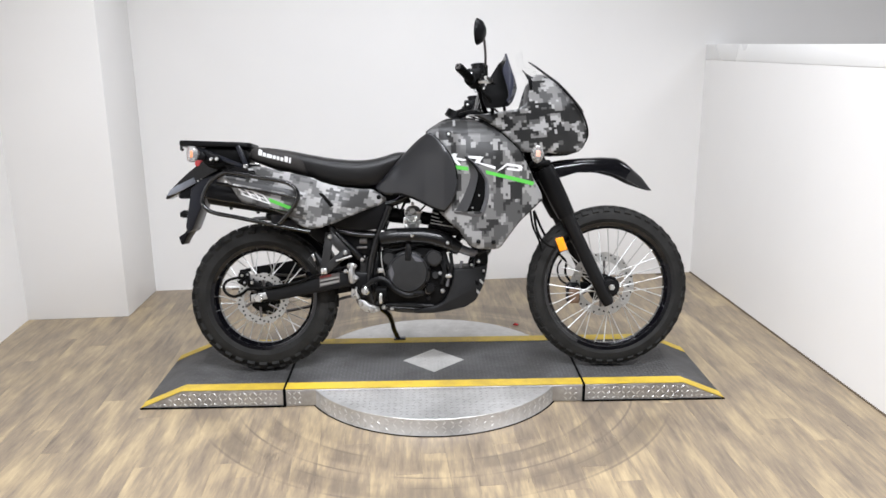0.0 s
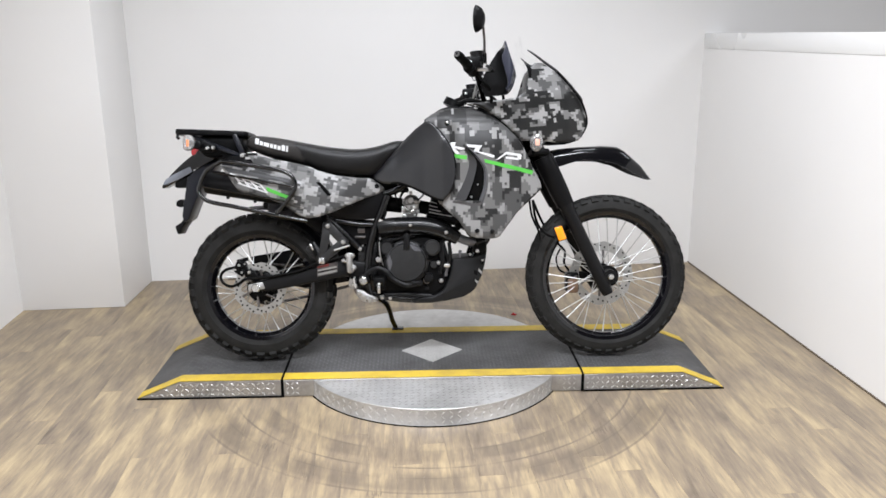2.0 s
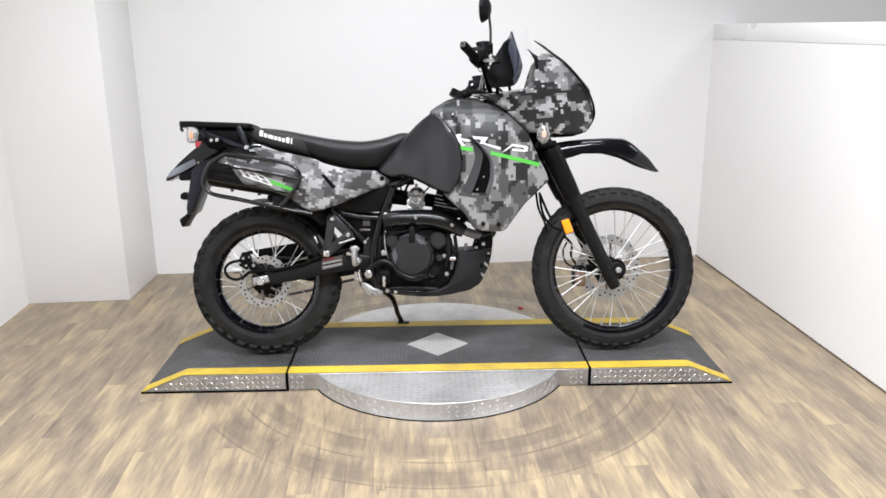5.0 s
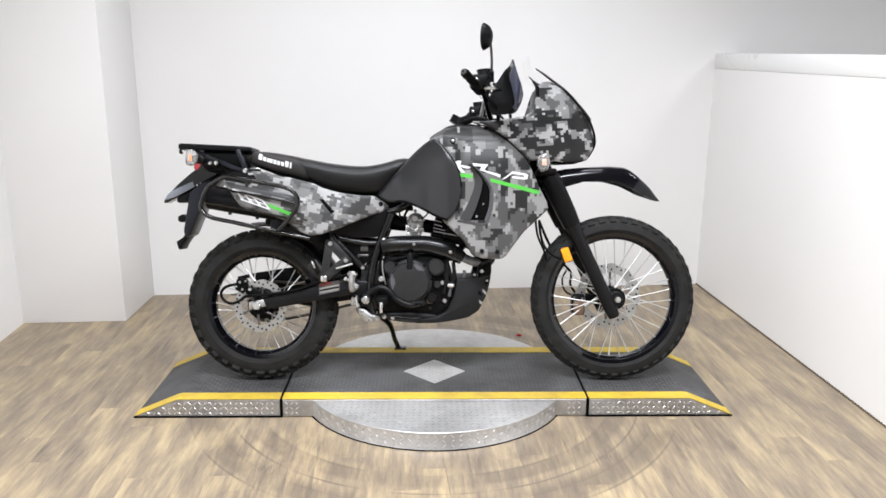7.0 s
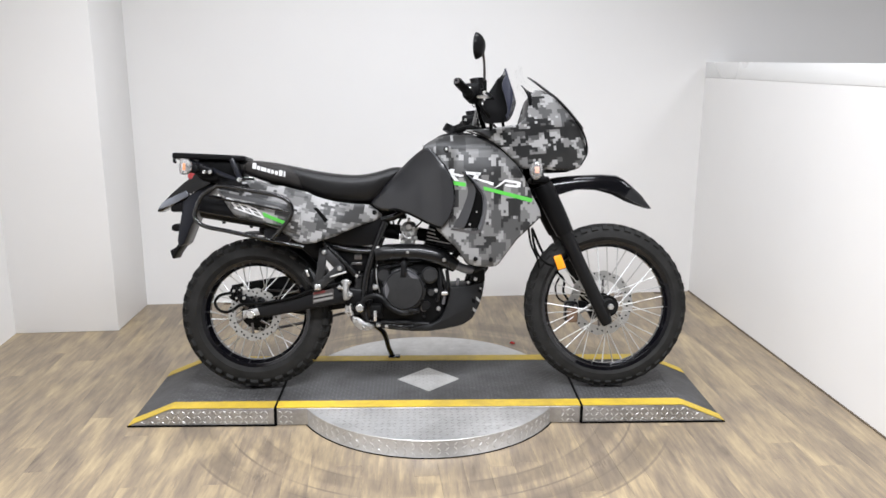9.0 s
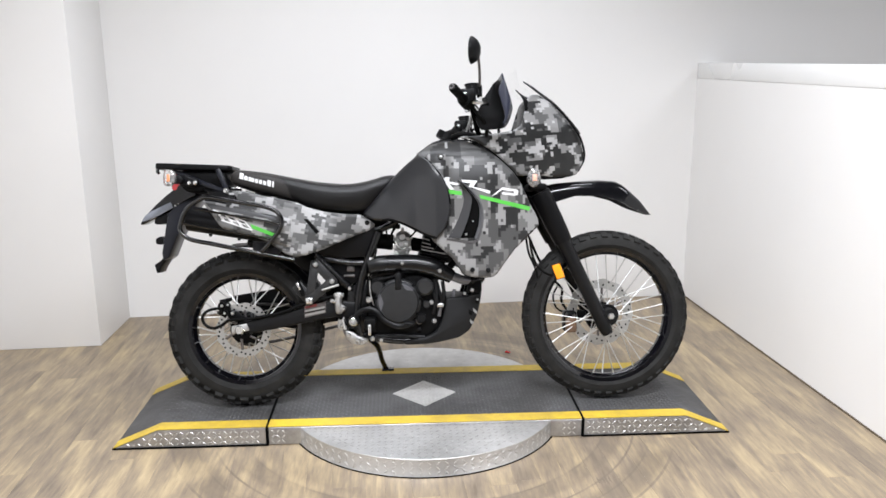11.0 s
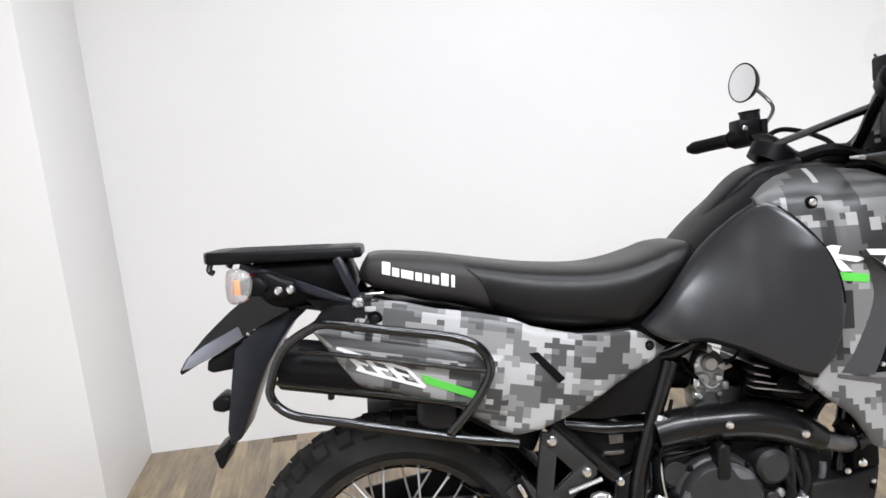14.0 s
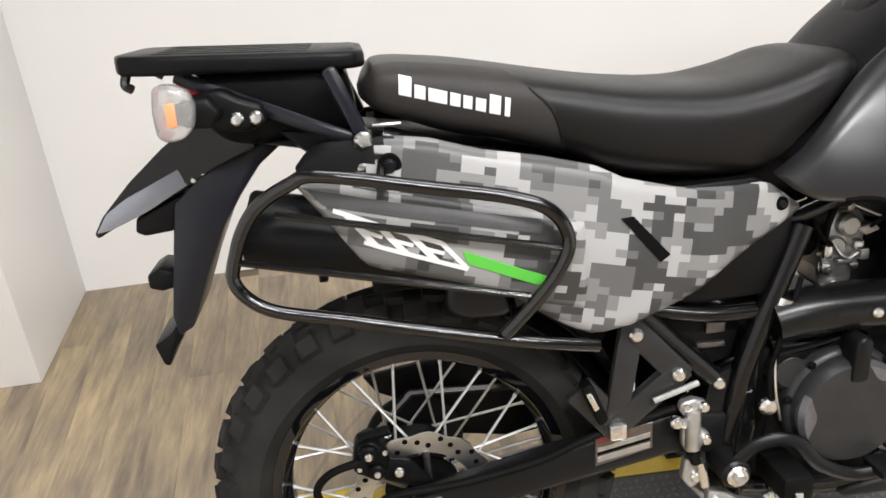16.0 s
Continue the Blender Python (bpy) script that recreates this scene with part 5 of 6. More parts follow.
# piping along the seam and the seat's lower edge
pts = []
for x, z in catmull([(p[0], p[1], 0) for p in seam], 6) and [(v.x, v.y) for v in catmull([(p[0], p[1], 0) for p in seam[1:]], 8)]:
    h = seat_tree.ray_cast(Vector((x, -1, z)), Vector((0, 1, 0)))
    if h[0]:
        pts.append((x, h[0].y - 0.0002, z))
part("seam_piping", bar(pts, 0.0018, 6, 1), M_SEAT, seat)
# brand mark on the seat drawn as plain white blocks
base = [(-0.716, 0.908), (-0.572, 0.8685)]
marks = [(0.0, 0.105, 1.0), (0.13, 0.09, 0.68), (0.245, 0.155, 0.66), (0.425, 0.085, 0.66), (0.535, 0.075, 0.66), (0.64, 0.085, 0.66), (0.755, 0.095, 0.98), (0.885, 0.045, 0.98)]
for s0, w, h in marks:
    q = []
    for s, up in ((s0, 0), (s0 + w, 0), (s0 + w, h), (s0, h)):
        q.append((base[0][0] + (base[1][0] - base[0][0]) * s + 0.002 * up, base[0][1] + (base[1][1] - base[0][1]) * s + 0.0235 * up))
    part("seat_mark", decal(q, seat_tree, 0.001, 4), M_WHT, seat)

# camouflage side panel


def side_y(x, z, f):
    front = float(np.interp(x, [-0.85, -0.74, -0.6, -0.45, -0.35, -0.205], [0.150, 0.168, 0.178, 0.185, 0.175, 0.132]))
    flare = float(np.interp(z, [0.60, 0.70, 0.80, 0.86], [0.030, 0.024, 0.0, -0.018]))
    return front + flare * min(1, max(0.2, (-0.205 - x) / 0.15))


top_s = [(-0.849, 0.832), (-0.835, 0.848), (-0.815, 0.858), (-0.735, 0.862), (-0.688, 0.857), (-0.621, 0.838), (-0.551, 0.826), (-0.487, 0.810), (-0.451, 0.792), (-0.376, 0.772), (-0.300, 0.763), (-0.250, 0.760), (-0.236, 0.756), (-0.215, 0.741), (-0.190, 0.722)]
bot_s = [(-0.849, 0.822), (-0.80, 0.80), (-0.72, 0.755), (-0.65, 0.705), (-0.60, 0.662), (-0.565, 0.635), (-0.528, 0.612), (-0.497, 0.600), (-0.451, 0.608), (-0.389, 0.628), (-0.288, 0.671), (-0.222, 0.694), (-0.203, 0.704), (-0.190, 0.715)]
for s in (-1, 1):
    pb = shell(top_s, bot_s, side_y, s, 60, 20)
    side_tree = tree_of(pb) if s < 0 else side_tree
    for f in pb.faces:
        c = f.calc_center_median()
        f.material_index = 1 if c.x < -0.766 + 0.6 * (c.z - 0.822) + 0.010 * (int(c.z * 95) % 2) else 0
    pnl = part("side_panel", pb, [M_CAMO_SIDE, M_BLK], BIKE, "grey block-camouflage side panel with a black tail end")
    if s < 0:
        slot = decal([(-0.461, 0.746), (-0.445, 0.747), (-0.400, 0.696), (-0.413, 0.688)], side_tree, 0.002, 6)
        part("panel_slot", slot, M_GAP, pnl, "black slanted slot")
        for x, z, r in ((-0.221, 0.728, 0.007), (-0.736, 0.829, 0.011)):
            h = side_tree.ray_cast(Vector((x, -1, z)), Vector((0, 1, 0)))
            y = h[0].y if h[0] else -0.15
            part("washer", knob((x, z), r * 1.35, y + 0.004, y - 0.0025, bevel=0.001), M_GAP, pnl)
            bolt(pnl, x, z, y - 0.002, r * 0.75, M_ENG2)

# tank
tank_st = [(-0.235, 0.775, -0.225, 0.79, 0.06), (-0.205, 0.745, -0.19, 0.83, 0.085), (-0.16, 0.735, -0.145, 0.875, 0.115), (-0.11, 0.735, -0.10, 0.922, 0.14), (-0.05, 0.715, -0.045, 0.972, 0.165),
           (0.02, 0.69, 0.01, 1.014, 0.18), (0.07, 0.68, 0.06, 1.046, 0.19), (0.16, 0.68, 0.16, 1.055, 0.20), (0.25, 0.69, 0.25, 1.04, 0.20), (0.33, 0.72, 0.33, 1.00, 0.16)]
part("fuel_tank", loft(tank_st, 60, 36, 2.5, 0.96), M_BLK, BIKE, "satin black fuel tank")


def shroud_base(x, z):
    a = float(np.interp(x, [-0.03, 0.05, 0.15, 0.25, 0.36, 0.46], [0.222, 0.246, 0.262, 0.266, 0.250, 0.205]))
    return a - float(np.interp(z, [0.48, 0.56, 0.70, 0.90, 0.98, 1.02, 1.06], [0.010, 0.0, 0.0, 0.0, 0.018, 0.065, 0.12]))


def knee_y(x, z, f):
    a = 0.252 - 0.26 * max(0.0, 0.08 - x) - 2.5 * max(0.0, -0.165 - x) ** 2
    lean_in = 2.0 * max(0.0, min(z, 0.86) - 0.74) ** 2 + 0.48 * max(0.0, z - 0.86)
    roll = 0.012 * max(0.0, (0.76 - z) / 0.11) ** 2 + lean_in
    below = (1 - f) * (along(top_k, x) - along(bot_k, x))
    d = a - roll - 0.012 * max(0.0, 1 - below / 0.03) ** 2
    w = min(1.0, max(0.0, (x + 0.15) / 0.19))
    w = w * w * (3 - 2 * w)
    return d + (max(d, shroud_base(x, z) + 0.008) - d) * w


top_k = [(-0.233, 0.771), (-0.200, 0.804), (-0.169, 0.842), (-0.14, 0.876), (-0.115, 0.904), (-0.085, 0.934), (-0.053, 0.962), (-0.009, 0.992), (0.012, 0.974), (0.034, 0.951), (0.058, 0.920), (0.078, 0.889), (0.092, 0.855), (0.1, 0.820), (0.102, 0.795)]
bot_k = [(-0.233, 0.768), (-0.215, 0.750), (-0.19, 0.737), (-0.16, 0.735), (-0.125, 0.736), (-0.073, 0.718), (-0.011, 0.686), (0.030, 0.669), (0.05, 0.665), (0.077, 0.695), (0.092, 0.735), (0.1, 0.770), (0.102, 0.785)]


def shroud_y(x, z, f):
    return shroud_base(x, z) - 0.014 * min(1.0, max(0.0, (0.104 - x) / 0.03)) * min(1.0, max(0.0, (1.0 - z) / 0.03))


top_h = [(-0.024, 0.992), (0.005, 1.014), (0.036, 1.030), (0.075, 1.039), (0.111, 1.041), (0.154, 1.036), (0.19, 1.030), (0.222, 1.016), (0.290, 0.970), (0.350, 0.913), (0.393, 0.842), (0.412, 0.796), (0.431, 0.764), (0.445, 0.738), (0.450, 0.716)]
bot_h = [(-0.022, 0.975), (0.0, 0.80), (0.030, 0.662), (0.042, 0.649), (0.075, 0.617), (0.106, 0.590), (0.128, 0.558), (0.138, 0.534), (0.160, 0.522), (0.183, 0.515), (0.227, 0.511), (0.261, 0.513), (0.279, 0.524), (0.294, 0.547), (0.350, 0.620), (0.420, 0.681), (0.450, 0.708)]


def ribbon(lines, tree, steps=6):
    """A moulded band through lines of (x, z), each standing off the surface by its lift."""
    bm = bmesh.new()
    rows = []
    for pts, lift in lines:
        row = []
        for p in catmull([(x, 0, z) for x, z in pts], steps):
            hit = tree.ray_cast(Vector((p.x, -1, p.z)), Vector((0, 1, 0)))
            row.append(bm.verts.new((p.x, (hit[0].y if hit[0] is not None else -0.24) - lift, p.z)))
        rows.append(row)
    back = [[bm.verts.new((v.co.x, v.co.y + 0.004, v.co.z)) for v in row] for row in rows]
    n = len(rows[0])
    for grid in (rows, back):
        for a, b in zip(grid, grid[1:]):
            for k in range(n - 1):
                bm.faces.new((a[k], a[k + 1], b[k + 1], b[k]))
    for k in range(n - 1):
        bm.faces.new((rows[0][k], back[0][k], back[0][k + 1], rows[0][k + 1]))
        bm.faces.new((rows[-1][k], rows[-1][k + 1], back[-1][k + 1], back[-1][k]))
    for j in range(len(rows) - 1):
        for k in (0, n - 1):
            bm.faces.new((rows[j][k], rows[j + 1][k], back[j + 1][k], back[j][k]))
    bmesh.ops.recalc_face_normals(bm, faces=bm.faces)
    return bm


def fairing_y(x, z, f):
    a = float(np.interp(x, [0.14, 0.25, 0.36, 0.42, 0.50, 0.58, 0.64, 0.674], [0.235, 0.232, 0.200, 0.172, 0.142, 0.104, 0.062, 0.025]))
    return a - float(np.interp(z, [0.88, 0.97, 1.10, 1.22], [0.012, 0.0, 0.010, 0.055]))


top_f = [(0.147, 1.054), (0.244, 1.060), (0.359, 1.080), (0.388, 1.102), (0.405, 1.135), (0.414, 1.195), (0.432, 1.228), (0.47, 1.232), (0.523, 1.204), (0.56, 1.168), (0.596, 1.130), (0.628, 1.095), (0.651, 1.062), (0.674, 0.990)]
bot_f = [(0.147, 1.050), (0.19, 1.044), (0.222, 1.027), (0.290, 0.982), (0.351, 0.928), (0.378, 0.903), (0.447, 0.909), (0.519, 0.900), (0.60, 0.902), (0.632, 0.912), (0.655, 0.938), (0.674, 0.970)]
for s in (-1, 1):
    kb = shell(top_k if s < 0 else [(x, min(z, 0.90)) for x, z in top_k], bot_k, knee_y if s < 0 else (lambda x, z, f: knee_y(x, z, f) - 0.075), s, 50, 24, rim=0.010)
    k_tree = tree_of(kb)
    cover = part("tank_side_cover", kb, M_KNEE, BIKE, "smooth satin black knee cover")
    if s < 0:
        for line, r in (([(x, z + 0.003) for x, z in bot_k[3:9]], 0.0055), ([(x - 0.002, z) for x, z in top_k[8:]], 0.0032)):
            pts = []
            for x, z in line:
                h = k_tree.ray_cast(Vector((x, -1, z)), Vector((0, 1, 0)))
                if h[0]:
                    pts.append((x, h[0].y + 0.002, z))
            part("seam_trim", bar(pts, r, 8, 4), M_GAP, cover, "black rubber seam trim")
    far_top = [(0.10, 0.90), (0.154, 0.96)] + top_h[7:]
    hb = shell(top_h if s < 0 else far_top, bot_h, shroud_y if s < 0 else (lambda x, z, f: shroud_y(x, z, f) - 0.05), s, 60, 28)
    h_tree = tree_of(hb)
    shroud = part("radiator_shroud", hb, M_CAMO, BIKE, "grey block-camouflage radiator shroud")
    fb = shell(top_f, bot_f, fairing_y, s, 64, 22)
    part("upper_fairing", fb, M_CAMO_NOSE, BIKE, "grey block-camouflage headlamp fairing")
    if s > 0:
        continue
    ramp_l = [(0.131, 0.884), (0.142, 0.862), (0.150, 0.832), (0.1525, 0.803), (0.140, 0.760), (0.116, 0.708), (0.093, 0.668)]
    ramp_r = [(0.132, 0.885), (0.160, 0.852), (0.181, 0.820), (0.179, 0.785), (0.167, 0.740), (0.152, 0.699), (0.137, 0.665)]
    gape_r = [(0.133, 0.8855), (0.166, 0.852), (0.194, 0.818), (0.2095, 0.790), (0.212, 0.757), (0.208, 0.715), (0.192, 0.666)]
    crest = [(0.134, 0.886), (0.173, 0.853), (0.202, 0.818), (0.2165, 0.789), (0.219, 0.757), (0.2155, 0.713), (0.199, 0.660)]
    lip_o = [(0.135, 0.887), (0.180, 0.854), (0.209, 0.818), (0.224, 0.789), (0.228, 0.757), (0.225, 0.711), (0.207, 0.652)]
    part("vent_ramp", ribbon([(ramp_l, 0.0012), (ramp_r, 0.017)], h_tree), M_RAMP, shroud, "smooth grey intake ramp")
    # No hole is cut: the recess's shade is painted as a flat black band
    part("vent", ribbon([(ramp_r, 0.0168), (ramp_r, 0.0015), (gape_r, 0.0015)], h_tree), M_GAP, shroud, "flat black band painted for the shade in the air intake")
    part("vent_lip", ribbon([(gape_r, 0.0014), (crest, 0.010), (lip_o, 0.0008)], h_tree), M_LIP, shroud, "pale grey vent lip")
    part("vent_sill", ribbon([([(0.088, 0.666), (0.137, 0.659), (0.180, 0.654), (0.200, 0.660)], 0.006), ([(0.087, 0.658), (0.137, 0.649), (0.183, 0.642), (0.206, 0.652)], 0.0012)], h_tree), M_LIP, shroud, "pale grey sill under the air intake")
    part("green_stripe", decal([(0.086, 0.852), (0.145, 0.843), (0.145, 0.828), (0.086, 0.837)], h_tree, n=8), M_GRN, shroud, "lime green stripe")
    part("green_stripe", decal([(0.214, 0.829), (0.415, 0.781), (0.408, 0.766), (0.216, 0.815)], h_tree, n=18), M_GRN, shroud, "lime green stripe")
    # model mark drawn as plain slanted white shapes
    for quad in ([(0.056, 0.884), (0.089, 0.899), (0.103, 0.896), (0.078, 0.880)], [(0.075, 0.879), (0.098, 0.882), (0.146, 0.872), (0.126, 0.866)], [(0.088, 0.895), (0.101, 0.895), (0.088, 0.850), (0.074, 0.848)],
                 [(0.088, 0.873), (0.100, 0.872), (0.118, 0.850), (0.101, 0.851)], [(0.143, 0.888), (0.206, 0.883), (0.199, 0.872), (0.150, 0.877)], [(0.183, 0.880), (0.201, 0.879), (0.190, 0.857), (0.170, 0.858)],
                 [(0.170, 0.862), (0.192, 0.860), (0.255, 0.843), (0.252, 0.833)], [(0.258, 0.823), (0.274, 0.829), (0.314, 0.856), (0.300, 0.856)], [(0.300, 0.857), (0.358, 0.848), (0.368, 0.838), (0.302, 0.847)],
                 [(0.300, 0.838), (0.356, 0.832), (0.352, 0.824), (0.300, 0.830)], [(0.345, 0.846), (0.362, 0.843), (0.362, 0.826), (0.350, 0.828)]):
        part("white_graphic", decal(quad, h_tree, 0.0014, 6), M_WHT, shroud)
    h = h_tree.ray_cast(Vector((0.07, -1, 0.977)), Vector((0, 1, 0)))
    part("washer", knob((0.07, 0.977), 0.011, h[0].y + 0.004, h[0].y - 0.003, bevel=0.001), M_GAP, shroud)
    bolt(shroud, 0.07, 0.977, h[0].y - 0.002, 0.007)
    for x, z in ((0.243, 0.541), (0.183, 0.544), (0.187, 0.729), (0.161, 0.680)):
        h = h_tree.ray_cast(Vector((x, -1, z)), Vector((0, 1, 0)))
        bolt(shroud, x, z, h[0].y - 0.001, 0.009 if z < 0.6 else 0.0045, M_ENG2 if z < 0.6 else M_STEEL)
part("radiator", plate([(0.16, 0.58), (0.25, 0.56), (0.36, 0.86), (0.28, 0.90)], -0.15, 0.17, 0.01), M_ENG, BIKE, "black radiator")
part("panel_seam", bar([(0.152, -0.214, 1.050), (0.229, -0.22, 1.020), (0.299, -0.222, 0.968), (0.361, -0.21, 0.905), (0.39, -0.20, 0.86)], 0.003, 6, 5), M_GAP, BIKE)
part("mount_bracket", box(0.176, 0.232, -0.128, -0.08, 0.440, 0.494, 0.008), M_ENG, BIKE, "black lower mounting bracket")
for x, z, r in ((0.192, 0.4545, 0.009), (0.162, 0.440, 0.006), (0.213, 0.415, 0.005)):
    bolt(BIKE, x, z, -0.130, r)

# skid plate
sk = plate([(0.088, 0.424), (0.125, 0.426), (0.170, 0.428), (0.231, 0.446), (0.224, 0.400), (0.211, 0.352), (0.180, 0.291), (0.138, 0.263), (0.078, 0.250), (0.002, 0.2385), (-0.078, 0.2375), (-0.089, 0.254),
            (0.010, 0.270), (0.045, 0.288), (0.066, 0.325), (0.080, 0.365)], -0.130, 0.130, 0.009, 3)
sk = part("skid_plate", sk, M_SKID, BIKE, "black plastic skid plate")
# Alloy plates stand in for bright floor seen through slots, black for holes
for poly, m in (([(0.196, 0.382), (0.212, 0.366), (0.210, 0.355), (0.196, 0.369)], M_CAST), ([(0.182, 0.337), (0.197, 0.325), (0.193, 0.314), (0.182, 0.324)], M_CAST),
                ([(0.177, 0.376), (0.191, 0.368), (0.191, 0.352), (0.178, 0.358)], M_GAP), ([(0.206, 0.412), (0.216, 0.406), (0.214, 0.397), (0.205, 0.402)], M_GAP)):
    part("skid_slot_fill", plate(poly, -0.1322, -0.128, 0.0006, 1), m, sk)

# front fork


def fork_at(z, y):
    return (0.733 - 0.4746 * (z - 0.289), y, z)


for s in (-1, 1):
    y = s * 0.108
    leg = part("fork_leg", bar([fork_at(0.262, y), fork_at(0.30, y), fork_at(0.45, y), fork_at(0.62, y), fork_at(0.66, y)], 0.028, 18, 3, radii=[0.022, 0.028, 0.028, 0.0285, 0.030]), M_ENG2, BIKE, "black lower fork leg")
    part("fork_gaiter", bar([fork_at(0.64, y), fork_at(0.70, y), fork_at(0.80, y), fork_at(0.84, y)], 0.036, 18, 3, radii=[0.036, 0.040, 0.042, 0.040]), M_BLK, leg, "black fork protector")
    part("fork_tube", rod(fork_at(0.82, y), fork_at(1.07, y), 0.023, 16), M_FRAME, leg)
    part("axle_clamp", knob((0.752, 0.337), 0.030, y - 0.024, y + 0.024), M_ENG2, leg)
part("axle_end", knob((0.752, 0.337), 0.013, -0.13, -0.145, sides=6), M_STEEL, BIKE, "bright axle end")
for z, t in ((0.86, 0.03), (1.045, 0.026)):
    c = fork_at(z, 0)
    part("triple_clamp", box(c[0] - 0.04, c[0] + 0.035, -0.14, 0.14, z - t / 2, z + t / 2, 0.010, 3), M_ENG, BIKE, "black fork clamp")
rf = plate([(0.511, 0.546), (0.543, 0.555), (0.564, 0.500), (0.531, 0.490)], -0.150, -0.139, 0.004)
rf = part("side_reflector", rf, M_AMB, BIKE, "amber side reflector on the fork")
part("reflector_back", plate([(0.508, 0.549), (0.546, 0.558), (0.568, 0.497), (0.528, 0.487)], -0.140, -0.13, 0.003), M_BLK, rf)
fc = part("front_caliper", box(0.606, 0.662, 0.014, 0.076, 0.275, 0.365, 0.012, 3), M_ENG2, BIKE, "black front brake caliper with bronze piston housing")
part("piston_housing", box(0.610, 0.656, -0.004, 0.016, 0.276, 0.338, 0.007, 3), M_BRONZE, fc, "bronze piston housing")
part("caliper_bracket", plate([(0.628, 0.352), (0.645, 0.372), (0.705, 0.360), (0.712, 0.330), (0.668, 0.318)], 0.052, 0.064, 0.004), M_ENG2, fc)
for x, z in ((0.616, 0.350), (0.648, 0.347), (0.614, 0.285)):
    bolt(fc, x, z, 0.014, 0.007, M_TAG)
fc.location += Vector((-0.014, 0, -0.022))
part("brake_hose", bar([(0.455, 0.085, 0.66), (0.50, 0.095, 0.56), (0.555, 0.095, 0.48), (0.598, 0.090, 0.43), (0.594, 0.080, 0.38), (0.618, 0.060, 0.336)], 0.0055), M_GRIP, BIKE, "black front brake hose")
part("wiring_lead", bar([(0.425, -0.13, 0.66), (0.432, -0.14, 0.60), (0.448, -0.14, 0.555), (0.48, -0.137, 0.52), (0.515, -0.132, 0.505)], 0.005), M_GRIP, BIKE)
part("speedo_cable", bar([(0.41, -0.12, 0.68), (0.42, -0.135, 0.60), (0.445, -0.14, 0.54), (0.455, -0.135, 0.50)], 0.0045), M_GRIP, BIKE)
part("brake_line", bar([(0.614, 0.050, 0.328), (0.572, 0.075, 0.350), (0.560, 0.088, 0.40), (0.580, 0.088, 0.445)], 0.004), M_GRIP, BIKE)

# front fender, a moulded arch


def arch(top, bottom, widths, n=40, m=14, thick=0.004):
    bm = bmesh.new()
    x0, x1 = top[0][0], top[-1][0]
    rows = []
    for i in range(n + 1):
        x = x0 + (x1 - x0) * i / n
        zt, zb, w = along(top, x), along(bottom, x), along(widths, x)
        zb = min(zb, zt - 0.003)
        row = []
        for d in (0, thick):
            for k in range(m + 1):
                a = math.pi * k / m
                c, s = math.cos(a), math.sin(a)
                y = -(w - d) * math.copysign(abs(c) ** 0.6, c)
                row.append(bm.verts.new((x, y, zb + (zt - d - zb) * abs(s) ** 0.55)))
        rows.append(row)
    h = m + 1
    for a, b in zip(rows, rows[1:]):
        for k in range(m):
            bm.faces.new((a[k], a[k + 1], b[k + 1], b[k]))
            bm.faces.new((a[h + k], b[h + k], b[h + k + 1], a[h + k + 1]))
        for k in (0, m):
            bm.faces.new((a[k], b[k], b[h + k], a[h + k]))
    for row in (rows[0], rows[-1]):
        for k in range(m):
            bm.faces.new((row[k], row[k + 1], row[h + k + 1], row[h + k]))
    bmesh.ops.recalc_face_normals(bm, faces=bm.faces)
    return bm


top_d = [(0.40, 0.85), (0.47, 0.862), (0.549, 0.878), (0.64, 0.886), (0.732, 0.889), (0.797, 0.885), (0.825, 0.872), (0.852, 0.851), (0.907, 0.803), (0.950, 0.746)]
bot_d = [(0.40, 0.79), (0.47, 0.79), (0.542, 0.80), (0.633, 0.827), (0.725, 0.826), (0.798, 0.806), (0.871, 0.768), (0.935, 0.745), (0.950, 0.742)]
part("front_fender", arch(top_d, bot_d, [(0.40, 0.05), (0.50, 0.075), (0.7, 0.075), (0.85, 0.06), (0.95, 0.022)]), M_GLS, BIKE, "high gloss black beak front fender")

# nose: headlamp, screen, instruments
hl = loft([(0.48, 0.93, 0.45, 1.10, 0.10), (0.58, 0.93, 0.56, 1.08, 0.085), (0.615, 0.945, 0.60, 1.05, 0.06), (0.622, 0.965, 0.612, 1.02, 0.04)], 20, 24, 3.0, 1.0)
part("headlamp", hl, M_LENS, BIKE, "clear headlamp lens")
for s in (-1, 1):
    part("fairing_edge", bar([(0.640, s * 0.05, 0.925), (0.672, s * 0.030, 0.985), (0.650, s * 0.058, 1.058), (0.60, s * 0.088, 1.122), (0.53, s * 0.118, 1.192)], 0.0045, 8), M_BLK, BIKE)


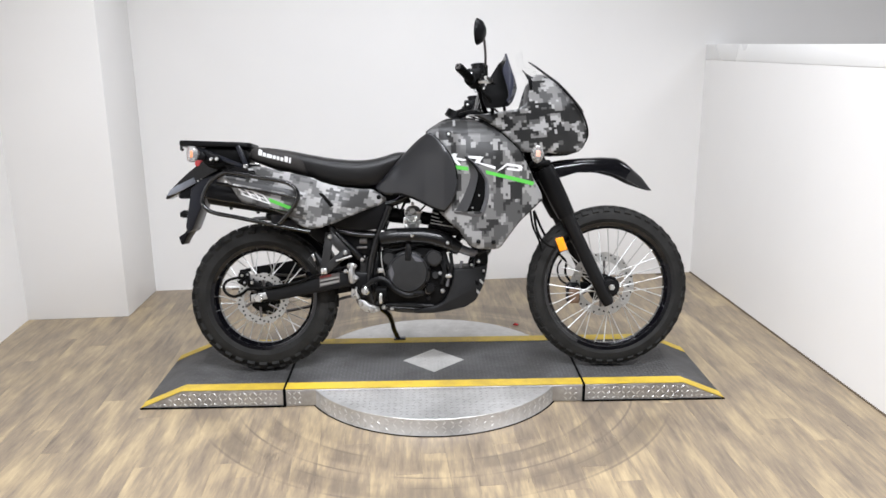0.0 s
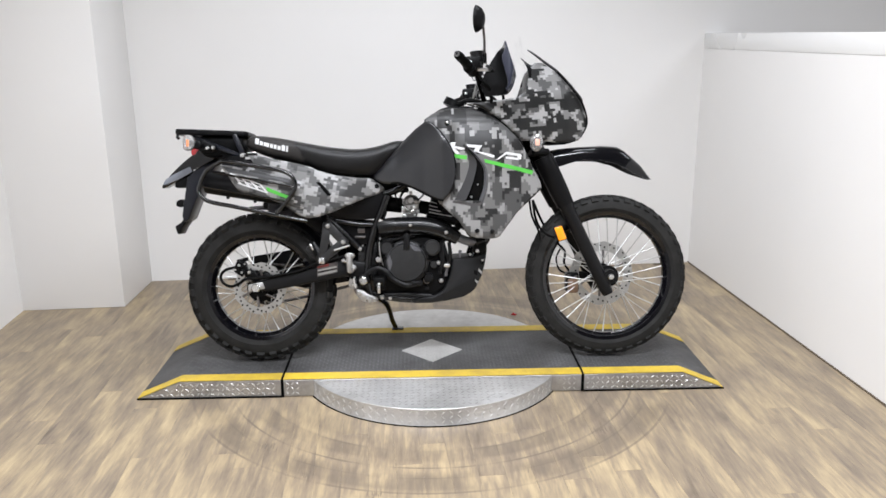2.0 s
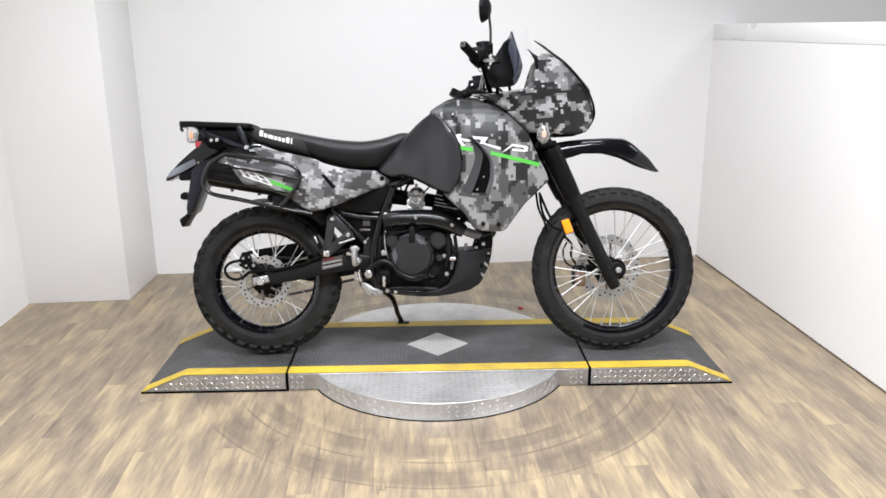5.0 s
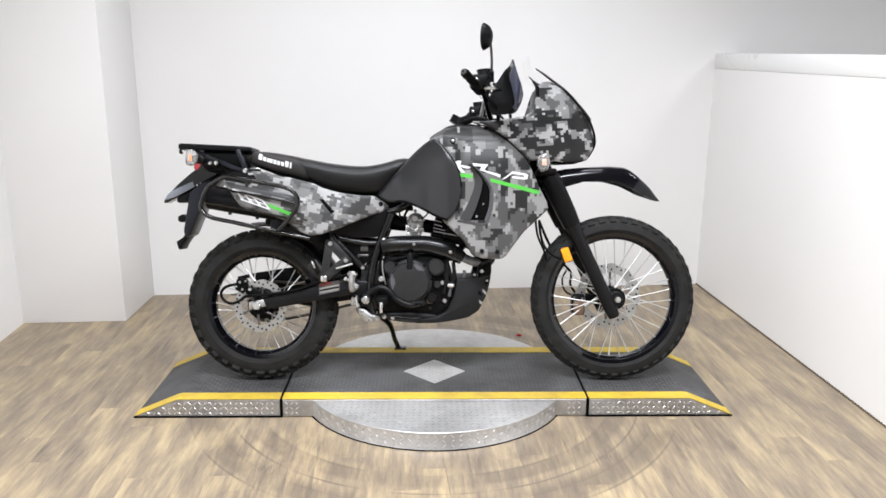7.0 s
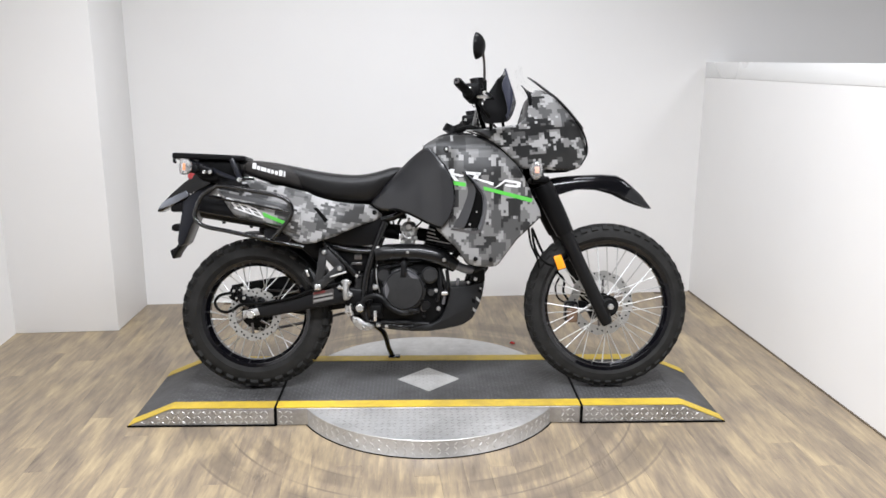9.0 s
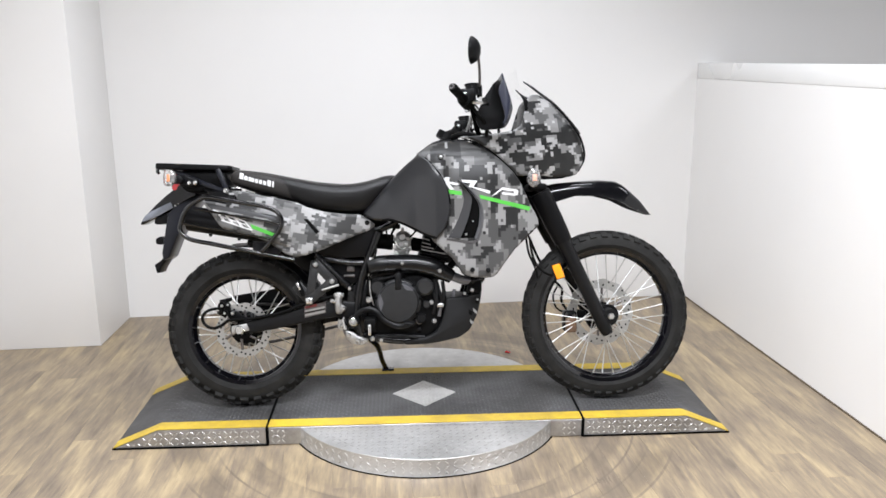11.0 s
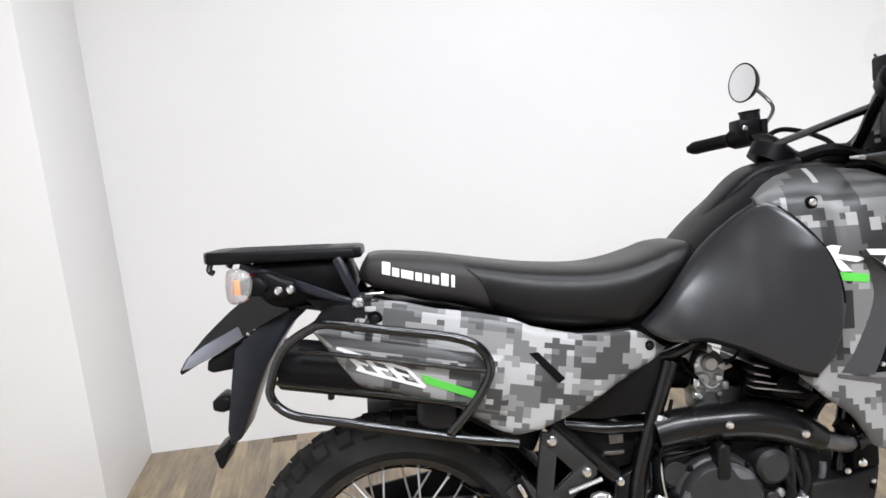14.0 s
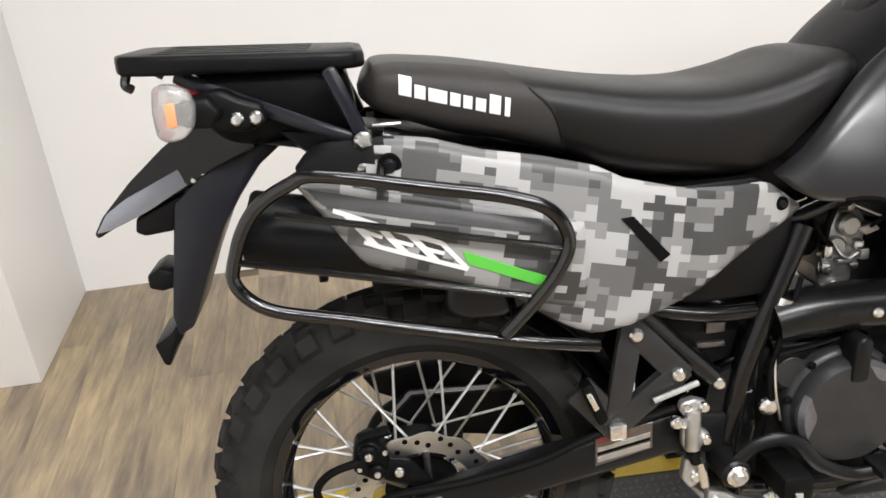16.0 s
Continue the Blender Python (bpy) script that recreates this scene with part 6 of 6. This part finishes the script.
def screen_sheet(profile, widths, bow, thick, n=24, m=12):
    pts = catmull([(x, 0, z) for x, z in profile], 6)
    bm = bmesh.new()
    rows = []
    for i, p in enumerate(pts):
        w = float(np.interp(i / (len(pts) - 1), np.linspace(0, 1, len(widths)), widths))
        row = []
        for d in (0, thick):
            for k in range(m + 1):
                u = 2 * k / m - 1
                row.append(bm.verts.new((p.x - bow * u * u - d, u * w, p.z - 0.3 * bow * u * u)))
        rows.append(row)
    h = m + 1
    for a, b in zip(rows, rows[1:]):
        for k in range(m):
            bm.faces.new((a[k], a[k + 1], b[k + 1], b[k]))
            bm.faces.new((a[h + k], b[h + k], b[h + k + 1], a[h + k + 1]))
        for k in (0, m):
            bm.faces.new((a[k], b[k], b[h + k], a[h + k]))
    for row in (rows[0], rows[-1]):
        for k in range(m):
            bm.faces.new((row[k], row[k + 1], row[h + k + 1], row[h + k]))
    bmesh.ops.recalc_face_normals(bm, faces=bm.faces)
    return bm


prof = [(0.648, 1.092), (0.624, 1.124), (0.577, 1.167), (0.488, 1.230), (0.410, 1.279)]
wide = [0.085, 0.11, 0.125, 0.125, 0.105]
scr = part("windscreen", screen_sheet(prof, wide, 0.03, 0.004), M_CLR, BIKE, "clear windscreen with a dark edge")
for s in (-1, 1):
    line = [(0.410, s * 0.105, 1.281), (0.440, s * 0.118, 1.258)] + [(x + 0.003, s * (fairing_y(x, z, 1) - 0.004), z + 0.002) for x, z in ((0.486, 1.227), (0.523, 1.203), (0.56, 1.170), (0.596, 1.132), (0.628, 1.097))] + [(0.650, s * 0.052, 1.078)]
    part("screen_edge", bar(line, 0.0036, 8, 6, radii=[0.0025, 0.0045, 0.0055, 0.0055, 0.0055, 0.0055, 0.0055, 0.003]), M_EDGE, scr, "dark edge moulding")
part("upper_screen", screen_sheet([(0.412, 1.277), (0.402, 1.315), (0.398, 1.346)], [0.105, 0.095, 0.065], 0.02, 0.003), M_CLR, scr, "clear upper screen")
part("instrument_pod", plate([(0.405, 1.09), (0.415, 1.20), (0.43, 1.215), (0.465, 1.18), (0.46, 1.08)], -0.10, 0.10, 0.012), M_BLK, BIKE, "black instrument cluster")
part("cowl_stay", plate([(0.408, 1.16), (0.402, 1.20), (0.387, 1.226), (0.40, 1.220), (0.42, 1.20), (0.42, 1.16)], -0.155, -0.145, 0.003), M_BLK, BIKE)

# handlebar
HB = [(0.102, -0.478, 1.202), (0.150, -0.36, 1.178), (0.190, -0.25, 1.155), (0.222, -0.13, 1.085), (0.240, -0.06, 1.066), (0.242, 0.06, 1.060), (0.230, 0.13, 1.072), (0.206, 0.22, 1.122), (0.162, 0.32, 1.128), (0.107, 0.424, 1.119)]
hb = part("handlebar", bar(HB, 0.011, 12, 8), M_FRAME, BIKE, "black braced handlebar")
part("crossbar", rod((0.196, -0.215, 1.140), (0.200, 0.215, 1.096), 0.008), M_FRAME, hb)
part("bar_clamp", box(0.215, 0.275, -0.06, 0.06, 1.045, 1.085, 0.008), M_ENG, hb)
for s, k in ((-1, 0), (1, -1)):
    e = Vector(HB[0] if s < 0 else HB[-1])
    i = Vector(HB[1] if s < 0 else HB[-2])
    d = (i - e).normalized()
    g = bmesh.new()
    tube(g, [e - d * 0.004, e + d * 0.01, e + d * 0.05, e + d * 0.115, e + d * 0.125], 0.017, 14, 4, radii=[0.013, 0.017, 0.0165, 0.017, 0.022])
    gr = part("grip", g, M_GRIP, hb, "black rubber grip")
    part("bar_end", rod(e - d * 0.012, e + d * 0.002, 0.010, 12), M_TAG if s < 0 else M_FRAME, gr)
    part("bar_end_screw", rod(e - d * 0.0135, e - d * 0.011, 0.005, 8), M_ENG2, gr)
    c = e + d * 0.155
    sw = bmesh.new()
    tube(sw, [c - d * 0.022, c + d * 0.03], 0.026, 12, smooth=False)
    merge(sw, box(c.x - 0.02, c.x + 0.035, c.y - 0.03, c.y + 0.03, c.z + 0.0, c.z + 0.042, 0.006))
    sw = part("switch_gear", sw, M_ENG, hb, "black switch housing")
    part("reservoir", rod(c + Vector((0.026, 0, 0.022)), c + Vector((0.022, 0, 0.058)), 0.024, 20), M_ENG2, sw)
    part("reservoir_cap", rod(c + Vector((0.022, 0, 0.057)), c + Vector((0.0215, 0, 0.063)), 0.026, 20), M_ENG, sw)
    part("lever", bar([c + Vector((0.02, 0, -0.005)), c + Vector((0.07, s * 0.03, -0.01)), c + Vector((0.055, s * 0.10, -0.008)), c + Vector((0.04, s * 0.155, -0.012))], 0.006, 8), M_STEEL if s < 0 else M_ENG2, sw, "brake lever" if s < 0 else "clutch lever")
    part("switch_button", knob((c.x - 0.005, c.z + 0.02), 0.007, c.y - 0.03, c.y - 0.036), M_STEEL, sw)
part("throttle_cable", bar([(0.19, -0.27, 1.16), (0.235, -0.27, 1.10), (0.245, -0.20, 1.05), (0.20, -0.12, 1.035)], 0.007), M_GRIP, hb)
part("clutch_cable", bar([(0.20, 0.27, 1.10), (0.26, 0.25, 1.14), (0.30, 0.12, 1.10), (0.28, 0.03, 1.04)], 0.006), M_GRIP, hb)
part("front_hose", bar([(0.20, -0.28, 1.18), (0.27, -0.26, 1.16), (0.30, -0.18, 1.08), (0.31, -0.12, 0.98)], 0.006), M_GRIP, hb)


def hand_guard(s, lift):
    """A cup before the lever, open to the rear, with a lip along its outer end."""
    bm = bmesh.new()
    rows = []
    n, m = 20, 16
    back = [(1.056, 0.248), (1.075, 0.222), (1.09, 0.209), (1.122, 0.201), (1.16, 0.217), (1.192, 0.233), (1.252, 0.272)]
    front = [(1.056, 0.252), (1.066, 0.285), (1.081, 0.304), (1.11, 0.318), (1.143, 0.327), (1.18, 0.318), (1.22, 0.295), (1.252, 0.276)]
    for i in range(n + 1):
        u = i / n
        a = min(1.0, u / 0.5) * math.pi / 2
        lip = max(0.0, u - 0.5) / 0.5
        row = []
        for d in (0, 0.004):
            for j in range(m + 1):
                z = 1.074 + 0.177 * j / m
                xf, xb = along(front, z) + 0.006, along(back, z)
                x = xb + (xf - xb) * (math.sin(a) - 0.22 * lip ** 1.3) - d * math.sin(a)
                y = s * (0.27 + 0.075 * (1 - math.cos(a)) + 0.125 * lip - d * math.cos(a))
                row.append(bm.verts.new((x, y, z + lift)))
        rows.append(row)
    h = m + 1
    for a, b in zip(rows, rows[1:]):
        for k in range(m):
            bm.faces.new((a[k], a[k + 1], b[k + 1], b[k]))
            bm.faces.new((a[h + k], b[h + k], b[h + k + 1], a[h + k + 1]))
        for k in (0, m):
            bm.faces.new((a[k], b[k], b[h + k], a[h + k]))
    for row in (rows[0], rows[-1]):
        for k in range(m):
            bm.faces.new((row[k], row[k + 1], row[h + k + 1], row[h + k]))
    bmesh.ops.recalc_face_normals(bm, faces=bm.faces)
    return bm


guard_bm = hand_guard(-1, 0.0)
# Shade inside the cup is put in as black on the inner faces
for f in guard_bm.faces:
    f.material_index = 0 if f.calc_center_median().y < -0.347 else 1
guard = part("hand_guard", guard_bm, [M_GUARD, M_ENG], BIKE, "blue-black plastic hand guard")
outer, inner = [], []
for k in range(17):
    f = k / 16
    z = 1.078 + 0.172 * f
    x = 0.006 + along([(1.056, 0.248), (1.075, 0.275), (1.09, 0.289), (1.122, 0.297), (1.16, 0.302), (1.192, 0.293), (1.252, 0.273)], z)
    outer.append((x, z))
    inner.append((x - 0.007 - 0.030 * math.sin(math.pi * min(1.0, f * 1.15) ** 1.6), z))
part("guard_lip", plate(inner + outer[::-1], -0.474, -0.466, 0.003, 2), M_GUARD2, guard, "blue-grey outer lip of the guard")


def mirror(centre, normal, foot, mid):
    c, nrm = Vector(centre), Vector(normal).normalized()
    rot = nrm.to_track_quat("Z", "Y").to_matrix().to_4x4()
    mt = Matrix.Translation(c) @ rot
    bm = bmesh.new()
    lathe(bm, [(0, -0.030), (0.020, -0.028), (0.038, -0.018), (0.048, -0.004), (0.0505, 0.004), (0.0475, 0.006), (0.046, 0.003), (0, 0.003)], (0, 0, 0), 36, "Z")
    bm.transform(mt)
    ob = part("mirror", bm, M_BLK, BIKE, "round black rear-view mirror")
    gl = bmesh.new()
    lathe(gl, [(0, 0.0038), (0.0465, 0.0038), (0.0465, 0.0045), (0, 0.0062)], (0, 0, 0), 36, "Z")
    gl.transform(mt)
    part("mirror_glass", gl, M_MIR, ob, "mirror glass")
    part("stem", bar([c - nrm * 0.02, Vector(mid), Vector(foot)], 0.005, 8), M_TAG, ob, "grey metal mirror stem")
    part("stem_boot", rod(Vector(foot) + Vector((0, 0, 0.02)), Vector(foot) - Vector((0, 0, 0.025)), 0.010), M_GRIP, ob)


mirror((0.182, -0.375, 1.352), (-0.93, 0.28, 0.05), (0.213, -0.31, 1.215), (0.212, -0.335, 1.28))
mirror((0.233, 0.377, 1.273), (-0.93, -0.32, 0.10), (0.226, 0.268, 1.150), (0.285, 0.335, 1.205))
part("filler_cap", rod((0.10, 0, 1.058), (0.115, 0, 1.085), 0.045, 24), M_ENG, BIKE, "black filler cap")
part("tank_spine", loft([(-0.09, 0.90, -0.095, 0.918, 0.04), (-0.02, 0.96, -0.03, 0.99, 0.05), (0.05, 1.02, 0.045, 1.050, 0.06), (0.12, 1.03, 0.12, 1.064, 0.06), (0.19, 1.03, 0.19, 1.060, 0.05)], 20, 20, 3), M_BLK, BIKE, "black tank top trim")
part("wire_loom", bar([(0.12, -0.10, 1.062), (0.17, -0.13, 1.072), (0.24, -0.12, 1.05), (0.30, -0.10, 1.02)], 0.012, 8), M_GRIP, BIKE)


def signal(x, z, y, s, r, stem, label):
    """Round-cornered clear turn signal with an orange bulb, on a stalk."""
    bm = bmesh.new()
    lathe(bm, [(0, 0.012), (r * 0.6, 0.010), (r * 0.92, 0.0), (r, -0.016), (r * 0.9, -0.022), (0, -0.022)], (0, 0, 0), 28, "Z")
    for v in bm.verts:
        v.co = Vector((v.co.x * 0.82, -v.co.z, v.co.y * 1.12))
    for v in bm.verts:
        v.co = Vector((x + v.co.x, s * (y - v.co.y), z + v.co.z))
    bmesh.ops.recalc_face_normals(bm, faces=bm.faces)
    ob = part("turn_signal", bm, M_LENS, BIKE, label)
    part("bulb", box(x - r * 0.26, x + r * 0.26, *sorted((s * (y + 0.009), s * (y + 0.0145))), z - r * 0.38, z + r * 0.38, 0.002), M_ORG2, ob, "faded orange bulb")
    part("signal_stalk", rod((x, s * (y - 0.015), z), stem, 0.011, 12), M_GRIP, ob)


for s in (-1, 1):
    signal(0.421, 0.891, 0.285, s, 0.032, (0.42, s * 0.16, 0.885), "clear round front turn signal")
    d_shape = [(-0.993, 0.943), (-0.975, 0.944), (-0.957, 0.936), (-0.950, 0.916), (-0.955, 0.892), (-0.968, 0.881), (-0.986, 0.879), (-0.996, 0.887), (-0.997, 0.915)]
    rear = part("turn_signal", plate(d_shape, *sorted((s * 0.146, s * 0.178)), 0.007, 3), M_LENS, BIKE, "clear D-shaped rear turn signal with an orange bulb")
    part("bulb", box(-0.981, -0.970, *sorted((s * 0.1765, s * 0.1795)), 0.897, 0.924, 0.0025), M_ORG, rear, "orange bulb")
    part("signal_stalk", rod((-0.972, s * 0.148, 0.908), (-0.92, s * 0.07, 0.905), 0.012, 12), M_GRIP, rear)

# tail
rk = bmesh.new()
outline = [(-1.056, 0.07), (-1.046, 0.10), (-1.01, 0.112), (-0.80, 0.112), (-0.765, 0.104), (-0.752, 0.08)]
outline = [(x, y * 0.95) for x, y in outline] + [(x, -y * 0.95) for x, y in outline[::-1]]
lo = [rk.verts.new((x, y, 0.950 - 0.035 * (x + 1.04))) for x, y in outline]
hi = [rk.verts.new((x, y, 0.974 - 0.045 * (x + 1.04))) for x, y in outline]
rk.faces.new(lo[::-1])
rk.faces.new(hi)
for k in range(len(lo)):
    rk.faces.new((lo[k], lo[(k + 1) % len(lo)], hi[(k + 1) % len(lo)], hi[k]))
bmesh.ops.recalc_face_normals(rk, faces=rk.faces)
bmesh.ops.bevel(rk, geom=list(rk.edges), offset=0.006, segments=3, profile=0.5, affect="EDGES", clamp_overlap=True)
rack = part("luggage_rack", rk, M_BLK, BIKE, "flat black luggage rack behind the seat")
for y in (-0.07, -0.035, 0.0, 0.035, 0.07):
    part("rack_rib", plate([(-1.01, 0.966), (-0.82, 0.958), (-0.82, 0.9657), (-1.01, 0.9740)], y - 0.008, y + 0.008, 0.003), M_BLK, rack)
part("rack_lip", box(-0.812, -0.762, -0.075, 0.075, 0.952, 0.9635, 0.005), M_ENG2, rack)
for s in (-1, 1):
    part("rack_hook", bar([(-1.038, s * 0.085, 0.955), (-1.042, s * 0.088, 0.940), (-1.034, s * 0.09, 0.934)], 0.006, 8), M_FRAME, rack)
    part("rack_strut", strap((-0.796, 0.94), (-0.764, 0.862), 0.018, *sorted((s * 0.122, s * 0.141)), 0.005), M_NAVY, rack)
    part("rack_stay", bar([(-0.985, s * 0.075, 0.945), (-0.90, s * 0.09, 0.908), (-0.82, s * 0.118, 0.876), (-0.763, s * 0.128, 0.855)], 0.009, 10, flat=0.6), M_NAVY, rack)
bolt(rack, -0.764, 0.860, -0.146, 0.011)
bolt(rack, -0.767, 0.825, -0.146, 0.010)
part("rack_foot", box(-0.778, -0.752, -0.147, -0.11, 0.81, 0.868, 0.006), M_FRAME, rack)
for s in (-1, 1):
    part("signal_mount", plate([(-0.955, 0.926), (-0.928, 0.929), (-0.908, 0.917), (-0.880, 0.908), (-0.876, 0.884), (-0.905, 0.876), (-0.94, 0.880), (-0.957, 0.892)], *sorted((s * 0.05, s * 0.118)), 0.007, 3), M_BLK, BIKE, "black signal mounting block")
    part("signal_arm", plate([(-0.972, 0.922), (-0.938, 0.924), (-0.925, 0.906), (-0.938, 0.888), (-0.968, 0.890)], *sorted((s * 0.08, s * 0.15)), 0.006, 3), M_BLK, BIKE)
part("rail_clip", box(-0.752, -0.715, -0.118, -0.108, 0.868, 0.874, 0.002), M_STEEL, BIKE)
part("tail_cowl", plate([(-0.955, 0.945), (-0.78, 0.945), (-0.765, 0.875), (-0.80, 0.855), (-0.85, 0.862), (-0.90, 0.852), (-0.935, 0.86), (-0.96, 0.885)], -0.085, 0.085, 0.014, 3), M_ENG, BIKE, "black tail cowl")
for x in (-0.915, -0.892):
    bolt(BIKE, x + 0.003, 0.893, -0.1175, 0.0085)
tf = plate([(-0.931, 0.926), (-0.985, 0.880), (-1.028, 0.850), (-1.08, 0.806), (-1.125, 0.760), (-1.140, 0.736), (-1.136, 0.730), (-1.079, 0.760), (-1.012, 0.788), (-0.96, 0.82), (-0.90, 0.848)], -0.03, 0.095, 0.008, 3)
for v in tf.verts:
    v.co.y = 0.032 + (v.co.y - 0.032) * float(np.interp(v.co.x, [-1.14, -1.0, -0.9], [0.62, 0.95, 1.6]))
tf = part("tail_fender", tf, M_GLS, BIKE, "gloss black rear fender beak")
part("reflector_strip", plate([(-1.128, 0.744), (-1.112, 0.769), (-1.085, 0.787), (-1.010, 0.822), (-1.000, 0.800), (-1.056, 0.769), (-1.109, 0.747)], -0.034, -0.020, 0.002), M_GREY, tf, "silver-grey strip lens")
for x, z in ((-0.991, 0.806), (-0.978, 0.815)):
    bolt(tf, x, z, -0.034, 0.004)
part("plate_lamp", plate([(-1.078, 0.757), (-1.082, 0.737), (-1.07, 0.731), (-1.031, 0.735), (-1.010, 0.785)], -0.02, 0.08, 0.004), M_BLK, tf)
part("tail_lamp", plate([(-0.994, 0.938), (-0.955, 0.935), (-0.932, 0.908), (-0.950, 0.868), (-1.000, 0.866), (-1.006, 0.878)], -0.034, 0.075, 0.006), M_RED, BIKE, "red tail lamp lens")
pb = plate([(-1.014, 0.782), (-1.022, 0.777), (-1.04, 0.675), (-1.050, 0.615), (-1.045, 0.585), (-1.023, 0.597), (-0.991, 0.675), (-0.961, 0.738), (-0.931, 0.783), (-0.903, 0.819), (-0.870, 0.845), (-0.90, 0.856), (-0.95, 0.84)], -0.035, 0.10, 0.007, 2)
pb = part("plate_bracket", pb, M_NAVY, BIKE, "dark plastic mudguard and plate bracket")
part("mud_flap_foot", plate([(-1.086, 0.569), (-1.077, 0.537), (-1.069, 0.534), (-1.058, 0.558), (-1.037, 0.588), (-1.045, 0.606), (-1.06, 0.585)], -0.02, 0.08, 0.004), M_BLK, pb)
part("rear_reflector", plate([(-1.078, 0.674), (-1.06, 0.684), (-1.042, 0.676), (-1.04, 0.654), (-1.06, 0.649), (-1.078, 0.655)], -0.02, 0.05, 0.004), M_BLK, pb)
part("under_tail", plate([(-0.90, 0.855), (-0.80, 0.86), (-0.74, 0.83), (-0.76, 0.80), (-0.82, 0.838)], -0.08, 0.08, 0.008), M_BLK, BIKE)

# ---- floor planks ----
rng = random.Random(11)
PW = 0.092
shapes = {}
for L in (0.9, 1.2, 1.5):
    bm = bmesh.new()
    bmesh.ops.create_cube(bm, size=1)
    for v in bm.verts:
        v.co = Vector((v.co.x * (PW - 0.0002), v.co.y * (L - 0.0003), v.co.z * 0.006 - 0.003))
    bmesh.ops.bevel(bm, geom=[e for e in bm.edges if all(v.co.z > -0.001 for v in e.verts)], offset=0.00025, segments=1, affect="EDGES")
    shapes[L] = mesh_from(bm, "plank", M_PLANK, smooth=False)
u = U_L + PW / 2
near, rest = [], []
while u < U_R + PW / 2:
    v = -3.9 - rng.random()
    while v < V_B:
        L = rng.choice((0.9, 1.2, 1.5))
        near.append((u, v + L / 2, L))
        v += L
    u += PW
for a, b, L in near:
    if b - L / 2 > V_B - 0.05:
        continue
    ob = new("plank", shapes[L])
    ob.parent = FLOOR
    end = min(b + L / 2, V_B + 0.05)
    cut = (end - (b - L / 2)) / L
    ob.matrix_basis = pose(a, b - L / 2 + cut * L / 2, 0) @ Matrix.Diagonal((1, cut, 1, 1))
bm = bmesh.new()
for a, b, c, d in ((U_L, U_R + 0.06, V_F, -3.4), (U_R + 0.1, U_FAR, V_F, V_B)):
    q = [bm.verts.new(p) for p in ((a, c, -0.001), (b, c, -0.001), (b, d, -0.001), (a, d, -0.001))]
    bm.faces.new(q)
far = new("plank_field", mesh_from(bm, "plank_field", M_PLANK, smooth=False))
far.parent = FLOOR
tagged(far, kind="stuff")
